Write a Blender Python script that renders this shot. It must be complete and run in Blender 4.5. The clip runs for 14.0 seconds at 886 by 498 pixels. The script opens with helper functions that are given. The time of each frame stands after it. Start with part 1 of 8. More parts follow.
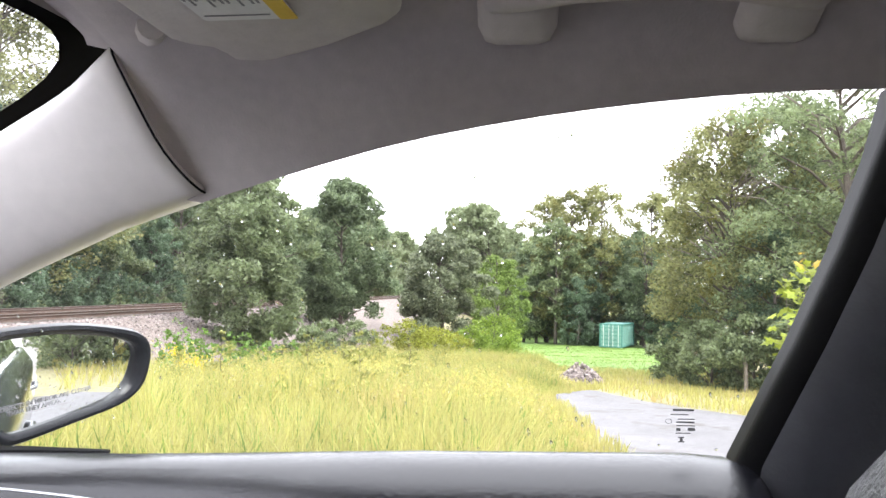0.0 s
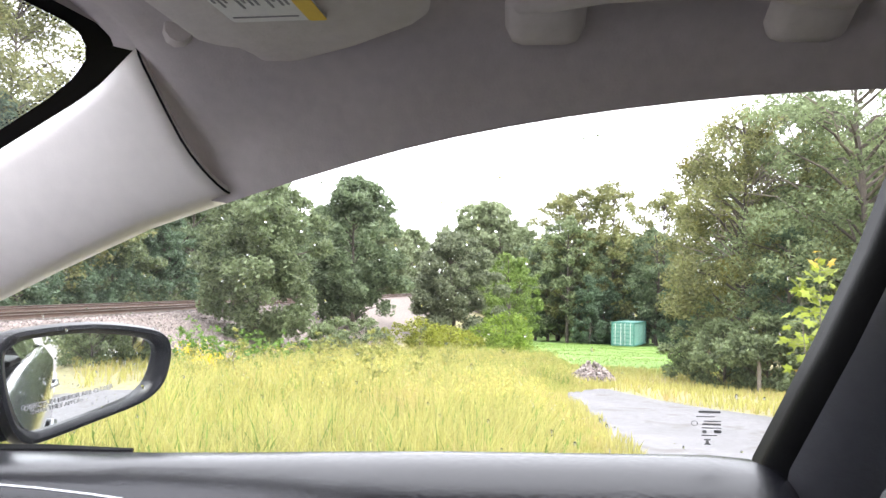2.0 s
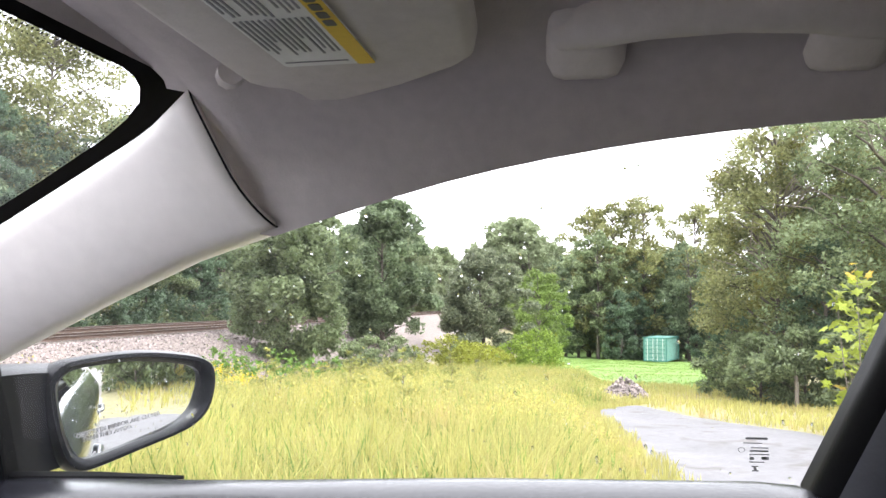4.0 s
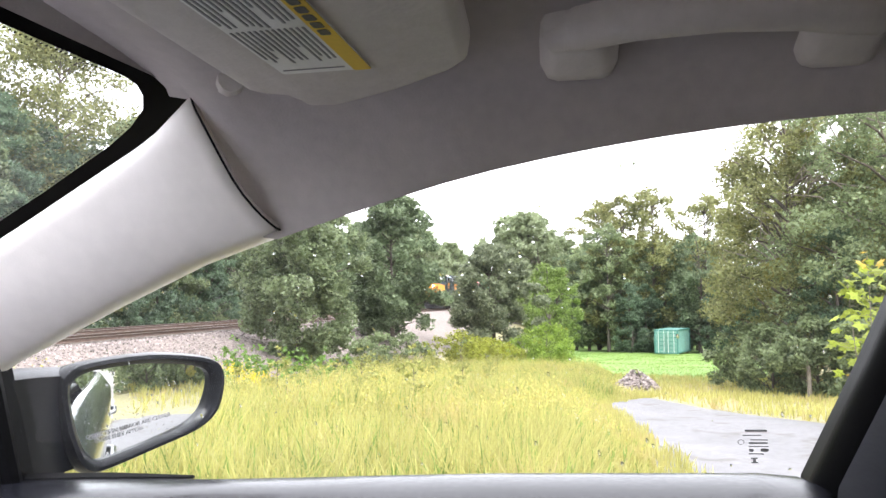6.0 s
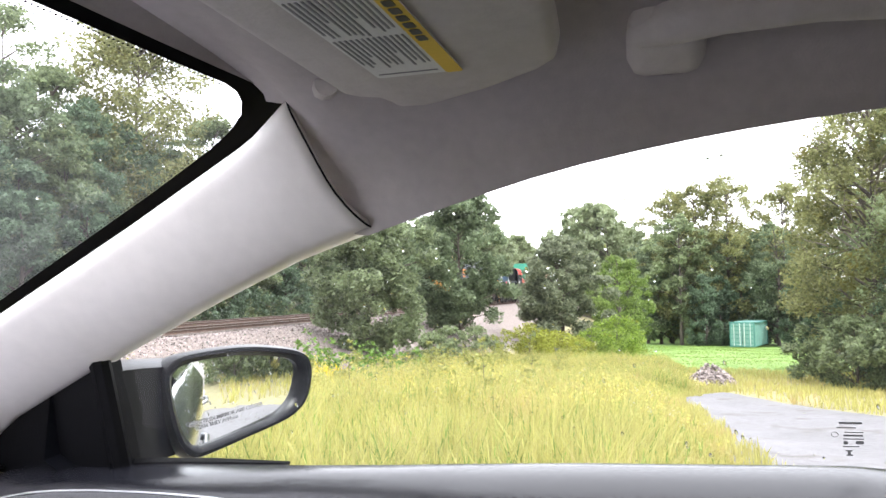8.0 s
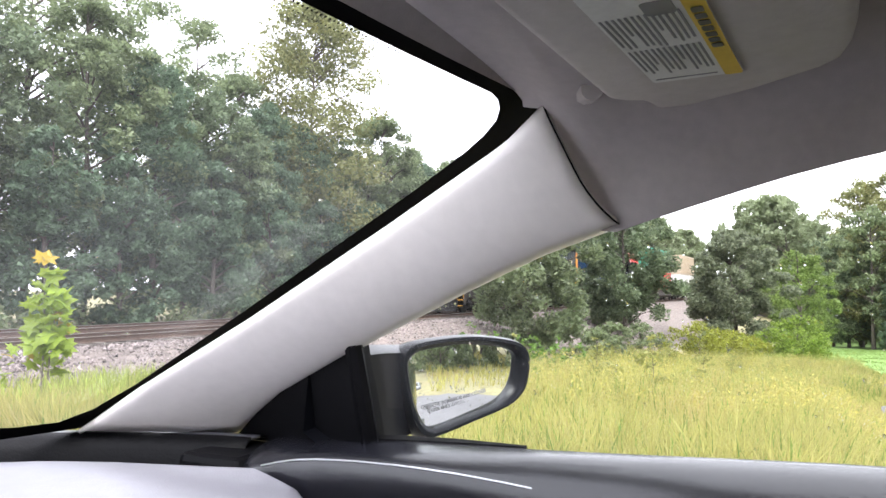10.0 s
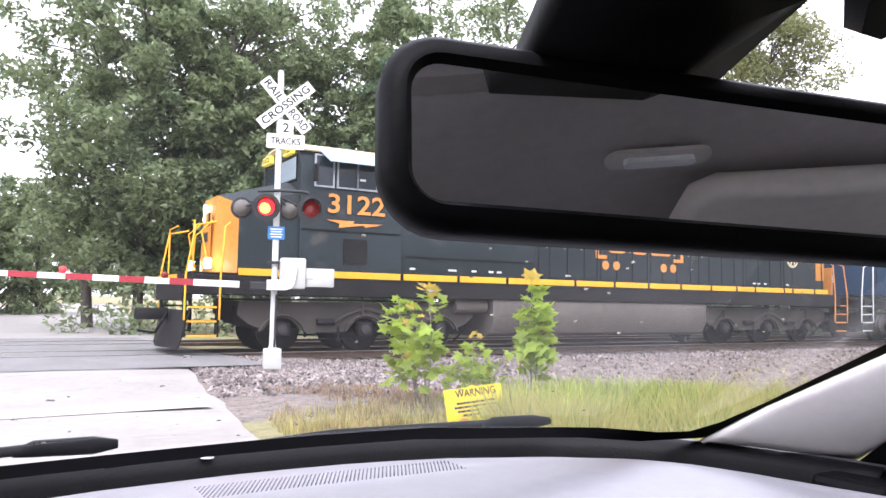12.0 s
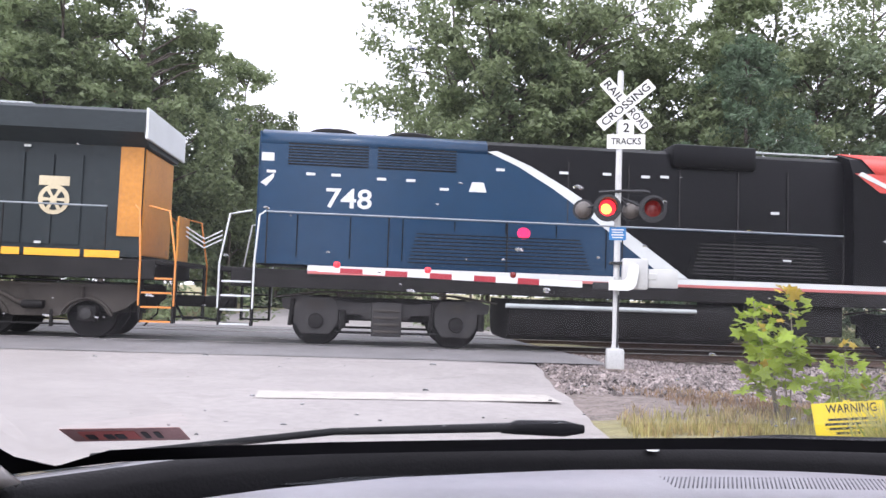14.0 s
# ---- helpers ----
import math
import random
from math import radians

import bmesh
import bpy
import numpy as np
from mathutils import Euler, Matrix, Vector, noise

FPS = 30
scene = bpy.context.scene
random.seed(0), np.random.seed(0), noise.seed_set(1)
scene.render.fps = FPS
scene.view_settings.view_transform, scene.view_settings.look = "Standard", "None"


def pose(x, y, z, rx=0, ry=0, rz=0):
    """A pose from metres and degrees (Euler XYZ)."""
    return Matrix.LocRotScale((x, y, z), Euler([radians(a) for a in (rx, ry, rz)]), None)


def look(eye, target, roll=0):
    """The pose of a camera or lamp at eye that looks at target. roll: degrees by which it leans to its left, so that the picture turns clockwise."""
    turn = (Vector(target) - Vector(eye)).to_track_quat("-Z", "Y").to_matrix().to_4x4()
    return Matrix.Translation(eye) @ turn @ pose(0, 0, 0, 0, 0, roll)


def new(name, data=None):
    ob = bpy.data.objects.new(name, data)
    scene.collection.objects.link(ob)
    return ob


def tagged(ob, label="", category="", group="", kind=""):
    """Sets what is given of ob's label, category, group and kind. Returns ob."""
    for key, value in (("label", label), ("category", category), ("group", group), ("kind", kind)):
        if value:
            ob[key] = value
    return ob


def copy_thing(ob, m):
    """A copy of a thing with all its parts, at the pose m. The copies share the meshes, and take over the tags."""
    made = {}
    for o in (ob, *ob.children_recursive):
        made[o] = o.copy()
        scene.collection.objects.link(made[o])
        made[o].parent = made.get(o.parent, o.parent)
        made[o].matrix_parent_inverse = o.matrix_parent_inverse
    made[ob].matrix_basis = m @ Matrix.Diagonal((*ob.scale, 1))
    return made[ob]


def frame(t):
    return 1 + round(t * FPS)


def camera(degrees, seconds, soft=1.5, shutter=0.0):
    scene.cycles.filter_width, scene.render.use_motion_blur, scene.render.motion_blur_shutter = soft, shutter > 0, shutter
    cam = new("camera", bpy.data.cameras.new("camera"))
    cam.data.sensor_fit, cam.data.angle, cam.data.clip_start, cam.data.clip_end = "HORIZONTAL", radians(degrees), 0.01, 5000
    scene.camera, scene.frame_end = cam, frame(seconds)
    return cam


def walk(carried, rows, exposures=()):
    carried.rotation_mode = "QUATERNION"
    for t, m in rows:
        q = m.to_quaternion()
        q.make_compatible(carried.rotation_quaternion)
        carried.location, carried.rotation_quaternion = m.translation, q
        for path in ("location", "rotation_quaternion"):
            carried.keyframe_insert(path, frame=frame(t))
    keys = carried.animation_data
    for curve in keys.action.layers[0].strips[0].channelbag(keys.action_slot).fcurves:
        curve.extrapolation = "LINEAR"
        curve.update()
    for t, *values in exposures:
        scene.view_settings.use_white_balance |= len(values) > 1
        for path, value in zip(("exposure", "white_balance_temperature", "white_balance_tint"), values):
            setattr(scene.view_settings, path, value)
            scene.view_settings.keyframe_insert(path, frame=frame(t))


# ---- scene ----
cam = camera(60.9, 14.0, soft=1.5)
PATH = [
    (0, (0.216, 0.128, 1.298), (2.127, 0.707, 1.407), 1.1),
    (0.5, (0.217, 0.130, 1.298), (2.135, 0.690, 1.385), 1.0),
    (1, (0.217, 0.131, 1.297), (2.134, 0.697, 1.369), 0.8),
    (1.5, (0.218, 0.133, 1.297), (2.13, 0.714, 1.374), 0.9),
    (2, (0.214, 0.138, 1.300), (2.117, 0.746, 1.403), 1.2),
    (2.5, (0.21, 0.145, 1.303), (2.098, 0.79, 1.447), 1.4),
    (3, (0.206, 0.148, 1.306), (2.086, 0.813, 1.459), 1.2),
    (5.5, (0.194, 0.138, 1.311), (2.066, 0.827, 1.448), -0.4),
    (6, (0.193, 0.136, 1.312), (2.061, 0.837, 1.448), -0.5),
    (6.5, (0.192, 0.135, 1.313), (2.053, 0.855, 1.444), -0.7),
    (7, (0.191, 0.133, 1.312), (2.039, 0.886, 1.437), -1.1),
    (9.3, (0.12, 0.177, 1.313), (1.8, 1.258, 1.422), -0.4),
    (9.5, (0.112, 0.182, 1.315), (1.766, 1.3, 1.421), -0.5),
    (10, (0.099, 0.193, 1.312), (1.676, 1.419, 1.421), 0.0),
    (10.5, (0.061, 0.21, 1.311), (1.506, 1.589, 1.42), 0.4),
    (11, (0.017, 0.23, 1.315), (1.277, 1.78, 1.427), 0.6),
    (11.5, (-0.048, 0.236, 1.326), (0.947, 1.967, 1.449), 0.7),
    (12, (-0.135, 0.245, 1.325), (0.508, 2.134, 1.464), 1.0),
    (12.5, (-0.232, 0.219, 1.335), (0.098, 2.187, 1.478), 1.4),
    (13, (-0.259, 0.248, 1.324), (-0.149, 2.24, 1.465), 1.7),
    (13.5, (-0.26, 0.248, 1.322), (-0.308, 2.243, 1.452), 1.8),
    (14, (-0.281, 0.213, 1.322), (-0.497, 2.198, 1.439), 2.0),
]
walk(cam, [(t, look(eye, target, roll)) for t, eye, target, roll in PATH],
     exposures=[(0, 1.83, 6500, 10), (7, 1.83, 6500, 10), (9.5, 1.58, 6450, 10), (10.5, 1.55, 6400, 11), (11.5, 1.56, 6350, 12), (12, 1.30, 6320, 15),
                (12.5, 1.0, 6300, 16), (13, 0.93, 6300, 16), (13.5, 0.89, 6300, 16), (14, 0.87, 6300, 16)])

# ---- light: an overcast sky and a wide, weak sun ----
world = bpy.data.worlds.new("overcast")
scene.world = world
world.use_nodes = True
wn = world.node_tree
wn.nodes.clear()
w_out = wn.nodes.new("ShaderNodeOutputWorld")
w_add = wn.nodes.new("ShaderNodeAddShader")
w_sky = wn.nodes.new("ShaderNodeTexSky")
w_sky.sky_type, w_sky.sun_disc = "NISHITA", False
w_sky.sun_elevation, w_sky.sun_rotation = radians(52), radians(200)
w_sat = wn.nodes.new("ShaderNodeHueSaturation")
w_sat.inputs["Saturation"].default_value = 0.25
w_b1 = wn.nodes.new("ShaderNodeBackground")
w_b1.inputs["Strength"].default_value = 0.06
w_b2 = wn.nodes.new("ShaderNodeBackground")
w_b2.inputs["Color"].default_value = (0.99, 0.98, 1.065, 1)
w_b2.inputs["Strength"].default_value = 1.15
wn.links.new(w_sky.outputs[0], w_sat.inputs["Color"])
wn.links.new(w_sat.outputs[0], w_b1.inputs["Color"])
wn.links.new(w_b1.outputs[0], w_add.inputs[0])
wn.links.new(w_b2.outputs[0], w_add.inputs[1])
wn.links.new(w_add.outputs[0], w_out.inputs["Surface"])
sun_data = bpy.data.lights.new("sun", "SUN")
sun_data.energy, sun_data.angle, sun_data.color = 1.0, radians(25), (1.0, 0.975, 0.945)
sun = new("sun", sun_data)
sun.matrix_world = look((-14, -30, 40), (0, 0, 0))


# ---- materials ----
def material(name, rgb, rough=0.6, metal=0.0, vary=0.12, scale=3.0, bump=0.0, bump_scale=60.0, rand=0.0, island=0.0,
             second=None, spots=0.0, coat=0.0, emit=None, power=0.0, through_light=0.0, stretch=None, spec=0.5):
    """A surface with broad and fine variation of its colour, a second colour in patches, and fine relief."""
    m = bpy.data.materials.new(name)
    m.use_nodes = True
    nt = m.node_tree
    nodes, links = nt.nodes, nt.links
    bsdf = nodes["Principled BSDF"]
    tc = nodes.new("ShaderNodeTexCoord")
    mp = nodes.new("ShaderNodeMapping")
    if stretch:
        mp.inputs["Scale"].default_value = stretch
    links.new(tc.outputs["Object"], mp.inputs["Vector"])
    n1 = nodes.new("ShaderNodeTexNoise")
    n1.inputs["Scale"].default_value, n1.inputs["Detail"].default_value = scale, 5.0
    n2 = nodes.new("ShaderNodeTexNoise")
    n2.inputs["Scale"].default_value, n2.inputs["Detail"].default_value = scale * 11, 3.0
    for n in (n1, n2):
        links.new(mp.outputs[0], n.inputs["Vector"])
    both = nodes.new("ShaderNodeMath")
    both.operation = "ADD"
    links.new(n1.outputs["Fac"], both.inputs[0])
    links.new(n2.outputs["Fac"], both.inputs[1])
    value = both.outputs[0]
    if rand or island:
        src = nodes.new("ShaderNodeObjectInfo").outputs["Random"] if rand else nodes.new("ShaderNodeNewGeometry").outputs["Random Per Island"]
        more = nodes.new("ShaderNodeMath")
        more.operation = "MULTIPLY_ADD"
        more.inputs[1].default_value, more.inputs[2].default_value = rand or island, -0.5 * (rand or island)
        links.new(src, more.inputs[0])
        add = nodes.new("ShaderNodeMath")
        add.operation = "ADD"
        links.new(value, add.inputs[0])
        links.new(more.outputs[0], add.inputs[1])
        value = add.outputs[0]
    rng_node = nodes.new("ShaderNodeMapRange")
    rng_node.inputs["From Min"].default_value, rng_node.inputs["From Max"].default_value = 0.55, 1.45
    rng_node.inputs["To Min"].default_value, rng_node.inputs["To Max"].default_value = 1 - 2 * vary, 1 + 2 * vary
    rng_node.clamp = False
    links.new(value, rng_node.inputs["Value"])
    col = nodes.new("ShaderNodeMix")
    col.data_type, col.blend_type = "RGBA", "MULTIPLY"
    col.inputs["Factor"].default_value = 1.0
    col.inputs["A"].default_value = (*rgb, 1)
    links.new(rng_node.outputs[0], col.inputs["B"])
    colour = col.outputs["Result"]
    if second:
        n3 = nodes.new("ShaderNodeTexNoise")
        n3.inputs["Scale"].default_value, n3.inputs["Detail"].default_value = scale * 2.3, 6.0
        links.new(mp.outputs[0], n3.inputs["Vector"])
        ramp = nodes.new("ShaderNodeMapRange")
        ramp.inputs["From Min"].default_value, ramp.inputs["From Max"].default_value = 0.62 - spots * 0.3, 0.72 - spots * 0.3
        links.new(n3.outputs["Fac"], ramp.inputs["Value"])
        mix = nodes.new("ShaderNodeMix")
        mix.data_type = "RGBA"
        links.new(ramp.outputs[0], mix.inputs["Factor"])
        links.new(colour, mix.inputs["A"])
        mix.inputs["B"].default_value = (*second, 1)
        colour = mix.outputs["Result"]
    links.new(colour, bsdf.inputs["Base Color"])
    bsdf.inputs["Roughness"].default_value, bsdf.inputs["Metallic"].default_value = rough, metal
    bsdf.inputs["Specular IOR Level"].default_value = spec
    bsdf.inputs["Coat Weight"].default_value = coat
    bsdf.inputs["Coat Roughness"].default_value = 0.08
    if emit:
        bsdf.inputs["Emission Color"].default_value = (*emit, 1)
        bsdf.inputs["Emission Strength"].default_value = power
    if bump:
        n4 = nodes.new("ShaderNodeTexNoise")
        n4.inputs["Scale"].default_value, n4.inputs["Detail"].default_value = bump_scale, 4.0
        links.new(mp.outputs[0], n4.inputs["Vector"])
        bp = nodes.new("ShaderNodeBump")
        bp.inputs["Strength"].default_value, bp.inputs["Distance"].default_value = min(1, bump), 0.6 / bump_scale
        links.new(n4.outputs["Fac"], bp.inputs["Height"])
        links.new(bp.outputs[0], bsdf.inputs["Normal"])
    if through_light:
        tr = nodes.new("ShaderNodeBsdfTranslucent")
        links.new(colour, tr.inputs["Color"])
        ms = nodes.new("ShaderNodeMixShader")
        ms.inputs[0].default_value = through_light
        links.new(bsdf.outputs[0], ms.inputs[1])
        links.new(tr.outputs[0], ms.inputs[2])
        links.new(ms.outputs[0], nodes["Material Output"].inputs["Surface"])
    return m


def glass(name, tint=(1, 1, 1), dirt=0.0, gloss=1.0, unswept=0.0):
    """A thin pane: clear, with a Fresnel gloss and a thin film of dried water and dust."""
    m = bpy.data.materials.new(name)
    m.use_nodes = True
    nodes, links = m.node_tree.nodes, m.node_tree.links
    nodes.remove(nodes["Principled BSDF"])
    clear = nodes.new("ShaderNodeBsdfTransparent")
    clear.inputs["Color"].default_value = (*tint, 1)
    shine = nodes.new("ShaderNodeBsdfGlossy")
    shine.inputs["Roughness"].default_value = 0.02
    fr = nodes.new("ShaderNodeFresnel")
    fr.inputs["IOR"].default_value = 1.0 + 0.45 * gloss
    mx = nodes.new("ShaderNodeMixShader")
    links.new(fr.outputs[0], mx.inputs[0])
    links.new(clear.outputs[0], mx.inputs[1])
    links.new(shine.outputs[0], mx.inputs[2])
    out = mx.outputs[0]
    if dirt:
        film = nodes.new("ShaderNodeBsdfTranslucent")
        film.inputs["Color"].default_value = (0.8, 0.82, 0.85, 1)
        tc = nodes.new("ShaderNodeTexCoord")
        ns = nodes.new("ShaderNodeTexNoise")
        ns.inputs["Scale"].default_value, ns.inputs["Detail"].default_value = 3.5, 4.0
        links.new(tc.outputs["Object"], ns.inputs["Vector"])
        mr = nodes.new("ShaderNodeMapRange")
        mr.inputs["From Min"].default_value, mr.inputs["From Max"].default_value = 0.35, 0.75
        mr.inputs["To Min"].default_value, mr.inputs["To Max"].default_value = dirt * 0.3, dirt
        links.new(ns.outputs["Fac"], mr.inputs["Value"])
        amount = mr.outputs[0]
        if unswept:
            # the wiper leaves the outer corner of the screen unswept
            split = nodes.new("ShaderNodeSeparateXYZ")
            links.new(tc.outputs["Object"], split.inputs[0])
            edge = nodes.new("ShaderNodeMapRange")
            edge.interpolation_type = "SMOOTHSTEP"
            edge.inputs["From Min"].default_value, edge.inputs["From Max"].default_value = 0.0, 0.42
            edge.inputs["To Min"].default_value, edge.inputs["To Max"].default_value = 1.0, unswept
            links.new(split.outputs[0], edge.inputs["Value"])
            times = nodes.new("ShaderNodeMath")
            times.operation = "MULTIPLY"
            links.new(amount, times.inputs[0])
            links.new(edge.outputs[0], times.inputs[1])
            amount = times.outputs[0]
        m2 = nodes.new("ShaderNodeMixShader")
        links.new(amount, m2.inputs[0])
        links.new(out, m2.inputs[1])
        links.new(film.outputs[0], m2.inputs[2])
        out = m2.outputs[0]
    links.new(out, nodes["Material Output"].inputs["Surface"])
    return m


GROUND = material("meadow soil", (0.26, 0.235, 0.12), 0.95, vary=0.25, scale=0.5, bump=0.6, bump_scale=14, second=(0.27, 0.22, 0.11), spots=0.2)
LAWN = material("mown lawn", (0.17, 0.27, 0.065), 0.9, vary=0.2, scale=0.4, bump=0.7, bump_scale=20)
ASPHALT = material("worn asphalt", (0.335, 0.308, 0.293), 0.75, vary=0.10, scale=0.7, bump=0.35, bump_scale=120, second=(0.30, 0.275, 0.26), spots=0.1)
OLD_ASPHALT = material("old grey asphalt", (0.155, 0.15, 0.155), 0.8, vary=0.14, scale=0.8, bump=0.4, bump_scale=90, second=(0.11, 0.10, 0.095), spots=0.12)
PATCH = material("newer asphalt", (0.21, 0.20, 0.20), 0.8, vary=0.12, scale=1.2, bump=0.4, bump_scale=110)
TAR = material("tar seal", (0.035, 0.035, 0.037), 0.5, vary=0.2, scale=6)
ROAD_PAINT = material("worn white road paint", (0.48, 0.445, 0.40), 0.7, vary=0.10, scale=3, second=(0.36, 0.335, 0.31), spots=0.15)
BALLAST = material("pale stone ballast", (0.205, 0.168, 0.150), 0.95, vary=0.4, scale=5, bump=0.8, bump_scale=34, second=(0.10, 0.082, 0.068), spots=0.22)
STONE = material("crushed stone", (0.255, 0.215, 0.203), 0.9, vary=0.35, scale=2, island=0.8)
RAIL_SIDE = material("rusty rail", (0.095, 0.060, 0.045), 0.8, vary=0.25, scale=5, bump=0.3, bump_scale=60)
RAIL_TOP = material("polished rail head", (0.50, 0.47, 0.45), 0.32, metal=1.0, vary=0.1, scale=4)
TIE = material("creosoted tie", (0.115, 0.098, 0.085), 0.9, vary=0.3, scale=2, bump=0.5, bump_scale=30, rand=0.5)


def leaves(name, rgb, vary=0.30, second=None, spots=0.0):
    return material(name, rgb, 0.55, vary=vary, scale=0.35, island=0.55, second=second, spots=spots, through_light=0.5, spec=0.4)


L_DARK = leaves("dark oak leaves", (0.165, 0.210, 0.120))
L_MID = leaves("mid green leaves", (0.215, 0.262, 0.138))
L_BLUE = leaves("pine needles", (0.138, 0.198, 0.122))
L_OLIVE = leaves("olive leaves", (0.235, 0.245, 0.105), second=(0.17, 0.15, 0.03), spots=0.1)
L_LIGHT = leaves("light green leaves", (0.206, 0.290, 0.047), second=(0.20, 0.20, 0.03), spots=0.1)
L_YELLOW = leaves("yellowing leaves", (0.33, 0.29, 0.03), second=(0.45, 0.20, 0.03), spots=0.05)
L_SAPLING = leaves("fresh sapling leaves", (0.31, 0.41, 0.06), vary=0.2)
L_GRASS = leaves("dry meadow grass", (0.43, 0.405, 0.138), vary=0.14, second=(0.48, 0.39, 0.17), spots=0.22)
L_GREENGRASS = leaves("green grass", (0.19, 0.28, 0.065), vary=0.22)
L_BROWN = leaves("dead brown grass", (0.33, 0.22, 0.13), vary=0.25)
L_GOLD = leaves("goldenrod flowers", (0.62, 0.47, 0.02), vary=0.2)
L_PLUME = leaves("feathery yellow plumes", (0.50, 0.44, 0.13), vary=0.2)
L_WHITE = leaves("white flower heads", (0.55, 0.55, 0.45), vary=0.15)
BARK = material("grey bark", (0.12, 0.10, 0.085), 0.9, vary=0.3, scale=3, bump=0.8, bump_scale=14, stretch=(1, 1, 0.25))
TWIG = material("bare pale twigs", (0.22, 0.19, 0.16), 0.9, vary=0.25, scale=3)


# ---- mesh helpers ----
def part(name, bm, mat, parent=None, label="", smooth=None, kind=""):
    """Links a bmesh as one mesh object under a thing or a part."""
    me = bpy.data.meshes.new(name)
    bm.normal_update()
    bm.to_mesh(me)
    bm.free()
    for m in mat if isinstance(mat, (list, tuple)) else [mat]:
        me.materials.append(m)
    if smooth is not None:
        me.shade_smooth()
        me.set_sharp_from_angle(angle=radians(smooth))
    ob = new(name, me)
    ob.parent = parent
    return tagged(ob, label, kind=kind)


def thing(name, m, label, category, group="", kind=""):
    ob = new(name)
    ob.matrix_basis = m
    ob.empty_display_size = 0.1
    return tagged(ob, label, category, group, kind)


def add_box(bm, centre, size, bevel=0.0, turn=None, mat=0):
    got = bmesh.ops.create_cube(bm, size=1.0)
    vs = got["verts"]
    bmesh.ops.scale(bm, vec=size, verts=vs)
    if bevel:
        es = list({e for v in vs for e in v.link_edges})
        r = bmesh.ops.bevel(bm, geom=es, offset=bevel, segments=2, affect="EDGES", profile=0.5)
        vs = list({v for f in r["faces"] for v in f.verts} | {v for v in vs if v.is_valid})
    m = Matrix.Translation(centre) @ (turn or Matrix.Identity(4))
    bmesh.ops.transform(bm, matrix=m, verts=vs)
    if mat:
        for f in {f for v in vs for f in v.link_faces}:
            f.material_index = mat
    return vs


def box(centre, size, bevel=0.0, turn=None):
    bm = bmesh.new()
    add_box(bm, centre, size, bevel, turn)
    return bm


def add_tube(bm, pts, radii, n=8, caps=True, flat=1.0):
    """A tube through points, with a radius for each, or one."""
    pts = [Vector(p) for p in pts]
    if not isinstance(radii, (list, tuple)):
        radii = [radii] * len(pts)
    rings, side = [], None
    for i, p in enumerate(pts):
        d = (pts[min(i + 1, len(pts) - 1)] - pts[max(i - 1, 0)]).normalized()
        if side is None:
            side = d.orthogonal().normalized()
        side = (side - d * side.dot(d)).normalized()
        up = d.cross(side)
        rings.append([bm.verts.new(p + radii[i] * (math.cos(a) * side + flat * math.sin(a) * up))
                      for a in (2 * math.pi * k / n for k in range(n))])
    for a, b in zip(rings, rings[1:]):
        for k in range(n):
            bm.faces.new((a[k], a[(k + 1) % n], b[(k + 1) % n], b[k]))
    if caps:
        bm.faces.new(rings[0][::-1])
        bm.faces.new(rings[-1])


def tube(pts, radii, n=8, flat=1.0):
    bm = bmesh.new()
    add_tube(bm, pts, radii, n, True, flat)
    return bm


def add_loft(bm, rows, closed=False):
    """A skin over rows of points; closed: each row is a loop."""
    grid = [[bm.verts.new(p) for p in row] for row in rows]
    for a, b in zip(grid, grid[1:]):
        n = len(a)
        for k in range(n if closed else n - 1):
            bm.faces.new((a[k], a[(k + 1) % n], b[(k + 1) % n], b[k]))
    return grid


def loft(rows, closed=False):
    bm = bmesh.new()
    add_loft(bm, rows, closed)
    return bm


def add_prism(bm, outline, m, depth, mat=0):
    """A plate: an outline in x, y of the pose m, with a depth along its z."""
    low = [bm.verts.new(m @ Vector((x, y, 0))) for x, y in outline]
    top = [bm.verts.new(m @ Vector((x, y, depth))) for x, y in outline]
    fs = [bm.faces.new(low[::-1]), bm.faces.new(top)]
    n = len(low)
    for k in range(n):
        fs.append(bm.faces.new((low[k], low[(k + 1) % n], top[(k + 1) % n], top[k])))
    for f in fs:
        f.material_index = mat


def prism(outline, m, depth):
    bm = bmesh.new()
    add_prism(bm, outline, m, depth)
    bmesh.ops.recalc_face_normals(bm, faces=bm.faces)
    return bm


def rounded(w, h, r, n=5):
    """The outline of a rectangle with round corners, about its centre."""
    out = []
    for cx, cy, a0 in ((w / 2 - r, h / 2 - r, 0), (r - w / 2, h / 2 - r, 90), (r - w / 2, r - h / 2, 180), (w / 2 - r, r - h / 2, 270)):
        for k in range(n + 1):
            a = radians(a0 + 90 * k / n)
            out.append((cx + r * math.cos(a), cy + r * math.sin(a)))
    return out


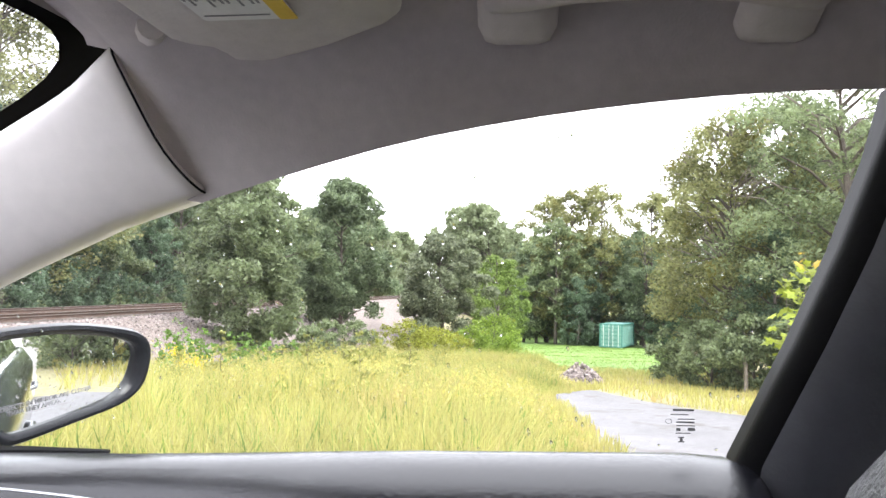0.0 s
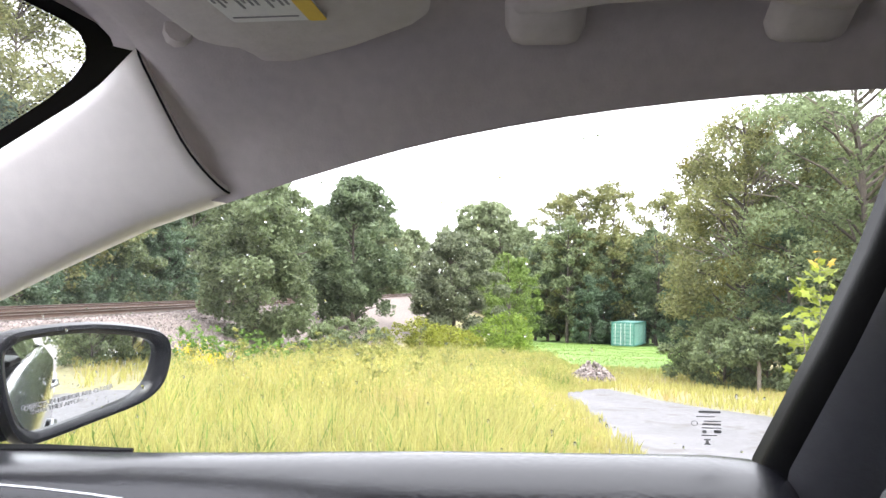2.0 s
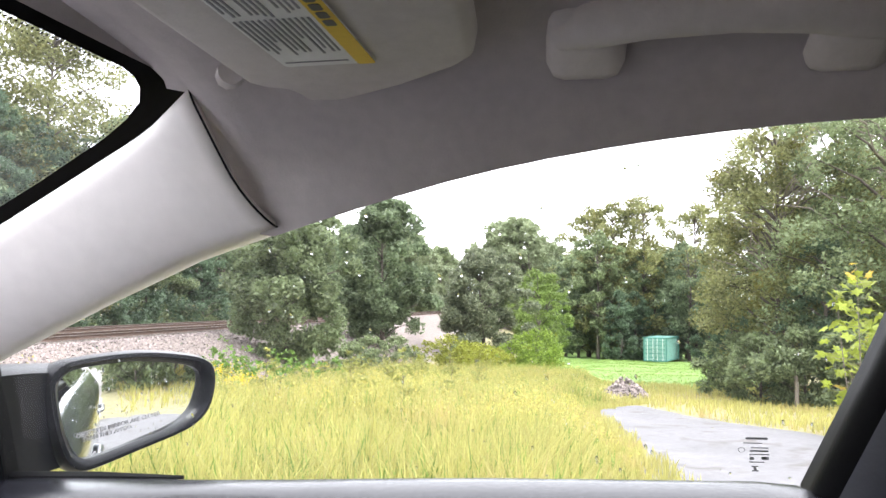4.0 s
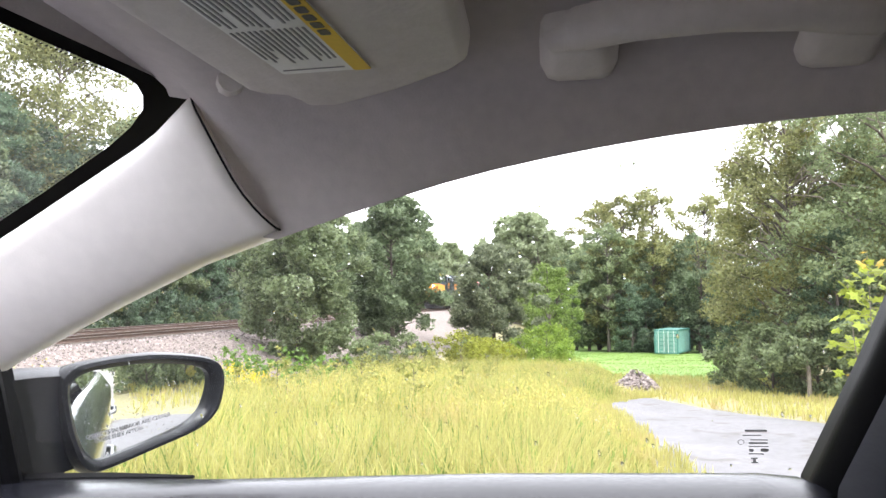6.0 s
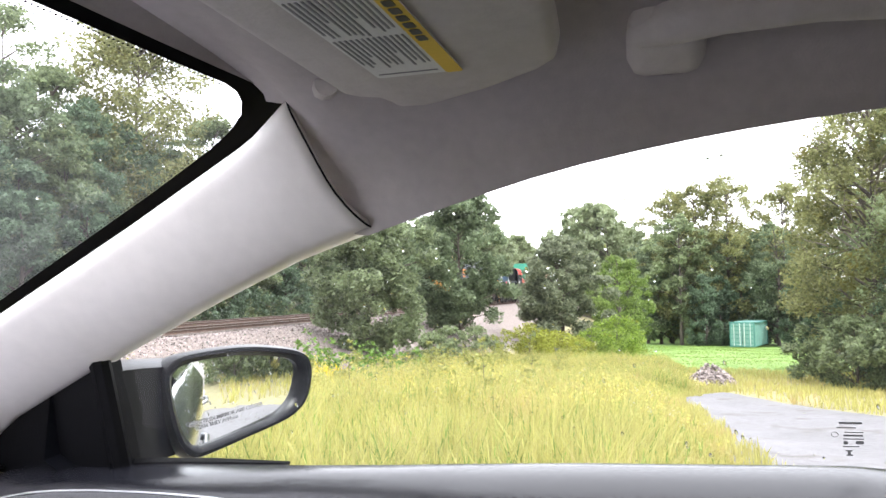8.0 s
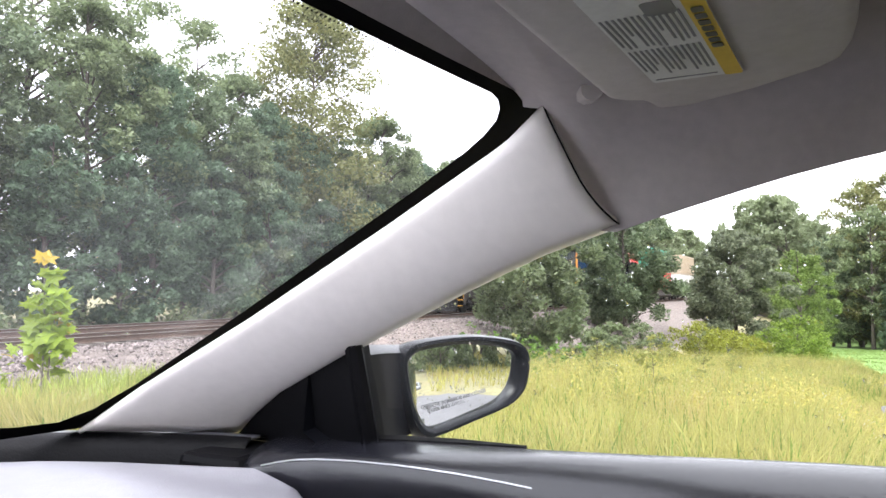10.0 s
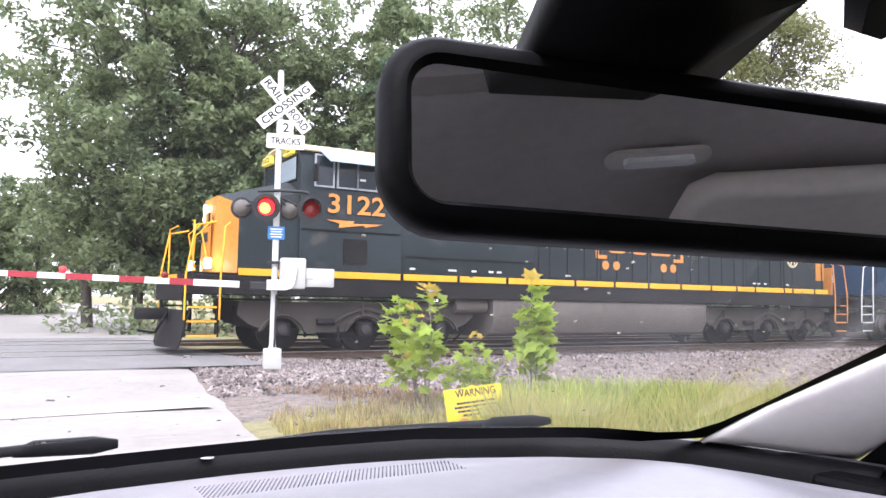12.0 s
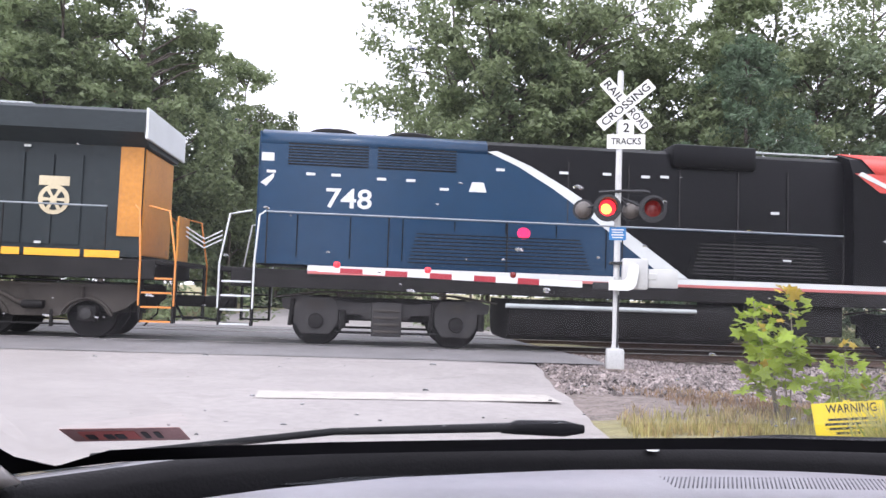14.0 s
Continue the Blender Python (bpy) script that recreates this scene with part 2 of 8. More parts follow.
def text_part(name, body, size, m, mat, parent, depth=0.003, label="", width=None):
    """Letters of the built-in font as a mesh, centred at the pose m."""
    cu = bpy.data.curves.new(name, "FONT")
    cu.body, cu.size, cu.extrude, cu.align_x, cu.align_y = body, size, depth, "CENTER", "CENTER"
    cu.resolution_u = 3
    cu.offset = 0.015 * size
    tmp = bpy.data.objects.new(name, cu)
    me = bpy.data.meshes.new_from_object(tmp)
    bpy.data.objects.remove(tmp)
    if width:
        xs = [v.co.x for v in me.vertices]
        me.transform(Matrix.Scale(width / (max(xs) - min(xs)), 4, (1, 0, 0)))
    me.transform(m)
    me.materials.clear()
    me.materials.append(mat)
    ob = new(name, me)
    ob.parent = parent
    return tagged(ob, label)


def smoothstep(a, b, x):
    k = min(1.0, max(0.0, (x - a) / (b - a)))
    return k * k * (3 - 2 * k)


def cloud(name, centres, size, seed, mat, parent=None, label="", aspect=0.6, lift=1.1, kind=""):
    """Single leaves: one small pointed blade at each centre, turned at random but facing mostly up."""
    rng = np.random.default_rng(seed)
    c = np.asarray(centres, float)
    n = len(c)
    face = rng.normal(size=(n, 3)) + np.array([0, 0, lift])
    d = np.cross(face, rng.normal(size=(n, 3)))
    d /= np.linalg.norm(d, axis=1, keepdims=True)
    s = np.cross(face, d)
    s /= np.linalg.norm(s, axis=1, keepdims=True)
    ln = size * rng.uniform(0.6, 1.3, (n, 1))
    w = ln * aspect * 0.5
    v = np.stack([c - d * ln * 0.45 + s * w, c + d * ln * 0.55, c - d * ln * 0.45 - s * w], 1).reshape(-1, 3)
    me = bpy.data.meshes.new(name)
    me.vertices.add(3 * n)
    me.vertices.foreach_set("co", v.ravel())
    me.loops.add(3 * n)
    me.loops.foreach_set("vertex_index", np.arange(3 * n, dtype=np.int32))
    me.polygons.add(n)
    me.polygons.foreach_set("loop_start", np.arange(0, 3 * n, 3, dtype=np.int32))
    me.update(calc_edges=True)
    me.materials.append(mat)
    ob = new(name, me)
    ob.parent = parent
    return tagged(ob, label, kind=kind)


def blades(name, roots, heights, seed, mat, parent=None, lean=0.35, width=0.012, label="", kind="stuff", category=""):
    """Bent grass blades: two stacked pieces, narrowing upwards, at each root."""
    rng = np.random.default_rng(seed)
    p = np.asarray(roots, float)
    n = len(p)
    h = np.asarray(heights, float)[:, None]
    a = rng.uniform(0, 2 * np.pi, n)
    s = np.stack([np.cos(a), np.sin(a), 0 * a], 1) * width * (0.6 + 0.8 * rng.random((n, 1)))
    b = rng.uniform(0, 2 * np.pi, n)
    l = np.stack([np.cos(b), np.sin(b), 0 * b], 1) * h * lean * rng.random((n, 1))
    up = np.array([0, 0, 1.0])
    mid = p + up * h * 0.55 + l * 0.35
    tip = p + up * h + l
    v = np.stack([p - s, p + s, mid + s * 0.8, mid - s * 0.8, tip], 1).reshape(-1, 3)
    i = np.arange(n, dtype=np.int32)[:, None] * 5
    loops = (i + np.array([0, 1, 2, 3, 3, 2, 4], dtype=np.int32)).ravel()
    starts = (np.arange(n, dtype=np.int32)[:, None] * 7 + np.array([0, 4], dtype=np.int32)).ravel()
    me = bpy.data.meshes.new(name)
    me.vertices.add(5 * n)
    me.vertices.foreach_set("co", v.ravel())
    me.loops.add(7 * n)
    me.loops.foreach_set("vertex_index", loops)
    me.polygons.add(2 * n)
    me.polygons.foreach_set("loop_start", starts)
    me.update(calc_edges=True)
    me.materials.append(mat)
    ob = new(name, me)
    ob.parent = parent
    return tagged(ob, label, category, kind=kind)


# ---- the lie of the land ----
TRACK = Matrix.Translation((1.4, 18.65, 0.10)) @ pose(0, 0, 0, 0, 0, 11.3)
CAR = pose(0.140, 0.019, 0, 0, 0, 12)
TU = Vector((math.cos(radians(11.3)), math.sin(radians(11.3))))
ROAD_SLOPE = -0.089


def along(x, y):
    """Metres along the track from the crossing, and across it, away from the car."""
    dx, dy = x - 1.4, y - 18.65
    return dx * TU.x + dy * TU.y, -dx * TU.y + dy * TU.x


def road_right(y):
    return 0.57 + ROAD_SLOPE * (y - 8.06) + 0.13 * max(0.0, -2.0 - y)


def road_z(x, y):
    o = along(x, y)[1]
    return 0.085 * smoothstep(-7, -1.6, o) * (1 - smoothstep(6, 14, o))


def valley(x):
    """The land falls away beside the road."""
    return 0.0 if x < 3 else (-0.075 * (x - 3) if x < 26 else -1.725 - 0.0485 * (min(x, 130) - 26))


def land(x, y):
    s, o = along(x, y)
    edge = road_right(y)
    base = valley(x - edge + 1.3) + 0.10 * noise.noise((x * 0.25, y * 0.25, 0)) * smoothstep(1, 6, x - edge)
    if o > 8:
        base = base * 0.25 + 0.3 * noise.noise((x * 0.1, y * 0.1, 3)) * smoothstep(10, 16, o)
    bank = -0.13 - 0.33 * max(0.0, -2.5 - o) - 0.4 * max(0.0, o - 6.6)
    z = max(base, bank)
    if edge - 12.8 < x < edge + 0.12:
        z = min(z, road_z(x, y) - 0.06)
    elif edge - 13.4 < x < edge + 0.7:
        z = min(max(z, -0.05), road_z(x, y) - 0.035)
    return z


# ---- ground, road, drive ----
DRIVE = [(1.25, -6.0), (1.22, -0.6), (3.5, -0.15), (7.8, 0.75), (12, 1.7), (16.5, 2.7), (18.5, 2.9), (20.4, 2.4), (19.2, 1.1), (17.7, 0.1), (13.7, -1.5), (9.5, -2.8), (5.5, -4.3), (2.6, -5.8)]


def in_drive(x, y, grow=0.0):
    inside, n = False, len(DRIVE)
    for k in range(n):
        (x0, y0), (x1, y1) = DRIVE[k], DRIVE[(k + 1) % n]
        y0, y1 = y0 + (grow if y0 > -1 else -grow), y1 + (grow if y1 > -1 else -grow)
        if (y0 > y) != (y1 > y) and x < x0 + (y - y0) / (y1 - y0) * (x1 - x0):
            inside = not inside
    return inside


def spread(lo, fine_lo, fine_hi, hi, step, grow=1.22):
    mid = list(np.arange(fine_lo, fine_hi + 0.01, step))
    d, x, left = step, fine_lo, []
    while x > lo:
        d *= grow
        x -= d
        left.append(x)
    d, x, right = step, fine_hi, []
    while x < hi:
        d *= grow
        x += d
        right.append(x)
    return left[::-1] + mid + right


def build_ground():
    xs, ys = spread(-1500, -12, 60, 2500, 0.6), spread(-1500, -12, 32, 2500, 0.6)
    verts = [(x, y, land(x, y) - (0.08 if in_drive(x, y) else 0)) for y in ys for x in xs]
    nx, faces, mats = len(xs), [], []
    for j in range(len(ys) - 1):
        for i in range(nx - 1):
            faces.append((j * nx + i, j * nx + i + 1, (j + 1) * nx + i + 1, (j + 1) * nx + i))
            x, y = (xs[i] + xs[i + 1]) / 2, (ys[j] + ys[j + 1]) / 2
            s, o = along(x, y)
            z = land(x, y)
            k = 0
            if -9.5 < o < 7.6 and (-0.13 - 0.33 * max(0.0, -2.5 - o) > valley(x - road_right(y) + 1.3) - 0.05 or (8 < x < 33 and o > -8.8)):
                k = 1
            elif (-6.2 < o < -2 and -4 < s < 5) or (y > 8.7 and -1 < x < 6.5 and o < 0):
                k = 1
            elif x > 33 and -2 < y < 0.235 * x:
                k = 2
            mats.append(k)
    me = bpy.data.meshes.new("ground")
    me.from_pydata(verts, [], faces)
    for m in (GROUND, BALLAST, LAWN):
        me.materials.append(m)
    me.polygons.foreach_set("material_index", mats)
    me.shade_smooth()
    return tagged(new("ground", me), "grassy ground falling away beside the raised ballast bank", "ground", kind="structure")


def build_road():
    ys = spread(-160, -8, 34, 120, 0.5)
    rows = []
    for y in ys:
        r = road_right(y)
        rows.append([(x, y, road_z(x, y) - (0.03 if k in (0, 10) else 0) + 0.006 * noise.noise((x * 3, y * 3, 1)) * (k in (0, 10)))
                     for k, x in enumerate(np.linspace(r - 12.5, r, 11))])
    for row in rows:
        for k in (0, 10):
            x, y, z = row[k]
            row[k] = (x + 0.12 * noise.noise((y * 0.9, k, 2)), y, z)
    tagged(part("road", loft(rows), ASPHALT, smooth=40), "pale worn asphalt road leading over the crossing", "road", kind="structure")
    # the newer strip of asphalt beside the rails, and the tar joint before it
    bm = bmesh.new()
    for lo, hi in ((-3.55, -0.80), (-0.66, 0.66), (0.80, 3.2), (3.34, 4.66), (4.8, 6.5)):
        rws = []
        for o in np.linspace(lo, hi, 4):
            row = []
            for s in np.linspace(-14.4, -0.75, 18):
                p = TRACK @ Vector((s - 0.10 * (o + 3), o, 0))
                row.append((p.x, p.y, max(road_z(p.x, p.y), 0.05) + 0.006))
            rws.append(row)
        add_loft(bm, rws)
    tagged(part("crossing_surface", bm, PATCH), "darker asphalt strips between the rails of the crossing", "pavement", kind="structure")
    bm = bmesh.new()
    rws = []
    for k, s in enumerate(np.linspace(-14.2, -0.7, 44)):
        p = TRACK @ Vector((s, -3.6 + 0.06 * noise.noise((s * 0.8, 0, 0)), 0))
        w = 0.02 + 0.012 * noise.noise((s * 2, 5, 0))
        rws.append([(p.x, p.y - w, road_z(p.x, p.y) + 0.010), (p.x, p.y + w, road_z(p.x, p.y) + 0.011)])
    add_loft(bm, rws)
    rng = random.Random(4)
    for cx, cy, ang, ln in ((-1.5, 11.9, 40, 1.0), (-3.9, 13.0, 25, 1.1), (-0.9, 12.6, 8, 0.7), (-5.2, 11.0, 65, 1.6), (-2.6, 13.6, 15, 1.3)):
        rws = []
        for k in range(9):
            q = (k / 8 - 0.5) * ln
            x, y = cx + q * math.cos(radians(ang)) + rng.uniform(-0.03, 0.03), cy + q * math.sin(radians(ang)) + rng.uniform(-0.03, 0.03)
            w = 0.008 * (1 - abs(k / 4 - 1)) + 0.003
            rws.append([(x, y - w, road_z(x, y) + 0.007), (x, y + w, road_z(x, y) + 0.007)])
        add_loft(bm, rws)
    tagged(part("crack_sealing", bm, TAR), "dark tar joint and cracks across the asphalt", "crack", kind="structure")
    bm = bmesh.new()
    rws = []
    for s in np.linspace(0, 1, 20):
        x, y = -3.52 + 3.66 * s, 9.27 + 0.93 * s
        rws.append([(x + 0.10, y - 0.31, road_z(x, y) + 0.009), (x - 0.08, y + 0.31, road_z(x, y) + 0.009)])
    add_loft(bm, rws)
    tagged(part("stop_line", bm, ROAD_PAINT), "worn white stop line painted across the lane", "road marking", kind="structure")


DRIVE_LEFT = [(1.2, -0.6), (3.5, -0.15), (7.8, 0.75), (12, 1.7), (16.5, 2.7), (18.5, 2.95), (20.0, 2.6), (20.6, 2.3)]
DRIVE_RIGHT = [(1.2, -6.0), (2.6, -5.8), (5.5, -4.3), (9.5, -2.8), (13.7, -1.5), (17.7, 0.1), (19.2, 1.1), (20.4, 2.0), (20.6, 2.2)]


def build_drive():
    rows = []
    for x in np.linspace(1.22, 20.6, 90):
        hi = float(np.interp(x, *zip(*DRIVE_LEFT))) + 0.16 * noise.noise((x * 1.1, 0, 8)) + 0.06 * noise.noise((x * 5, 0, 8))
        lo = float(np.interp(x, *zip(*DRIVE_RIGHT))) + 0.16 * noise.noise((x * 1.1, 5, 8)) + 0.06 * noise.noise((x * 5, 5, 8))
        rows.append([(x, y, land(x, y) + 0.02 - (0.03 if k in (0, 12) else 0)) for k, y in enumerate(np.linspace(lo, hi, 13))])
    tagged(part("side_drive", loft(rows), OLD_ASPHALT, smooth=60), "cracked pale asphalt drive off the road", "pavement", kind="structure")


build_ground()
build_road()
build_drive()


# ---- the two tracks ----
def build_track(name, o, label):
    t = thing(name, TRACK @ Matrix.Translation((0, o, 0)), label, "railway track", kind="structure")
    prof = [(-0.066, -0.17), (0.066, -0.17), (0.066, -0.155), (0.012, -0.13), (0.010, -0.05), (0.036, -0.035), (0.036, -0.012)]
    for side in (-0.7525, 0.7525):
        bm = bmesh.new()
        ring = [(y + side, z) for y, z in prof] + [(side - y, z) for y, z in prof[:1:-1]]
        add_loft(bm, [[(x, y, z) for y, z in ring] for x in (-90, -30, 0, 30, 80, 260)], True)
        rail = part("rail", bm, RAIL_SIDE, t)
        part("rail_head", box((85, side, -0.006), (350, 0.066, 0.012)), RAIL_TOP, rail, "polished steel running surface")
    tie = part("tie", box((0, 0, 0), (0.22, 2.6, 0.17), 0.015), TIE, t)
    tie.location = (-1.0, 0, -0.255)
    for k in range(1, 150):
        if o > 1 and k > 60:
            break
        c = tie.copy()
        c.location = (-12 + 0.52 * k, 0, -0.25 + 0.012 * math.sin(k * 2.1))
        scene.collection.objects.link(c)
    return t


build_track("railway_track", 0, "rusty steel rails on dark ties in pale ballast")
build_track("railway_track", 4.1, "second pair of rusty rails behind the first")


def build_stones():
    """Loose ballast before the rails and along the bank."""
    rng = np.random.default_rng(5)
    ico = [(0, 0, 1), (0.9, 0, -0.2), (-0.3, 0.85, -0.25), (-0.5, -0.7, -0.2), (0.2, 0.3, -0.8)]
    tri = [(0, 1, 2), (0, 2, 3), (0, 3, 1), (4, 2, 1), (4, 3, 2), (4, 1, 3)]
    vs, fs = [], []
    while len(fs) < 6 * 24000:
        s = rng.uniform(-3.0, 45) if rng.random() < 0.62 else rng.uniform(-1.5, 6)
        o = -1.0 - abs(rng.normal(0, 3.0))
        if rng.random() < 0.22:
            s, o = rng.uniform(-2.5, 6.5), rng.uniform(-7.6, -1.6)
        p = TRACK @ Vector((s, o, 0))
        if p.x < road_right(p.y) + 0.05 or o < (-7.6 + 0.9 * noise.noise((p.x, p.y, 3)) if s < 7 else max(-3.0 - 0.24 * s - 2.2, -9.0)):
            continue
        z = land(p.x, p.y)
        r = rng.uniform(0.025, 0.075)
        m = Matrix.Translation((p.x, p.y, z + r * 0.3)) @ Euler(tuple(rng.uniform(0, 6.3, 3))).to_matrix().to_4x4() @ Matrix.Diagonal((r, r * rng.uniform(0.6, 1), r * rng.uniform(0.5, 0.9), 1))
        b = len(vs)
        vs += [m @ Vector(q) for q in ico]
        fs += [tuple(b + k for k in f) for f in tri]
    me = bpy.data.meshes.new("ballast_stones")
    me.from_pydata(vs, [], fs)
    me.materials.append(STONE)
    tagged(new("ballast_stones", me), "loose pale crushed stone on the track bed", "stones", kind="stuff")


build_stones()


# ---- trees ----
def grow_tree(name, label, height, radius, base, shape, leaf_mat, seed, count, leaf, trunk_r=0.16, bare=0, clumps=60, gap=0.0, group="trees", aspect=0.6, spread_k=1.0):
    rng = np.random.default_rng(seed)
    t = thing(name, Matrix.Identity(4), label, "tree" if height > 3 else "shrub", group)
    bm = bmesh.new()
    sway = rng.uniform(-0.25, 0.25, 2)
    stem = [(sway[0] * math.sin(k * 1.3) * radius * 0.25, sway[1] * math.sin(k * 0.9) * radius * 0.25, height * 0.93 * k / 6) for k in range(7)]
    stem[0] = (0, 0, -0.3)
    add_tube(bm, stem, [trunk_r * (1.25 if k == 0 else 1) * (1 - 0.145 * k) for k in range(7)], 8)

    def env(f):
        """The crown's half width at a share of its height."""
        if shape == "cone":
            return 1.0 * (1 - f) ** 0.45 * (0.4 + 0.6 * min(1, f * 6)) + 0.10
        if shape == "column":
            return (0.75 + 0.25 * math.sin(f * 9)) * (min(1, f * 5) ** 0.5) * (1 - f ** 4) + 0.05
        if shape == "oak":
            return math.sin(math.pi * min(0.98, 0.12 + f * 0.86)) ** 0.6
        return math.sqrt(max(0.02, 1 - (2 * f - 0.9) ** 2 * 0.85))

    centres, sizes = [], []
    for _ in range(int(clumps * 1.9)):
        f = rng.random() ** 0.85
        a = rng.uniform(0, 2 * math.pi)
        r = radius * env(f) * math.sqrt(rng.uniform(0.10, 1.0)) * (1 + 0.22 * math.sin(3 * a + seed))
        z = base + (height - base) * f
        centres.append((r * math.cos(a), r * math.sin(a), z))
        sizes.append(radius * rng.uniform(0.13, 0.29) * (1 - 0.35 * f) * spread_k)
    for c in centres[::4]:
        h = max(base * 0.6, c[2] - 0.5 * math.hypot(c[0], c[1]))
        f = min(0.98, h / (height * 0.93)) * 6
        k = int(f)
        root = Vector(stem[k]).lerp(Vector(stem[min(6, k + 1)]), f - k)
        mid = root.lerp(Vector(c), 0.5) + Vector((0, 0, 0.08 * radius))
        add_tube(bm, [root, mid, c], [trunk_r * 0.32, trunk_r * 0.2, trunk_r * 0.06], 5, False)
    part("trunk", bm, BARK, t, smooth=60)
    if bare:
        bm = bmesh.new()
        for _ in range(bare):
            f = rng.uniform(0.45, 1.0)
            a = rng.uniform(0, 6.28)
            z = base + (height - base) * f
            r = radius * env(f)
            p0 = Vector((0.3 * r * math.cos(a), 0.3 * r * math.sin(a), z - 0.8))
            p2 = Vector((1.15 * r * math.cos(a), 1.15 * r * math.sin(a), z + rng.uniform(0, 0.9)))
            p1 = p0.lerp(p2, 0.5) + Vector(rng.normal(0, 0.25, 3))
            add_tube(bm, [p0, p1, p2], [0.045, 0.028, 0.008], 5, False)
            for k in range(4):
                q = p1.lerp(p2, k / 4)
                add_tube(bm, [q, q + Vector(rng.normal(0, 0.45, 3))], [0.014, 0.004], 4, False)
        part("bare_limbs", bm, TWIG, t, "bare grey twigs")
    share = np.array(sizes) ** 2
    pick = rng.choice(len(centres), count, p=share / share.sum())
    off = rng.normal(size=(count, 3))
    off *= (rng.random((count, 1)) ** 0.45) / np.linalg.norm(off, axis=1, keepdims=True)
    pts = np.array(centres)[pick] + off * np.array(sizes)[pick][:, None] * np.array([1, 1, 0.72])
    pts = pts[pts[:, 2] > base * 0.5 - 0.2]
    cloud("crown", pts, leaf, seed + 1, leaf_mat, t, aspect=aspect)
    return t


def plant(t, x, y, turn=0.0, lift=0.0):
    t.matrix_basis = pose(x, y, land(x, y) + lift, 0, 0, turn)
    return t


def again(t, x, y, turn=0.0, lift=0.0):
    return copy_thing(t, pose(x, y, land(x, y) + lift, 0, 0, turn))


def at_track(s, o):
    p = TRACK @ Vector((s, o, 0))
    return p.x, p.y


# the woods behind the tracks
WOOD = "woods behind the railway"
rw = random.Random(11)
kinds = [
    grow_tree("broadleaf_tree", "tall green broadleaf tree at the wood's edge", 15.5, 4.2, 2.0, "round", L_MID, 21, 21000, 0.29, 0.2, clumps=75, group=WOOD),
    grow_tree("broadleaf_tree", "tall dark oak with gaps of sky in its crown", 14.0, 4.4, 2.2, "oak", L_DARK, 22, 16000, 0.28, 0.2, clumps=70, group=WOOD),
    grow_tree("tulip_tree", "tall tapering tree with olive green leaves", 21.5, 5.8, 1.5, "cone", L_OLIVE, 23, 40000, 0.28, 0.2, clumps=110, group=WOOD, spread_k=1.35),
    grow_tree("pine_tree", "dark blue-green pine with drooping boughs", 13.0, 3.0, 0.8, "cone", L_BLUE, 24, 16000, 0.29, 0.2, clumps=80, group=WOOD, aspect=0.35),
    grow_tree("cedar_tree", "dense dark green cedar", 8.0, 2.6, 0.2, "column", L_BLUE, 25, 11000, 0.25, 0.15, clumps=60, group=WOOD),
    grow_tree("broadleaf_tree", "slender young broadleaf tree in the wood", 11.0, 2.9, 1.2, "column", L_MID, 26, 14000, 0.28, 0.14, clumps=60, group=WOOD),
    grow_tree("tall_broadleaf_tree", "very tall airy green tree in the wood", 19.5, 4.3, 3.0, "oak", L_MID, 29, 14500, 0.27, 0.22, clumps=85, group=WOOD, spread_k=1.15),
]
# (kind, metres along the track, metres across it)
spots = [
    (2, 37.0, 13.0), (1, 26.5, 14.0), (0, 19.9, 13.5), (1, 14.0, 14.5), (0, 10.5, 14.0), (3, 21.0, 11.0), (4, 15.5, 10.5), (3, 10.0, 11.5), (0, 31.5, 15.0), (5, 28.5, 11.5), (4, 24.0, 9.8),
    (3, 34.0, 12.0), (1, 42.0, 15.5), (5, 41.0, 11.5), (0, 46.0, 14.0), (4, 36.0, 10.0), (3, 50.0, 12.0), (1, 55.0, 15.0), (0, 62.0, 14.0), (5, 58.0, 11.0),
    (4, 44.0, 10.0), (3, 68.0, 12.0), (1, 74.0, 14.0), (0, 82.0, 14.0), (2, 90.0, 15.0), (1, 98.0, 13.0), (0, 108.0, 14.0), (5, 86.0, 11.0), (3, 116.0, 13.0),
    (0, 5.0, 16.5), (1, 0.5, 15.0), (5, 8.0, 12.0), (5, 2.5, 12.5), (4, 6.0, 10.0), (4, 11.5, 9.6), (4, 19.0, 9.6),
    (0, 42.0, 21.0), (0, 52.0, 22.0), (1, 70.0, 21.0), (5, 29.5, 16.0), (4, 29.0, 9.8), (4, 40.0, 9.6), (4, 50.0, 9.6), (4, 33.0, 9.5), (6, 3.0, 15.5), (6, -1.8, 16.5), (0, -0.8, 14.0), (6, 8.0, 16.5), (6, 13.0, 16.0), (6, 18.5, 17.0), (6, 24.0, 16.0), (6, 30.0, 17.0), (4, -6.0, 44.0), (4, -10.0, 42.0), (4, -2.5, 43.0), (4, -14.0, 40.0), (4, -8.0, 38.0), (0, 44.5, 12.0), (5, 47.0, 10.5), (1, 49.5, 14.0), (3, 31.0, 12.0),
    (6, -19.5, 20.0), (0, -23.0, 23.0), (1, -17.5, 25.0), (0, -18.5, 15.0), (6, -25.0, 18.0), (0, -16.0, 17.0), (1, -21.0, 15.0), (0, -27.0, 17.0), (1, -15.8, 21.0), (5, -18.0, 13.0), (0, -34.0, 18.0), (1, -42.0, 16.0), (5, -24.5, 12.5), (4, -15.5, 11.5), (4, -21.0, 10.5),
]
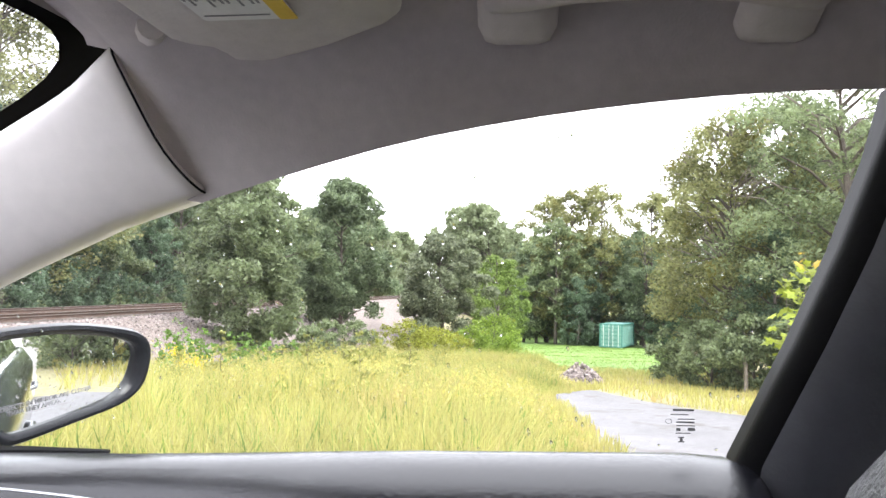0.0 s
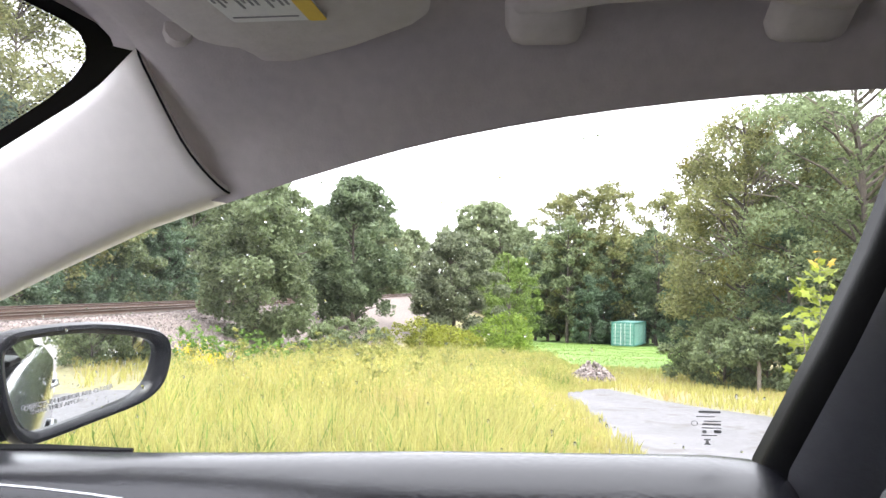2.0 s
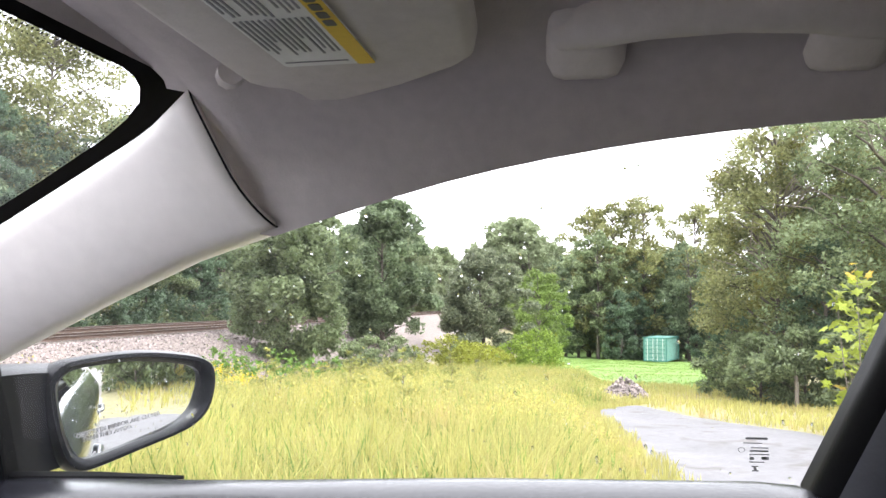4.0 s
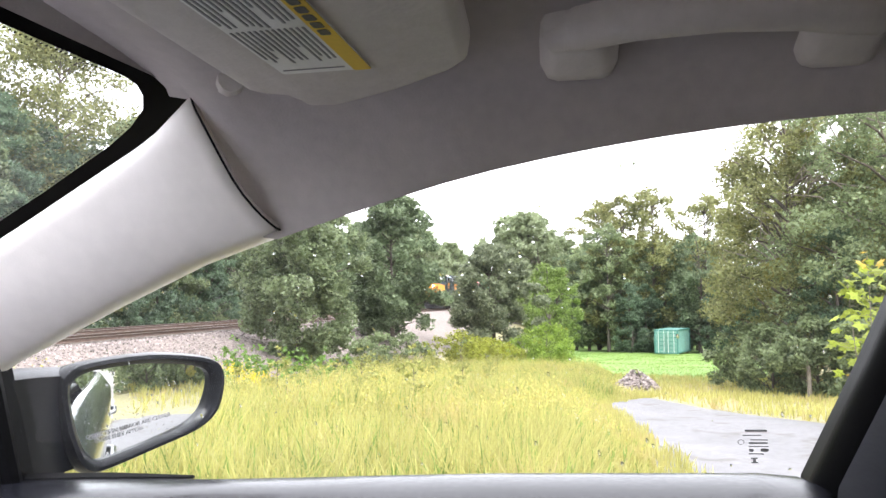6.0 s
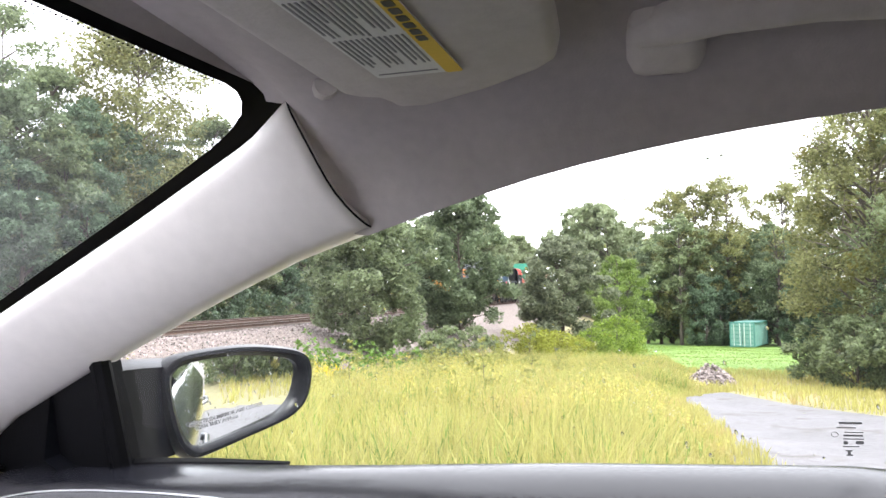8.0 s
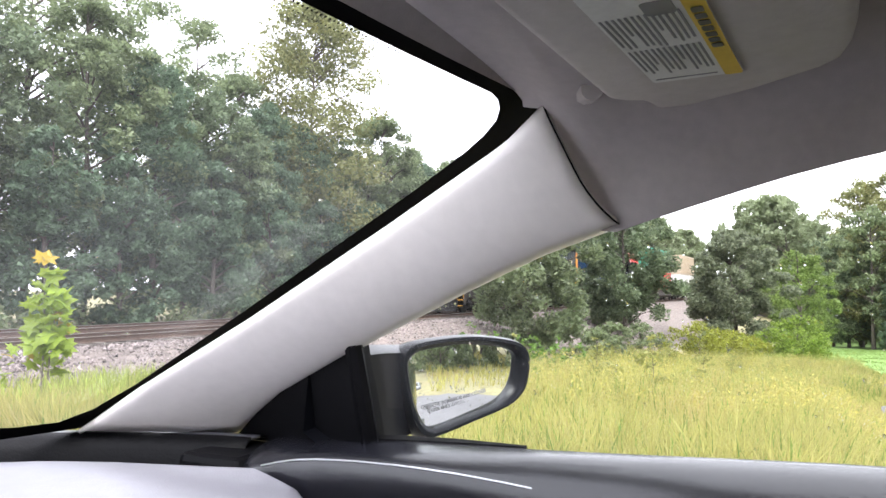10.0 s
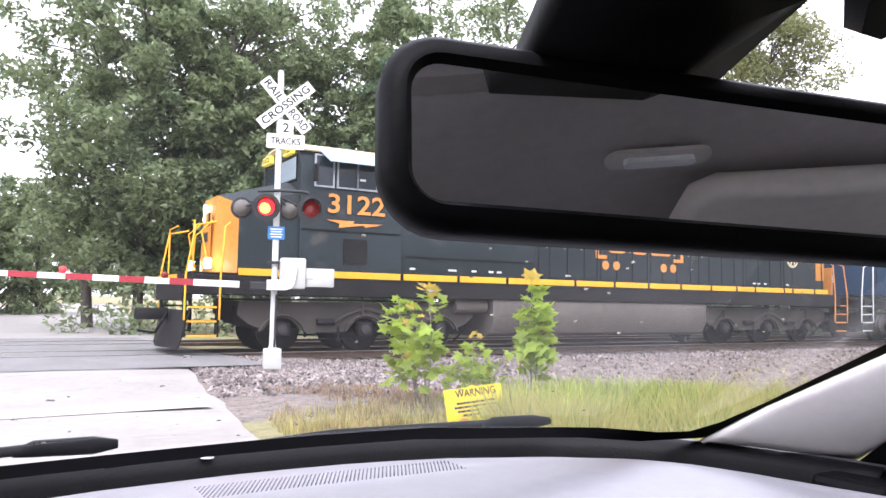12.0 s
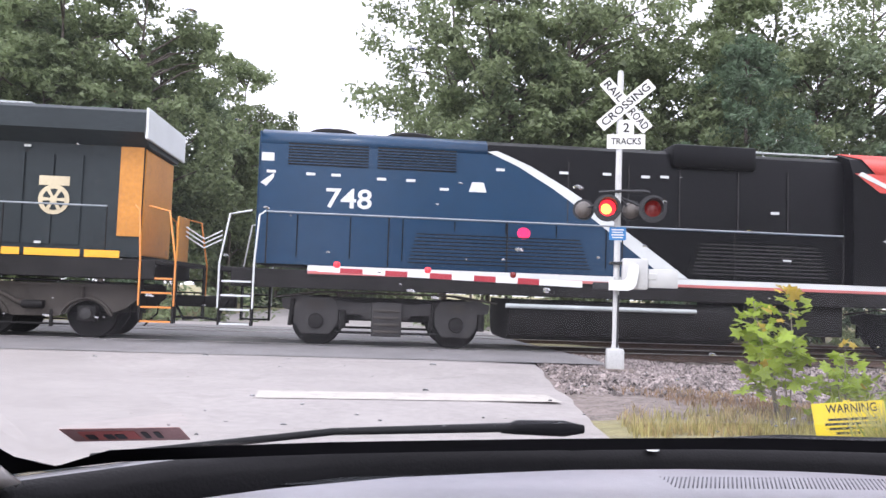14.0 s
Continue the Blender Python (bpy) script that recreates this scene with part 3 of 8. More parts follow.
thin = [
    grow_tree("broadleaf_tree", "green broadleaf tree standing farther off", 15.5, 4.3, 1.6, "round", L_MID, 71, 8200, 0.43, 0.2, clumps=60, group=WOOD),
    grow_tree("broadleaf_tree", "darker oak standing farther off", 14.0, 4.4, 1.8, "oak", L_DARK, 72, 8200, 0.42, 0.2, clumps=60, group=WOOD),
]
plant(thin[0], *at_track(66, 17.5), 20)
plant(thin[1], *at_track(71, 16.5), 80)
used = set()
for k, s, o in spots:
    x, y = at_track(s + rw.uniform(-0.6, 0.6), o + rw.uniform(-0.5, 0.5))
    if s > 56 or o > 36:
        again(thin[k % 2], x, y, rw.uniform(0, 360), (-0.8, -0.8, 2.0, -1.5, -6.0, -3.0, 2.0)[k])
    elif k in used:
        again(kinds[k], x, y, rw.uniform(0, 360), rw.uniform(-0.8, 0.1))
    else:
        used.add(k)
        plant(kinds[k], x, y, rw.uniform(0, 360))

# leaf colour paled to stand in for haze over the far trees
L_FAR_HAZE = leaves("far leaves paled for haze", (0.24, 0.28, 0.16), vary=0.2)
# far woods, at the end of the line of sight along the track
far = grow_tree("far_tree", "distant rounded green tree beyond the field", 16.0, 6.0, 0.3, "round", L_FAR_HAZE, 27, 5200, 0.85, 0.25, clumps=55, group="far woods")
far2 = grow_tree("far_tree", "distant dark green tree beyond the field", 17.0, 5.6, 0.3, "oak", L_FAR_HAZE, 28, 5200, 0.80, 0.25, clumps=55, group="far woods")
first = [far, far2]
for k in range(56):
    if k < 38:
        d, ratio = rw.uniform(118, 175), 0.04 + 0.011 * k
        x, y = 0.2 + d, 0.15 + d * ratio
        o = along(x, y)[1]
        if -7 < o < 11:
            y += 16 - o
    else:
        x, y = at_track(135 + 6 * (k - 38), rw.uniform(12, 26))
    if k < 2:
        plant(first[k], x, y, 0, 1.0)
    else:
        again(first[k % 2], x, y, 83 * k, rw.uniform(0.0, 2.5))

# the far verge of the road behind the crossing
for k, (x, y) in enumerate(((-16.4, 40), (-18.0, 45), (-17.2, 50), (-20.5, 56), (-22.5, 62), (-19.5, 37), (-24.0, 68))):
    again(kinds[(5, 0, 4, 1, 0, 4, 0)[k]], x, y, 67 * k, -0.4)
# the end of the road behind the crossing
for k, (x, y) in enumerate(((-21, 124), (-15, 127), (-9, 125), (-3, 128), (-27, 128))):
    again(thin[k % 2], x, y, 61 * k, 0.2)
# a second row that closes the woods along the line
for k in range(15):
    x, y = at_track(43 + 6.5 * k, 17 + 6 * rw.random())
    again(thin[k % 2], x, y, 97 * k, -0.5 - 0.8 * rw.random())

# low growth at the foot of the woods
rg = np.random.default_rng(3)
pts = []
for s in np.arange(-50, 130, 0.8):
    if -10 < s < -3.5:
        continue
    x, y = at_track(s + rg.uniform(-0.5, 0.5), rg.uniform(8.6, 11.5))
    z = land(x, y)
    r = rg.uniform(0.5, 1.3)
    q = rg.normal(size=(150, 3))
    q *= rg.random((150, 1)) ** 0.4 / np.linalg.norm(q, axis=1, keepdims=True)
    pts.append(np.array([x, y, z + r * 0.6]) + q * np.array([r, r, r * rg.uniform(0.8, 1.4)]))
cloud("undergrowth", np.concatenate(pts), 0.24, 31, L_MID, label="green brush at the foot of the woods", kind="stuff")["category"] = "brush"


# ---- the car, seen from inside ----
HEADLINER = material("warm grey headliner cloth", (0.42, 0.385, 0.38), 0.95, vary=0.05, scale=8, bump=0.25, bump_scale=420)
PILLAR = material("light grey moulded trim", (0.74, 0.70, 0.68), 0.7, vary=0.03, scale=6, bump=0.12, bump_scale=500)
VISOR = material("grey visor vinyl", (0.54, 0.505, 0.485), 0.75, vary=0.05, scale=8, bump=0.2, bump_scale=300)
BLACK = material("matte black plastic", (0.004, 0.004, 0.005), 0.5, vary=0.15, scale=10, bump=0.1, bump_scale=300, spec=0.10)
FRIT = material("black ceramic band", (0.004, 0.004, 0.005), 0.7, vary=0.05, scale=10, spec=0.02)
LEATHER = material("dark grain vinyl", (0.011, 0.0115, 0.016), 0.27, vary=0.10, scale=6, bump=0.22, bump_scale=330, stretch=(1, 0.6, 1), spec=0.75)
DASH = material("soft grey dash pad", (0.26, 0.256, 0.285), 0.32, vary=0.06, scale=5, bump=0.25, bump_scale=330, spec=1.0)
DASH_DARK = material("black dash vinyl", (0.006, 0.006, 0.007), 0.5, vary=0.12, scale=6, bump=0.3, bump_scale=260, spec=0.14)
POST = material("dark blue-grey pillar trim", (0.085, 0.087, 0.102), 0.42, vary=0.08, scale=6, bump=0.2, bump_scale=300, spec=0.9)
RIM_VINYL = material("dark satin rim vinyl", (0.10, 0.10, 0.115), 0.32, vary=0.06, scale=5, bump=0.2, bump_scale=330, spec=1.0)
SEAT = material("charcoal seat leather", (0.042, 0.043, 0.050), 0.42, vary=0.15, scale=5, bump=0.6, bump_scale=170)
PAINT = material("dark grey car paint", (0.045, 0.050, 0.055), 0.25, metal=0.3, vary=0.06, scale=2, coat=1.0)
SATIN = material("satin silver trim", (0.45, 0.45, 0.46), 0.3, metal=1.0, vary=0.05, scale=8)
MIRROR = material("mirror silver", (0.88, 0.90, 0.90), 0.015, metal=1.0, vary=0.0)
LABEL = material("white label paper", (0.72, 0.72, 0.70), 0.6, vary=0.04, scale=20)
LABEL_YELLOW = material("yellow label band", (0.70, 0.48, 0.05), 0.6, vary=0.04, scale=20)
INK = material("dark print", (0.06, 0.06, 0.065), 0.6, vary=0.05)
INK_GREY = material("grey print", (0.22, 0.22, 0.23), 0.6, vary=0.05)
INK_RED = material("faded red print", (0.55, 0.16, 0.15), 0.6, vary=0.05)
SHELL = material("glossy dark mirror shell", (0.006, 0.0065, 0.009), 0.28, vary=0.1, scale=10, spec=0.18)
RUBBER = material("black rubber", (0.010, 0.010, 0.011), 0.65, vary=0.2, scale=10, spec=0.2)
WATER = material("rain water", (0.9, 0.93, 0.95), 0.03, vary=0.0)
WATER.node_tree.nodes["Principled BSDF"].inputs["Transmission Weight"].default_value = 1.0
WATER.node_tree.nodes["Principled BSDF"].inputs["IOR"].default_value = 1.33
LAMP_GLASS = material("clear lamp lens", (0.75, 0.76, 0.78), 0.15, vary=0.05, scale=30)
SIDE_GLASS = glass("side window glass", (0.96, 0.98, 0.97), 0.008, 0.7)
SCREEN_GLASS = glass("windscreen glass", (0.84, 0.86, 0.87), 0.0085, 0.25, 4.2)


def ramp(x, table):
    return float(np.interp(x, [a for a, _ in table], [b for _, b in table]))


def smooth_ramp(x, table, r=0.035):
    """The same with its corners rounded over r metres."""
    return sum(ramp(x + r * k / 4, table) for k in range(-4, 5)) / 9


def flip(p):
    return (-p[0], p[1], p[2])


def solid(ob, d, offset=1.0):
    m = ob.modifiers.new("thickness", "SOLIDIFY")
    m.thickness, m.offset = d, offset
    return ob


def facing_in(bm):
    """Turns the faces of a pane towards the seats."""
    bm.normal_update()
    for f in list(bm.faces):
        if f.normal.dot(Vector((0, 0.1, 1.25)) - f.calc_center_median()) < 0:
            f.normal_flip()
    return bm


car = thing("car", CAR, "dark grey saloon car with grey cloth and black vinyl inside", "car")

# headliner: the lower edge over the doors, from the windscreen back
EDGE_X = [(-1.6, 0.52), (-1.2, 0.585), (-0.5, 0.605), (-0.148, 0.606), (-0.069, 0.614), (0.019, 0.626), (0.097, 0.637), (0.18, 0.650), (0.27, 0.667), (0.345, 0.686), (0.362, 0.665), (0.385, 0.629), (0.42, 0.61)]
EDGE_Z = [(-1.6, 1.36), (-1.2, 1.41), (-0.5, 1.437), (-0.148, 1.444), (-0.069, 1.443), (0.019, 1.437), (0.097, 1.428), (0.18, 1.414), (0.27, 1.391), (0.345, 1.371), (0.362, 1.415), (0.385, 1.479), (0.42, 1.486)]
MID_Z = [(-1.6, 1.42), (-1.2, 1.50), (-0.5, 1.535), (0.1, 1.525), (0.3, 1.512), (0.42, 1.50)]


def roof_row(y):
    xe, ze, zc = (smooth_ramp(y, EDGE_X), smooth_ramp(y, EDGE_Z), ramp(y, MID_Z)) if y < 0.30 else (ramp(y, EDGE_X), ramp(y, EDGE_Z), ramp(y, MID_Z))
    half = [(xe + 0.012, y, ze + 0.012), (xe + 0.003, y, ze)]
    for k in range(1, 15):
        a = math.pi / 2 * k / 14
        half.append((xe * math.cos(a) ** 0.45 if k < 14 else 0.0, y, ze + (zc - ze) * math.sin(a) ** 0.9))
    return half + [flip(p) for p in half[-2::-1]]


ys = [-1.6, -1.4, -1.2, -0.9, -0.6, -0.4] + [-0.25 + 0.04 * k for k in range(14)] + [0.30, 0.32, 0.338, 0.346, 0.354, 0.362, 0.372, 0.385, 0.402]
solid(part("headliner", loft([roof_row(y) for y in ys]), HEADLINER, car, "warm grey cloth headliner", smooth=50), 0.008)

# windscreen pillars, each a bulged trim between the screen and the door opening
P_SCREEN = [(0.690, 1.075, 1.125), (0.694, 0.965, 1.188), (0.691, 0.778, 1.282), (0.677, 0.579, 1.386), (0.660, 0.461, 1.447), (0.634, 0.388, 1.479)]
P_DOOR = [(0.818, 0.900, 1.115), (0.789, 0.798, 1.180), (0.748, 0.636, 1.256), (0.716, 0.507, 1.311), (0.696, 0.415, 1.348), (0.687, 0.347, 1.370)]


def pillar_rows():
    rows = []
    for i in range(26):
        f = i / 25 * 5
        k = min(4, int(f))
        a = Vector(P_SCREEN[k]).lerp(Vector(P_SCREEN[k + 1]), f - k)
        b = Vector(P_DOOR[k]).lerp(Vector(P_DOOR[k + 1]), f - k)
        a = a.lerp(b, 0.07 * min(1.0, (5 - f) * 1.5))
        inward = (Vector((0, 0.25, 1.30)) - (a + b) / 2).normalized()
        row = [b - inward * 0.03 + (b - a) * 0.06]
        for u in (1, 0.985, 0.96, 0.92, 0.87, 0.8, 0.7, 0.6, 0.5, 0.4, 0.3, 0.2, 0.13, 0.08, 0.05, 0.025, 0.01, 0):
            rise = math.sqrt(1 - (1 - min(1.0, u / 0.14)) ** 2)
            fall = math.sqrt(1 - (max(0.0, u - 0.30) / 0.70) ** 2)
            back = max(0.0, (u - 0.55) / 0.45) ** 2 * smoothstep(4.0, 5.0, f)
            row.append(a.lerp(b, u) + inward * (0.023 * rise * fall + 0.004 * back) + Vector((-0.003, -0.013, 0.0035)) * back)
        rows.append(row)
    return rows


prow = pillar_rows()
solid(part("pillar_trim", loft(prow), PILLAR, car, "light grey moulded windscreen pillar trim", smooth=60), 0.006)
solid(part("pillar_trim", loft([[flip(p) for p in r][::-1] for r in prow]), PILLAR, car, "light grey moulded windscreen pillar trim", smooth=60), 0.006)
# the dark joint between pillar trim and headliner
for side in (1, -1):
    pts = [(side * (p.x - 0.0015), p.y - 0.001, p.z - 0.0005) for p in prow[-1][1:]]
    part("trim_joint", tube(pts, 0.0010, 6), BLACK, car)


# windscreen with its black border
def screen(x, y):
    """A point of the windscreen over x and y of its middle plane, bowed forward towards the middle."""
    bow = 0.05 * (1 - (x / 0.70) ** 2)
    return (x, y + bow - 0.004, 1.137 + 0.5315 * (1.062 - y) + 0.006)


SX = [(0.413, 0.588), (0.416, 0.606), (0.423, 0.623), (0.435, 0.640), (0.455, 0.653), (0.48, 0.661), (0.546, 0.670), (0.777, 0.688), (0.955, 0.693), (1.02, 0.685), (1.05, 0.66)]
ys = [0.413, 0.416, 0.423, 0.435, 0.455, 0.48, 0.546, 0.65, 0.777, 0.87, 0.955, 1.0, 1.02, 1.04, 1.05]
inner_r = [(ramp(y, SX), y) for y in ys]
LOW = [(-0.60, 1.005), (-0.40, 0.987), (-0.14, 0.973), (0.03, 0.965), (0.2, 0.968), (0.30, 0.985), (0.45, 1.005), (0.60, 1.045)]
low_edge = [(x, ramp(x, LOW)) for x in np.linspace(0.60, -0.60, 19)]
top_edge = [(x, 0.413) for x in np.linspace(-0.54, 0.54, 13)]
loop = inner_r + low_edge + [(-x, y) for x, y in inner_r[::-1]] + top_edge
bm = bmesh.new()
rows = []
for x, y in loop:
    ox = x + math.copysign(0.09, x) if abs(x) > 0.601 else x
    oy = y + (0.035 if y > 1.03 or (y > 0.9 and abs(x) < 0.601) else (-0.075 if y < 0.43 else 0))
    oy = min(max(oy, 0.34), 1.25)
    rows.append([screen(x, y), screen(x + (ox - x) * 0.5, y + (oy - y) * 0.5), screen(ox, oy)])
rows.append(rows[0])
add_loft(bm, rows)
windscreen = part("windscreen", facing_in(loft([[screen(x, 0.36 + q * ((ramp(x, LOW) + 0.034 if abs(x) < 0.6 else 1.085) - 0.36)) for x in np.linspace(-0.76, 0.76, 33)] for q in np.linspace(0, 1, 14)])), SCREEN_GLASS, car, "clear windscreen spotted with rain", smooth=60)
windscreen.visible_shadow = False
for v in bm.verts:
    v.co += Vector((0, -0.0035, -0.0066))
part("black_border", bm, FRIT, windscreen, "black ceramic edge band")
bm = bmesh.new()
for q in range(2):
    for side in (1, -1):
        path = [(x - 0.003 - 0.004 * q, y + 0.002 + 0.003 * q) for x, y in inner_r[2:11]]
        pts = [screen(x, y) for x, y in path]
        top = [screen(x, 0.415 + 0.005 * q) for x in np.linspace(0.0, 0.59, 6)]
        for line in (pts, top):
            for a, b in zip(line, line[1:]):
                a, b = Vector(a), Vector(b)
                n = max(1, int((b - a).length / 0.0042))
                for k in range(n):
                    c = a.lerp(b, (k + 0.5 * q) / n) + Vector((0, -0.0035, -0.0066))
                    r = 0.0011 - 0.0004 * q
                    vs = [bm.verts.new((side * (c.x + r * math.cos(t)), c.y + 0.85 * r * math.sin(t), c.z - 0.47 * r * math.sin(t))) for t in np.arange(6) * math.pi / 3]
                    bm.faces.new(vs)
part("dot_border", bm, FRIT, windscreen, "rows of small black dots", kind="stuff")

# the front of the headliner, bowed along the screen's upper edge
rows = []
for x in np.linspace(-0.60, 0.60, 25):
    xe, ze, zc = ramp(0.402, EDGE_X), ramp(0.402, EDGE_Z), ramp(0.402, MID_Z)
    ca = (abs(x) / xe) ** (1 / 0.45)
    back = Vector((x, 0.402, ze + (zc - ze) * math.sqrt(1 - ca * ca) ** 0.9))
    front = Vector(screen(x, 0.399)) + Vector((0, -0.008, -0.013))
    rows.append([back + Vector((0, -0.01, 0)), back.lerp(front, 0.5) + Vector((0, 0, -0.002)), front, front + Vector((0, 0.004, 0.006))])
part("headliner_edge", loft(rows), HEADLINER, car, "warm grey cloth edge along the windscreen", smooth=60)

bm = bmesh.new()
lobe = [(0.098, 0.402), (0.106, 0.434), (0.126, 0.447), (0.146, 0.447), (0.156, 0.434), (0.158, 0.402)]
add_loft(bm, [[Vector(screen(x, y)) + Vector((0, -0.005, -0.009)) for x, y in lobe], [Vector(screen(0.123 + (x - 0.123) * 0.8, y - 0.004)) + Vector((0, -0.010, -0.017)) for x, y in lobe]])
bm.verts.ensure_lookup_table()
bm.faces.new(bm.verts[6:])
part("sensor_cover", bm, BLACK, windscreen, "black plastic camera cover", smooth=50)

# sun visors; the passenger's carries a label
VIS = [(0.12, 0.330), (0.565, 0.316), (0.578, 0.306), (0.584, 0.294), (0.596, 0.290), (0.612, 0.289), (0.624, 0.280), (0.618, 0.262), (0.582, 0.207), (0.545, 0.165), (0.530, 0.155), (0.505, 0.151), (0.472, 0.150), (0.12, 0.158), (0.105, 0.170), (0.103, 0.315)]


def make_visor(side):
    bm = bmesh.new()
    add_prism(bm, [(side * x, y) for x, y in VIS], pose(0, 0, 1.4575), 0.022)
    bmesh.ops.recalc_face_normals(bm, faces=bm.faces)
    es = [e for e in bm.edges if abs(e.verts[0].co.z - e.verts[1].co.z) < 1e-5]
    bmesh.ops.bevel(bm, geom=es, offset=0.009, segments=4, affect="EDGES", profile=0.5)
    return part("sun_visor", bm, VISOR, car, "grey vinyl sun visor folded up", smooth=50)


visor = make_visor(1)
make_visor(-1)
part("visor_pivot", tube([(0.60, 0.345, 1.486), (0.588, 0.337, 1.474), (0.566, 0.326, 1.468)], [0.015, 0.013, 0.009], 12), VISOR, car, "grey visor pivot", smooth=60)
LM = pose(0.437, 0.2475, 1.4562, 180, 0, -3)
label = part("label", prism(rounded(0.172, 0.058, 0.003), LM, 0.0008), LABEL, visor, "printed white label with a yellow band")
bm = bmesh.new()
add_prism(bm, rounded(0.172, 0.011, 0.002), LM @ pose(0, 0.0235, 0.0009), 0.0004)
part("yellow_band", bm, LABEL_YELLOW, label)
rb = random.Random(3)
bm = bmesh.new()
for k in range(13):
    for a in (0, 1):
        w = 0.056 * (0.80 + 0.2 * rb.random()) * (0.6 if k in (4, 9) else 1)
        add_prism(bm, rounded(w, 0.0015, 0.0003, 1), LM @ pose(0.006 + 0.059 * a - 0.03 + (w - 0.05) / 2, 0.0145 - 0.0034 * k, 0.0009), 0.0003)
add_prism(bm, rounded(0.02, 0.016, 0.003, 2), LM @ pose(-0.055, 0.006, 0.0009), 0.0003)
add_prism(bm, rounded(0.008, 0.008, 0.003, 2), LM @ pose(-0.077, 0.004, 0.0009), 0.0003)
for k in range(14):
    add_prism(bm, rounded(0.0016, 0.0035, 0.0003, 1), LM @ pose(0.078, -0.024 + 0.0028 * k, 0.0009), 0.0003)
part("label_print", bm, INK_GREY, label, "rows of small grey print")
bm = bmesh.new()
for k in range(7):
    add_prism(bm, rounded(0.008, 0.006, 0.001, 1), LM @ pose(-0.045 + 0.0105 * k, 0.0235, 0.0015), 0.0003)
part("band_print", bm, INK, label, "bold dark print")

# grab handle over the door
bm = bmesh.new()
slope = Matrix(((0.89, 0, -0.455, 0), (0, 1, 0, 0), (-0.455, 0, -0.89, 0), (0, 0, 0, 1)))
for y in (0.086, -0.078):
    add_box(bm, (0.570, y, 1.483), (0.064, 0.052, 0.026), 0.012, slope)
add_tube(bm, [(0.562, 0.104, 1.484), (0.550, 0.084, 1.485), (0.540, 0.052, 1.485), (0.535, 0.0, 1.485), (0.540, -0.044, 1.485), (0.550, -0.076, 1.485), (0.562, -0.096, 1.484)], [0.012, 0.016, 0.015, 0.0145, 0.015, 0.016, 0.012], 12)
part("grab_handle", bm, VISOR, car, "grey moulded grab handle", smooth=60)

# doors: the padded top under the window, the panel below, the corner behind the mirror
SILL_X = [(-0.10, 0.713), (-0.06, 0.717), (0.183, 0.742), (0.401, 0.765), (0.577, 0.784), (0.682, 0.795), (0.80, 0.806), (0.90, 0.815)]
SILL_Z = [(-0.10, 1.158), (-0.085, 1.167), (-0.06, 1.169), (0.183, 1.157), (0.401, 1.141), (0.577, 1.132), (0.682, 1.124), (0.82, 1.115), (0.90, 1.108)]

STRIP_Z = [(0.25, 1.085), (0.33, 1.103), (0.398, 1.113), (0.445, 1.118), (0.507, 1.122), (0.573, 1.124), (0.644, 1.123), (0.704, 1.119), (0.759, 1.108), (0.80, 1.09)]


def sill_row(y):
    x, z = ramp(y, SILL_X), ramp(y, SILL_Z)
    w = 0.075
    wide = [(x + 0.012, z - 0.03), (x + 0.010, z - 0.004), (x, z), (x - 0.25 * w, z + 0.0015), (x - 0.55 * w, z - 0.004), (x - 0.85 * w, z - 0.016),
            (x - 1.08 * w, z - 0.034), (x - 1.2 * w, z - 0.058), (x - 1.16 * w, z - 0.085), (x - 1.0 * w, z - 0.11), (x - 0.95 * w, z - 0.125)]
    zs = ramp(y, STRIP_Z)
    slim = [(x + 0.012, z - 0.03), (x + 0.010, z - 0.004), (x, z), (x - 0.02, z), (x - 0.04, z - 0.003), (0.722, max(zs + 0.002, z - 0.016)),
            (0.715, zs - 0.004), (0.714, zs - 0.02), (0.722, zs - 0.05), (0.73, zs - 0.08), (0.735, zs - 0.10)]
    k = smoothstep(0.28, 0.44, y)
    return [(a[0] + (b[0] - a[0]) * k, y, a[1] + (b[1] - a[1]) * k) for a, b in zip(wide, slim)]


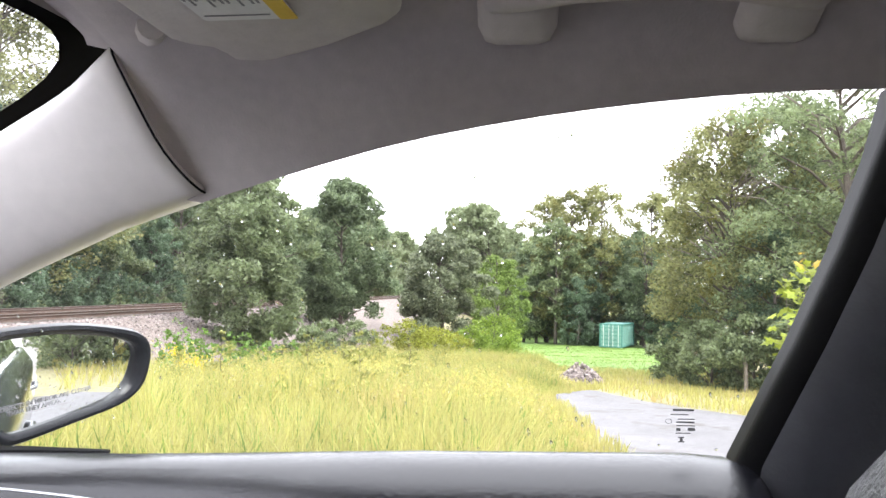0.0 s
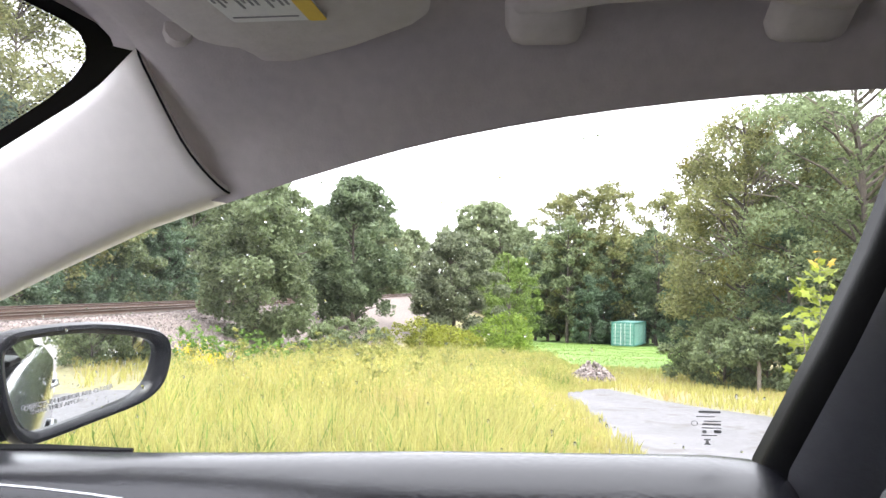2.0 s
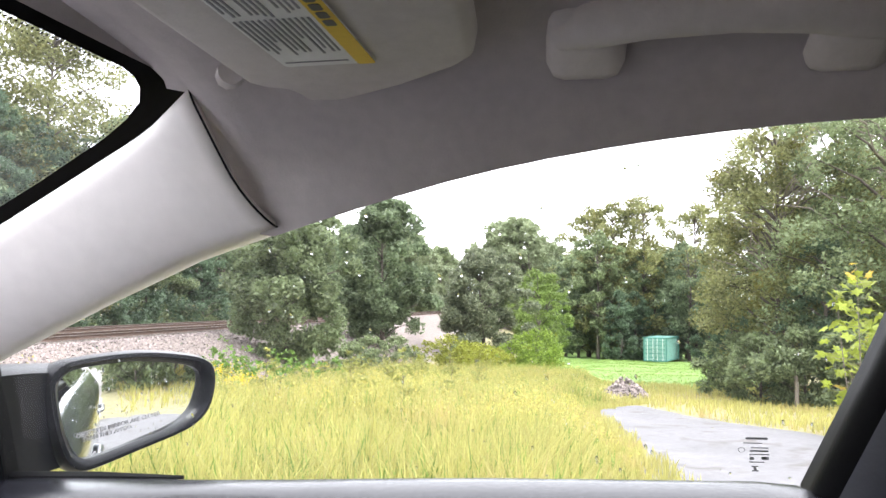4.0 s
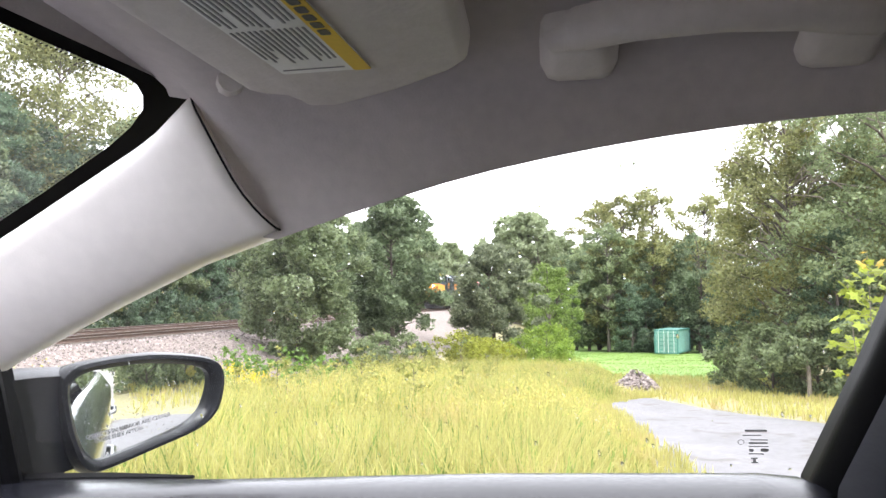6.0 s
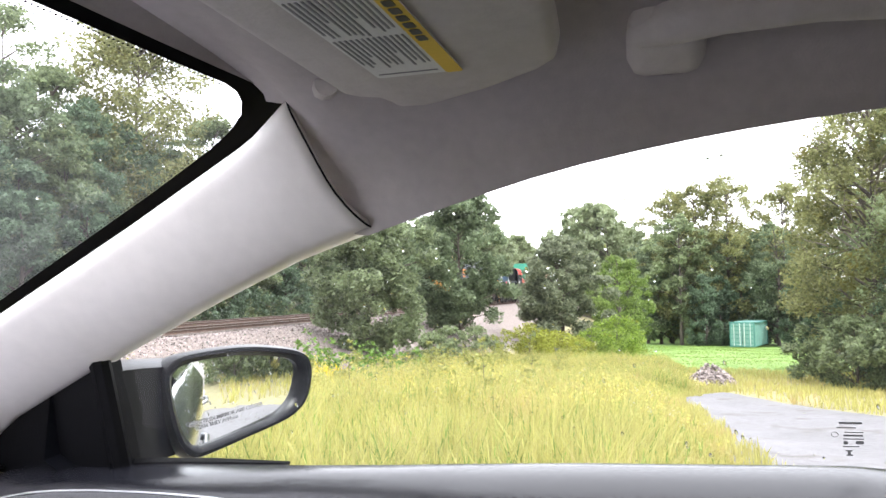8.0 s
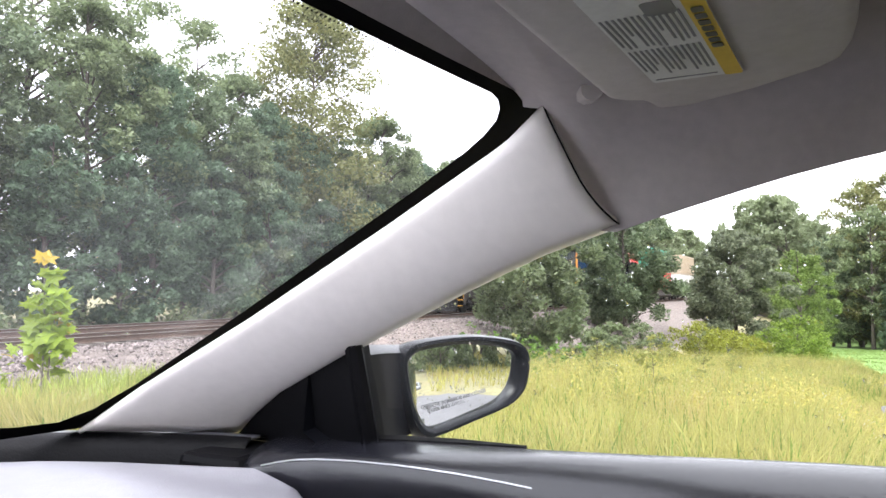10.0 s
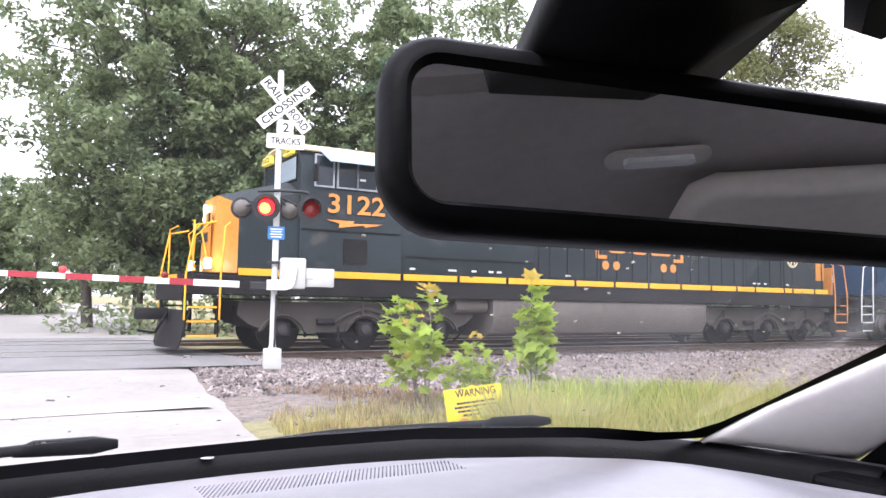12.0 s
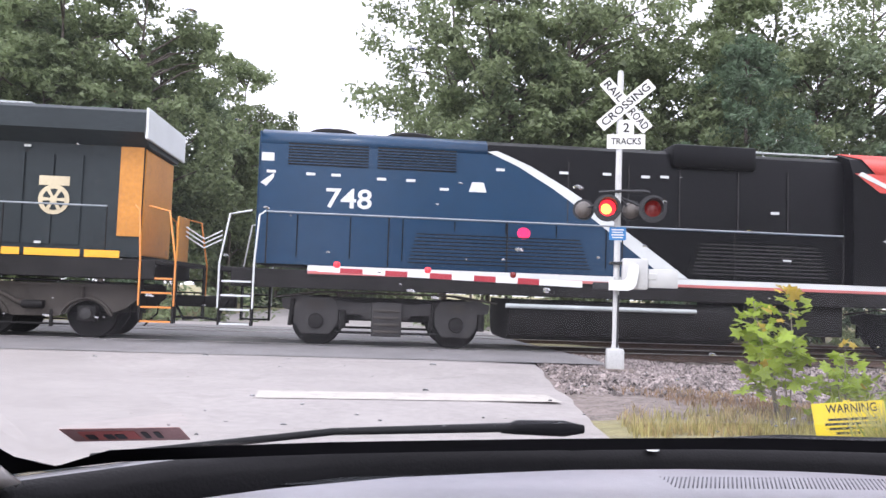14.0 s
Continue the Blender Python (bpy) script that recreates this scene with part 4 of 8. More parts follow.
ys = [-0.10, -0.094, -0.08, -0.05, 0.0, 0.08, 0.16, 0.25, 0.34, 0.43, 0.52, 0.6, 0.68, 0.74, 0.78, 0.806]
for side in (1, -1):
    door = new("door")
    door.parent = car
    tagged(door, "padded black vinyl door with a fixed mirror corner")
    f = (lambda p: p) if side > 0 else flip
    rows = [[f(p) for p in sill_row(y)] for y in ys]
    solid(part("door_pad", loft(rows), LEATHER, door, "dark grained vinyl window sill pad", smooth=60), 0.004, -1)
    rows = []
    for y in np.linspace(-0.10, 0.86, 12):
        x, z = ramp(y, SILL_X) - 0.075, ramp(y, SILL_Z)
        rows.append([f((x + 0.005, y, z - 0.115)), f((x - 0.012, y, z - 0.20)), f((x - 0.03, y, z - 0.32)), f((x - 0.06, y, z - 0.36)), f((x + 0.01, y, 0.34))])
    solid(part("door_panel", loft(rows), DASH_DARK, door, "black door panel", smooth=60), 0.01, -1)
    pts = [f((0.7135, y, ramp(y, STRIP_Z))) for y in np.linspace(0.765, 0.38, 16)]
    part("trim_strip", tube(pts, 0.0013, 8), SATIN, door, "thin satin silver strip")
    cor = [f(p) for p in ((0.822, 0.900, 1.108), (0.790, 0.800, 1.186), (0.762, 0.690, 1.246), (0.757, 0.664, 1.252), (0.790, 0.655, 1.115))]
    bm = bmesh.new()
    low = [bm.verts.new(p) for p in cor]
    hi = [bm.verts.new((p[0] + side * 0.03, p[1], p[2])) for p in cor]
    bm.faces.new(low)
    bm.faces.new(hi[::-1])
    for k in range(5):
        bm.faces.new((low[k], hi[k], hi[(k + 1) % 5], low[(k + 1) % 5]))
    bmesh.ops.recalc_face_normals(bm, faces=bm.faces)
    part("mirror_corner", bm, BLACK, door, "black plastic mirror corner")
    bm = bmesh.new()
    add_tube(bm, [f((0.796, 0.660, 1.10)), f((0.772, 0.661, 1.18)), f((0.752, 0.664, 1.255))], 0.011, 8)
    part("window_divider", bm, BLACK, door)
    # the glass, from the sill to the roof edge
    rows = []
    for y in np.linspace(-0.16, 0.66, 9):
        x0, z0 = ramp(y, SILL_X) + 0.006, ramp(y, SILL_Z) - 0.03
        yt = min(y, 0.345)
        x1, z1 = ramp(yt, EDGE_X) + 0.012, ramp(yt, EDGE_Z) + 0.015
        k = max(0.0, (y - 0.345) / 0.315)
        x1, z1 = x1 + (0.765 - x1) * k, z1 + (1.255 - z1) * k
        rows.append([f((x0 + (x1 - x0) * q + 0.006 * math.sin(math.pi * q), y, z0 + (z1 - z0) * q)) for q in np.linspace(0, 1, 7)])
    window = part("window", facing_in(loft(rows)), SIDE_GLASS, door, "clear side window spotted with rain", smooth=60)
    window.visible_shadow = False
    part("belt_seal", tube([f((ramp(y, SILL_X) + 0.014, y, ramp(y, SILL_Z) + 0.003)) for y in (0.46, 0.55, 0.62, 0.655)], [0.002, 0.005, 0.006, 0.006], 6), RUBBER, door)
    if side > 0:
        right_window = window

# printed marks on the window, as bars, and rain drops
GM = Matrix.Translation((0.692, -0.044, 1.203)) @ Matrix(((0.06, 0.30, 0.95, 0), (-1, 0.0, 0.06, 0), (0.0, 0.954, -0.30, 0), (0, 0, 0, 1))) @ Matrix.Diagonal((0.82, 0.58, 1, 1))
bm = bmesh.new()
for u, v, w, h in ((-0.002, 0.012, 0.020, 0.0028), (0.002, 0.006, 0.017, 0.0012), (-0.004, 0.0, 0.016, 0.0012), (-0.003, -0.004, 0.017, 0.0022), (-0.003, -0.0085, 0.018, 0.0012), (0.004, -0.0135, 0.004, 0.004),
                   (0.0, -0.018, 0.014, 0.0012), (-0.008, -0.013, 0.007, 0.004), (0.002, -0.0235, 0.006, 0.0016), (0.002, -0.0265, 0.0025, 0.004), (0.002, -0.029, 0.006, 0.0016)):
    add_prism(bm, rounded(w, h, min(w, h) * 0.3, 2), GM @ pose(-u, v, -0.001), 0.0005)
ring = [(-0.0125 + 0.0032 * math.cos(a), -0.003 + 0.0032 * math.sin(a)) for a in np.arange(14) * math.pi / 7]
for (a, b) in zip(ring, ring[1:] + ring[:1]):
    add_prism(bm, [a, b, (b[0] * 0.86 - 0.0125 * 0.14, b[1] * 0.86 - 0.003 * 0.14), (a[0] * 0.86 - 0.0125 * 0.14, a[1] * 0.86 - 0.003 * 0.14)], GM @ pose(0, 0, -0.001), 0.0005)
part("glass_stamp", bm, INK_GREY, right_window, "small dark printed glass marks")


def drops(name, parent, spot, n, seed, scale=1.0):
    """Rain drops: small domes on the outside of a pane."""
    rng = random.Random(seed)
    bm = bmesh.new()
    for _ in range(n):
        p, nrm, down = spot(rng)
        r = scale * rng.choice((0.0008, 0.001, 0.0013, 0.0018, 0.0024))
        m = Matrix.Translation(p) @ nrm.to_track_quat("Z", "Y").to_matrix().to_4x4()
        st = rng.uniform(0.8, 2.2)
        local = m.to_3x3().inverted() @ down
        ang = math.atan2(local.y, local.x)
        m = m @ pose(0, 0, 0, 0, 0, math.degrees(ang)) @ Matrix.Diagonal((r * st, r, r * 0.7, 1))
        top = bm.verts.new(m @ Vector((0, 0, 1)))
        r1 = [bm.verts.new(m @ Vector((0.75 * math.cos(a), 0.75 * math.sin(a), 0.66))) for a in np.arange(7) * 2 * math.pi / 7]
        r2 = [bm.verts.new(m @ Vector((math.cos(a), math.sin(a), 0))) for a in np.arange(7) * 2 * math.pi / 7]
        for k in range(7):
            bm.faces.new((top, r1[k], r1[(k + 1) % 7]))
            bm.faces.new((r1[k], r2[k], r2[(k + 1) % 7], r1[(k + 1) % 7]))
    ob = part(name, bm, WATER, parent, "rain drops on the glass", smooth=80, kind="stuff")
    ob.visible_shadow = False


def side_spot(rng):
    y, q = rng.uniform(-0.10, 0.60), rng.random()
    x0, z0 = ramp(y, SILL_X) + 0.006, ramp(y, SILL_Z)
    yt = min(y, 0.345)
    k = max(0.0, (y - 0.345) / 0.315)
    x1, z1 = ramp(yt, EDGE_X) + 0.012, ramp(yt, EDGE_Z)
    x1, z1 = x1 + (0.765 - x1) * k, z1 + (1.255 - z1) * k
    return Vector((x0 + (x1 - x0) * q + 0.0065 + 0.006 * math.sin(math.pi * q), y, z0 + (z1 - z0) * q)), Vector((0.95, 0, 0.3)), Vector((0.3, -0.3, -0.95))


def front_spot(rng):
    x, y = rng.uniform(-0.6, 0.64), rng.uniform(0.44, 1.0)
    p = Vector(screen(x, y))
    return p + Vector((0, 0.0008, 0.0014)), Vector((0, 0.47, 0.88)), Vector((1, 0.2, -0.1))


drops("rain_drops", right_window, side_spot, 200, 1, 0.55)
drops("rain_drops", windscreen, front_spot, 260, 2, 0.7)

# centre pillars and the passenger seat
for side in (1, -1):
    f = (lambda p: p) if side > 0 else flip
    rows = []
    for x, y, z in ((0.716, -0.03, 0.60), (0.722, -0.07, 1.0), (0.700, -0.09, 1.17), (0.665, -0.123, 1.264), (0.640, -0.144, 1.332), (0.617, -0.159, 1.395), (0.603, -0.166, 1.44)):
        rows.append([f((x + 0.03, y + 0.002, z)), f((x + 0.002, y, z)), f((x - 0.012, y - 0.012, z)), f((x - 0.02, y - 0.04, z)), f((x - 0.02, y - 0.09, z)), f((x - 0.012, y - 0.14, z)), f((x + 0.02, y - 0.18, z))])
    bm = loft(rows)
    for fc in bm.faces:
        c = fc.calc_center_median()
        if c.y - ramp(c.z, [(0.60, -0.03), (1.0, -0.07), (1.17, -0.09), (1.264, -0.123), (1.332, -0.144), (1.395, -0.159), (1.44, -0.166)]) < -0.02:
            fc.material_index = 1
    solid(part("centre_pillar", bm, (BLACK, POST), car, "dark centre pillar trim", smooth=60), 0.006, -1)


def make_seat(x, y):
    seat = new("seat")
    seat.parent = car
    tagged(seat, "charcoal leather front seat")
    seat.location = (x, y, 0)
    rows = []
    for k in range(15):
        f = k / 14
        z = 0.50 + 0.80 * f
        yb = 0.135 - 0.235 * f ** 1.2
        w = 0.24 - 0.05 * f ** 2 - 0.09 * max(0, f - 0.85) / 0.15
        d = 0.09 - 0.035 * max(0, f - 0.6)
        row = []
        for a in np.arange(20) * math.pi / 10:
            c, s = math.cos(a), math.sin(a)
            row.append((w * math.copysign(abs(c) ** 0.45, c), yb + d * math.copysign(abs(s) ** 0.6, s) + 0.025 * (abs(c) ** 6) * (s > 0), z))
        rows.append(row)
    bm = loft(rows, True)
    bm.faces.new(bm.verts[-20:])
    part("backrest", bm, SEAT, seat, smooth=60)
    bm = box((0, 0.32, 0.47), (0.50, 0.52, 0.15), 0.05)
    part("seat_cushion", bm, SEAT, seat, smooth=60)
    bm = box((0, -0.185, 1.43), (0.25, 0.09, 0.15), 0.035)
    part("headrest", bm, SEAT, seat, smooth=60)
    for dx in (-0.06, 0.06):
        part("headrest_post", tube([(dx, -0.14, 1.27), (dx, -0.17, 1.38)], 0.006, 8), SATIN, seat)


make_seat(0.375, -0.112)
make_seat(-0.375, -0.30)
part("rear_seat", box((0, -1.05, 0.75), (1.25, 0.25, 0.66), 0.06, pose(0, 0, 0, 12)), SEAT, car, smooth=60)
# black filler blocks, added to close the open gaps beside the dash
for side in (1, -1):
    part("dash_gap_filler", box((side * 0.765, 0.845, 1.045), (0.11, 0.10, 0.13), 0.01), BLACK, car)
part("parcel_shelf", box((0, -1.42, 1.03), (1.3, 0.5, 0.04), 0.01), DASH_DARK, car)
part("floor_pan", box((0, 0.2, 0.30), (1.5, 3.0, 0.05)), DASH_DARK, car)

# dashboard: a raised rim along the screen, the pad before it
RIM = [(-0.795, 0.86), (-0.775, 0.96), (-0.726, 1.084), (-0.589, 1.195), (-0.397, 1.275), (-0.20, 1.308), (-0.083, 1.318), (0.1, 1.325), (0.25, 1.322), (0.40, 1.302), (0.529, 1.25), (0.63, 1.19), (0.70, 1.115), (0.765, 0.98), (0.790, 0.888), (0.797, 0.835)]
rows = []
for k, (x, y) in enumerate(RIM):
    x0, y0 = RIM[max(0, k - 1)]
    x1, y1 = RIM[min(len(RIM) - 1, k + 1)]
    d = Vector((x1 - x0, y1 - y0, 0)).normalized()
    n = Vector((d.y, -d.x, 0))
    z = 1.121
    p = Vector((x, y, z))
    rows.append([p - n * 0.06 - Vector((0, 0, 0.03)), p - n * 0.02 - Vector((0, 0, 0.004)), p, p + n * 0.022 + Vector((0, 0, 0.001)), p + n * 0.034 - Vector((0, 0, 0.006)), p + n * 0.040 - Vector((0, 0, 0.018)), p + n * 0.042 - Vector((0, 0, 0.05)), p + n * 0.043 - Vector((0, 0, 0.085))])
bm = loft(rows)
# faces off the crest turn black: the recess's shade, put into the colour
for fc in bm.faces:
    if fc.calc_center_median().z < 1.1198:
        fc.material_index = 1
solid(part("dash_rim", bm, (RIM_VINYL, DASH_DARK), car, "dark rim below the windscreen, recess shade put into its colour", smooth=50), 0.004, -1)
PAD_FRONT = [(-0.70, 0.77), (-0.676, 0.86), (-0.62, 0.97), (-0.536, 1.046), (-0.46, 1.091), (-0.328, 1.145), (-0.119, 1.190), (0.029, 1.202), (0.16, 1.200), (0.298, 1.180), (0.455, 1.117), (0.557, 1.051), (0.647, 0.949), (0.676, 0.86), (0.697, 0.77)]
PAD_REAR = [(0.0, 0.50), (0.45, 0.50), (0.583, 0.53), (0.64, 0.585), (0.682, 0.65), (0.70, 0.71)]
rows = []
for x in np.concatenate([np.linspace(-0.698, -0.45, 14), np.linspace(-0.4, 0.4, 12), np.linspace(0.45, 0.698, 14)]):
    yf = ramp(x, PAD_FRONT)
    yr = smooth_ramp(abs(x), PAD_REAR, 0.02)
    edge = smoothstep(0.56, 0.68, abs(x))
    row = [(x, yf + 0.012, 1.04), (x, yf + 0.004, 1.111 - 0.010 * edge)]
    for k in range(1, 13):
        u = k / 12
        y = yf + (yr - yf) * u
        row.append((x, y, 1.117 - 0.010 * edge - 0.012 * u ** 1.5 - 0.012 * edge * u - 0.055 * smoothstep(0.90, 1.0, u)))
    row += [(x, yr - 0.012, 0.95), (x, yr + 0.05, 0.70)]
    rows.append(row)
rows.insert(0, [(p[0] - 0.02, p[1], min(p[2], 1.03)) for p in rows[0]])
rows.append([(p[0] + 0.02, p[1], min(p[2], 1.03)) for p in rows[-1]])
dash = part("dashboard", loft(rows), DASH, car, "soft grey dashboard pad with a broad dome", smooth=60)
bm = bmesh.new()
for i in range(62):
    for j in range(10):
        x = -0.02 + 0.0052 * i
        y = 1.140 - 0.0052 * j - 0.10 * (x - 0.1) ** 2
        add_box(bm, (x + 0.0026 * (j % 2), y, 1.1158), (0.0013, 0.0015, 0.003))
part("speaker_grille", bm, POST, dash, "dotted black speaker grille", kind="stuff")
part("light_sensor", tube([(0.028, 1.285, 1.118), (0.028, 1.285, 1.126), (0.028, 1.285, 1.130)], [0.009, 0.008, 0.003], 12), LAMP_GLASS, car, "small pale light sensor dome", smooth=60)

# inside mirror on its stalk
MX = Vector((0.252, -0.064, -0.006)).normalized()
MN = Vector((-0.235, -0.948, 0.204)).normalized()
MN = (MN - MX * MN.dot(MX)).normalized()
MY = MN.cross(MX)
MM = Matrix.Translation((0.030, 0.495, 1.3855)) @ Matrix((MX, MY, MN)).transposed().to_4x4()
mirror = new("inside_mirror")
mirror.parent = car
tagged(mirror, "black framed inside mirror on a short stalk")


def mirror_outline(g):
    pts = []
    for x, y in rounded(0.272 + 2 * g, 0.078 + 2 * g, 0.024 + g, 6):
        y -= 0.006 * (1 if y < 0 else 0) * smoothstep(0.09, 0.0, abs(x))
        pts.append((x, y * (1 + 0.10 * (0.1 - x))))
    return pts


rows = [[MM @ Vector((x, y, z)) for x, y in mirror_outline(g)] for g, z in ((-0.012, 0.004), (-0.009, 0.0085), (-0.004, 0.0085), (0, 0.004), (0.0, -0.006), (-0.008, -0.018), (-0.022, -0.026))]
bm = loft(rows, True)
bm.faces.new(bm.verts[-len(rows[0]):])
part("housing", bm, BLACK, mirror, smooth=50)
part("mirror_glass", prism(mirror_outline(-0.0105), MM @ pose(0, 0, 0.002), 0.0025), MIRROR, mirror, "silvered mirror glass")
part("stalk", tube([MM @ Vector((0, 0.01, -0.024)), (0.034, 0.525, 1.425), (0.04, 0.522, 1.452)], [0.014, 0.013, 0.017], 12), BLACK, mirror, smooth=60)
bm = bmesh.new()
add_loft(bm, [[(-0.01, 0.585, 1.424), (0.02, 0.59, 1.424), (0.045, 0.58, 1.428)], [(-0.03, 0.545, 1.432), (0.02, 0.54, 1.427), (0.055, 0.53, 1.438)], [(-0.05, 0.49, 1.452), (0.02, 0.485, 1.447), (0.06, 0.478, 1.463)], [(-0.05, 0.478, 1.487), (0.02, 0.475, 1.487), (0.062, 0.472, 1.487)]])
solid(part("sensor_cover", bm, BLACK, mirror, "black plastic sensor cover", smooth=60), 0.02)
# lamp and console in the headliner
lampm = pose(0.085, 0.345, 1.507, 180)
dome = part("dome_lamp", prism(rounded(0.18, 0.09, 0.03), lampm, 0.006), HEADLINER, car, "grey overhead lamp console", smooth=40)
part("lamp_bezel", prism(rounded(0.074, 0.020, 0.0095), lampm @ pose(0, 0.02, 0.012), 0.003), VISOR, dome, "dark lamp surround")
part("lamp_lens", prism(rounded(0.050, 0.008, 0.0036), lampm @ pose(0, 0.02, 0.015), 0.004), LAMP_GLASS, dome, "clear lamp lens")

# side mirrors
SMX = Vector((0.866, -0.50, 0)).normalized()
SMN = Vector((-0.50, -0.864, 0.06)).normalized()
SMY = SMN.cross(SMX)
if SMY.z < 0:
    SMY = -SMY
SM = Matrix.Translation((0.899, 0.625, 1.18)) @ Matrix((SMX, SMY, SMX.cross(SMY))).transposed().to_4x4()


def side_outline(g):
    base = [(-0.046, 0.030), (-0.040, 0.046), (-0.018, 0.054), (0.045, 0.058), (0.100, 0.053), (0.128, 0.045), (0.137, 0.030), (0.134, 0.008), (0.124, -0.010), (0.100, -0.024), (0.050, -0.036), (0.0, -0.047), (-0.018, -0.047), (-0.030, -0.035), (-0.040, -0.008)]
    n = len(base)
    fine = []
    for k in range(n):
        p0, p1, p2, p3 = (Vector(base[(k + d) % n]) for d in (-1, 0, 1, 2))
        for u in (0.0, 0.33, 0.67):
            fine.append(0.5 * (2 * p1 + (p2 - p0) * u + (2 * p0 - 5 * p1 + 4 * p2 - p3) * u * u + (3 * p1 - p0 - 3 * p2 + p3) * u ** 3))
    base = [(0.045 + (p.x - 0.045) * 1.085 + 0.003, 0.006 + (p.y - 0.006) * 1.09) for p in fine]
    cx, cy = 0.045, 0.006
    return [(cx + (x - cx) * (1 + g / 0.085), cy + (y - cy) * (1 + g / 0.05)) for x, y in base]


def pane_z(x, y):
    """The convex glass, turned a little in its frame."""
    return -0.0012 + (0.0085 - (x - 0.045) ** 2 - (y - 0.006) ** 2) / 2.6 - 0.050 * (x - 0.045) + 0.075 * (y - 0.006)


def make_side_mirror(side):
    sm = new("side_mirror")
    sm.parent = car
    tagged(sm, "dark side mirror beaded with rain")
    f = (lambda p: p) if side > 0 else flip
    rows = []
    for g, z in ((-0.005, -0.016), (-0.0045, 0.004), (0.001, 0.011), (0.005, 0.010), (0.008, 0.0), (0.007, -0.02), (0.002, -0.05), (-0.010, -0.08), (-0.03, -0.095)):
        rows.append([f(SM @ Vector((x, y, z))) for x, y in side_outline(g)])
    bm = loft(rows, True)
    bm.faces.new(bm.verts[-len(rows[0]):])
    bmesh.ops.recalc_face_normals(bm, faces=bm.faces)
    part("shell", bm, SHELL, sm, smooth=55)
    o = side_outline(-0.0035)
    rows = []
    for k in range(7):
        q = 1 - k / 6.01
        ring = [(0.045 + (x - 0.045) * q, 0.006 + (y - 0.006) * q) for x, y in o]
        rows.append([f(SM @ Vector((x, y, pane_z(x, y)))) for x, y in ring])
    bm = loft(rows, True)
    bm.normal_update()
    for fc in list(bm.faces):
        if fc.normal.y > 0:
            fc.normal_flip()
    pane = part("mirror_glass", bm, MIRROR, sm, "slightly convex silvered mirror glass", smooth=80)
    if side > 0:
        for body, v, w in (("OBJECTS IN MIRROR ARE CLOSER", -0.016, 0.108), ("THAN THEY APPEAR", -0.0245, 0.062)):
            u = 0.028 if v > -0.02 else 0.014
            m = SM @ pose(u, v + 0.002, pane_z(u, v) + 0.0008, 4.3, 2.9, 8)
            text_part("mirror_text", body, 0.0072, m, INK_GREY, pane, 0.0002, "small grey printed warning", w)
    rows = []
    for u, (dy, zl, zh) in enumerate(((0.0, 1.115, 1.243), (0.0, 1.122, 1.243), (0.004, 1.125, 1.240))):
        x = (0.775, 0.82, 0.875)[u]
        y0 = 0.665 - 0.008 * u
        rows.append([f((x, y0, zl)), f((x, y0, zh - 0.01)), f((x, y0 + 0.02, zh)), f((x, y0 + 0.075, zh - 0.004)), f((x, y0 + 0.085, zl + 0.02)), f((x, y0 + 0.05, zl))])
    bm = loft(rows, True)
    bmesh.ops.recalc_face_normals(bm, faces=bm.faces)
    part("arm", bm, SHELL, sm, smooth=40)
    return sm


side_mirror = make_side_mirror(1)
make_side_mirror(-1)


def shell_spot(rng):
    if rng.random() < 0.5:
        k = rng.randrange(45)
        o = side_outline(0.006)
        a, b = o[k], o[(k + 1) % 45]
        q = rng.random()
        return SM @ Vector((a[0] + (b[0] - a[0]) * q, a[1] + (b[1] - a[1]) * q, 0.011)), SMN, Vector((0, 0, -1))
    u, v = rng.uniform(-0.03, 0.11), rng.uniform(-0.03, 0.045)
    return SM @ Vector((u, v, 0.0075)), SMN, Vector((0, 0, -1))


drops("rain_drops", side_mirror, shell_spot, 90, 5, 0.55)

# wipers and cowl outside the screen
for tip, cap, far in (((0.503, 1.175, 1.150), (0.41, 1.19, 1.150), (-0.10, 1.245, 1.128)), ((-0.090, 1.215, 1.157), (-0.175, 1.222, 1.157), (-0.68, 1.20, 1.118))):
    w = new("wiper")
    w.parent = car
    tagged(w, "black windscreen wiper at rest")
    mid = Vector(cap).lerp(Vector(far), 0.45) + Vector((0, 0.012, 0.008))
    part("arm", tube([cap, mid, far], [0.006, 0.0045, 0.0045], 8), RUBBER, w, smooth=60)
    part("blade_end", tube([tip, Vector(tip).lerp(Vector(cap), 0.3), cap, Vector(cap) + Vector((-0.02, 0, -0.004))], [0.005, 0.010, 0.009, 0.004], 10), BLACK, w, smooth=60)
rows = [[(x, 1.10 - 0.10 * (x / 0.75) ** 2 + dy, z) for x in np.linspace(-0.80, 0.80, 17)] for dy, z in ((0.14, 1.088), (0.24, 1.095), (0.34, 1.07), (0.7, 1.02), (1.2, 0.93), (1.55, 0.80), (1.62, 0.6))]
part("hood", loft(rows), PAINT, car, "dark grey hood", smooth=60)

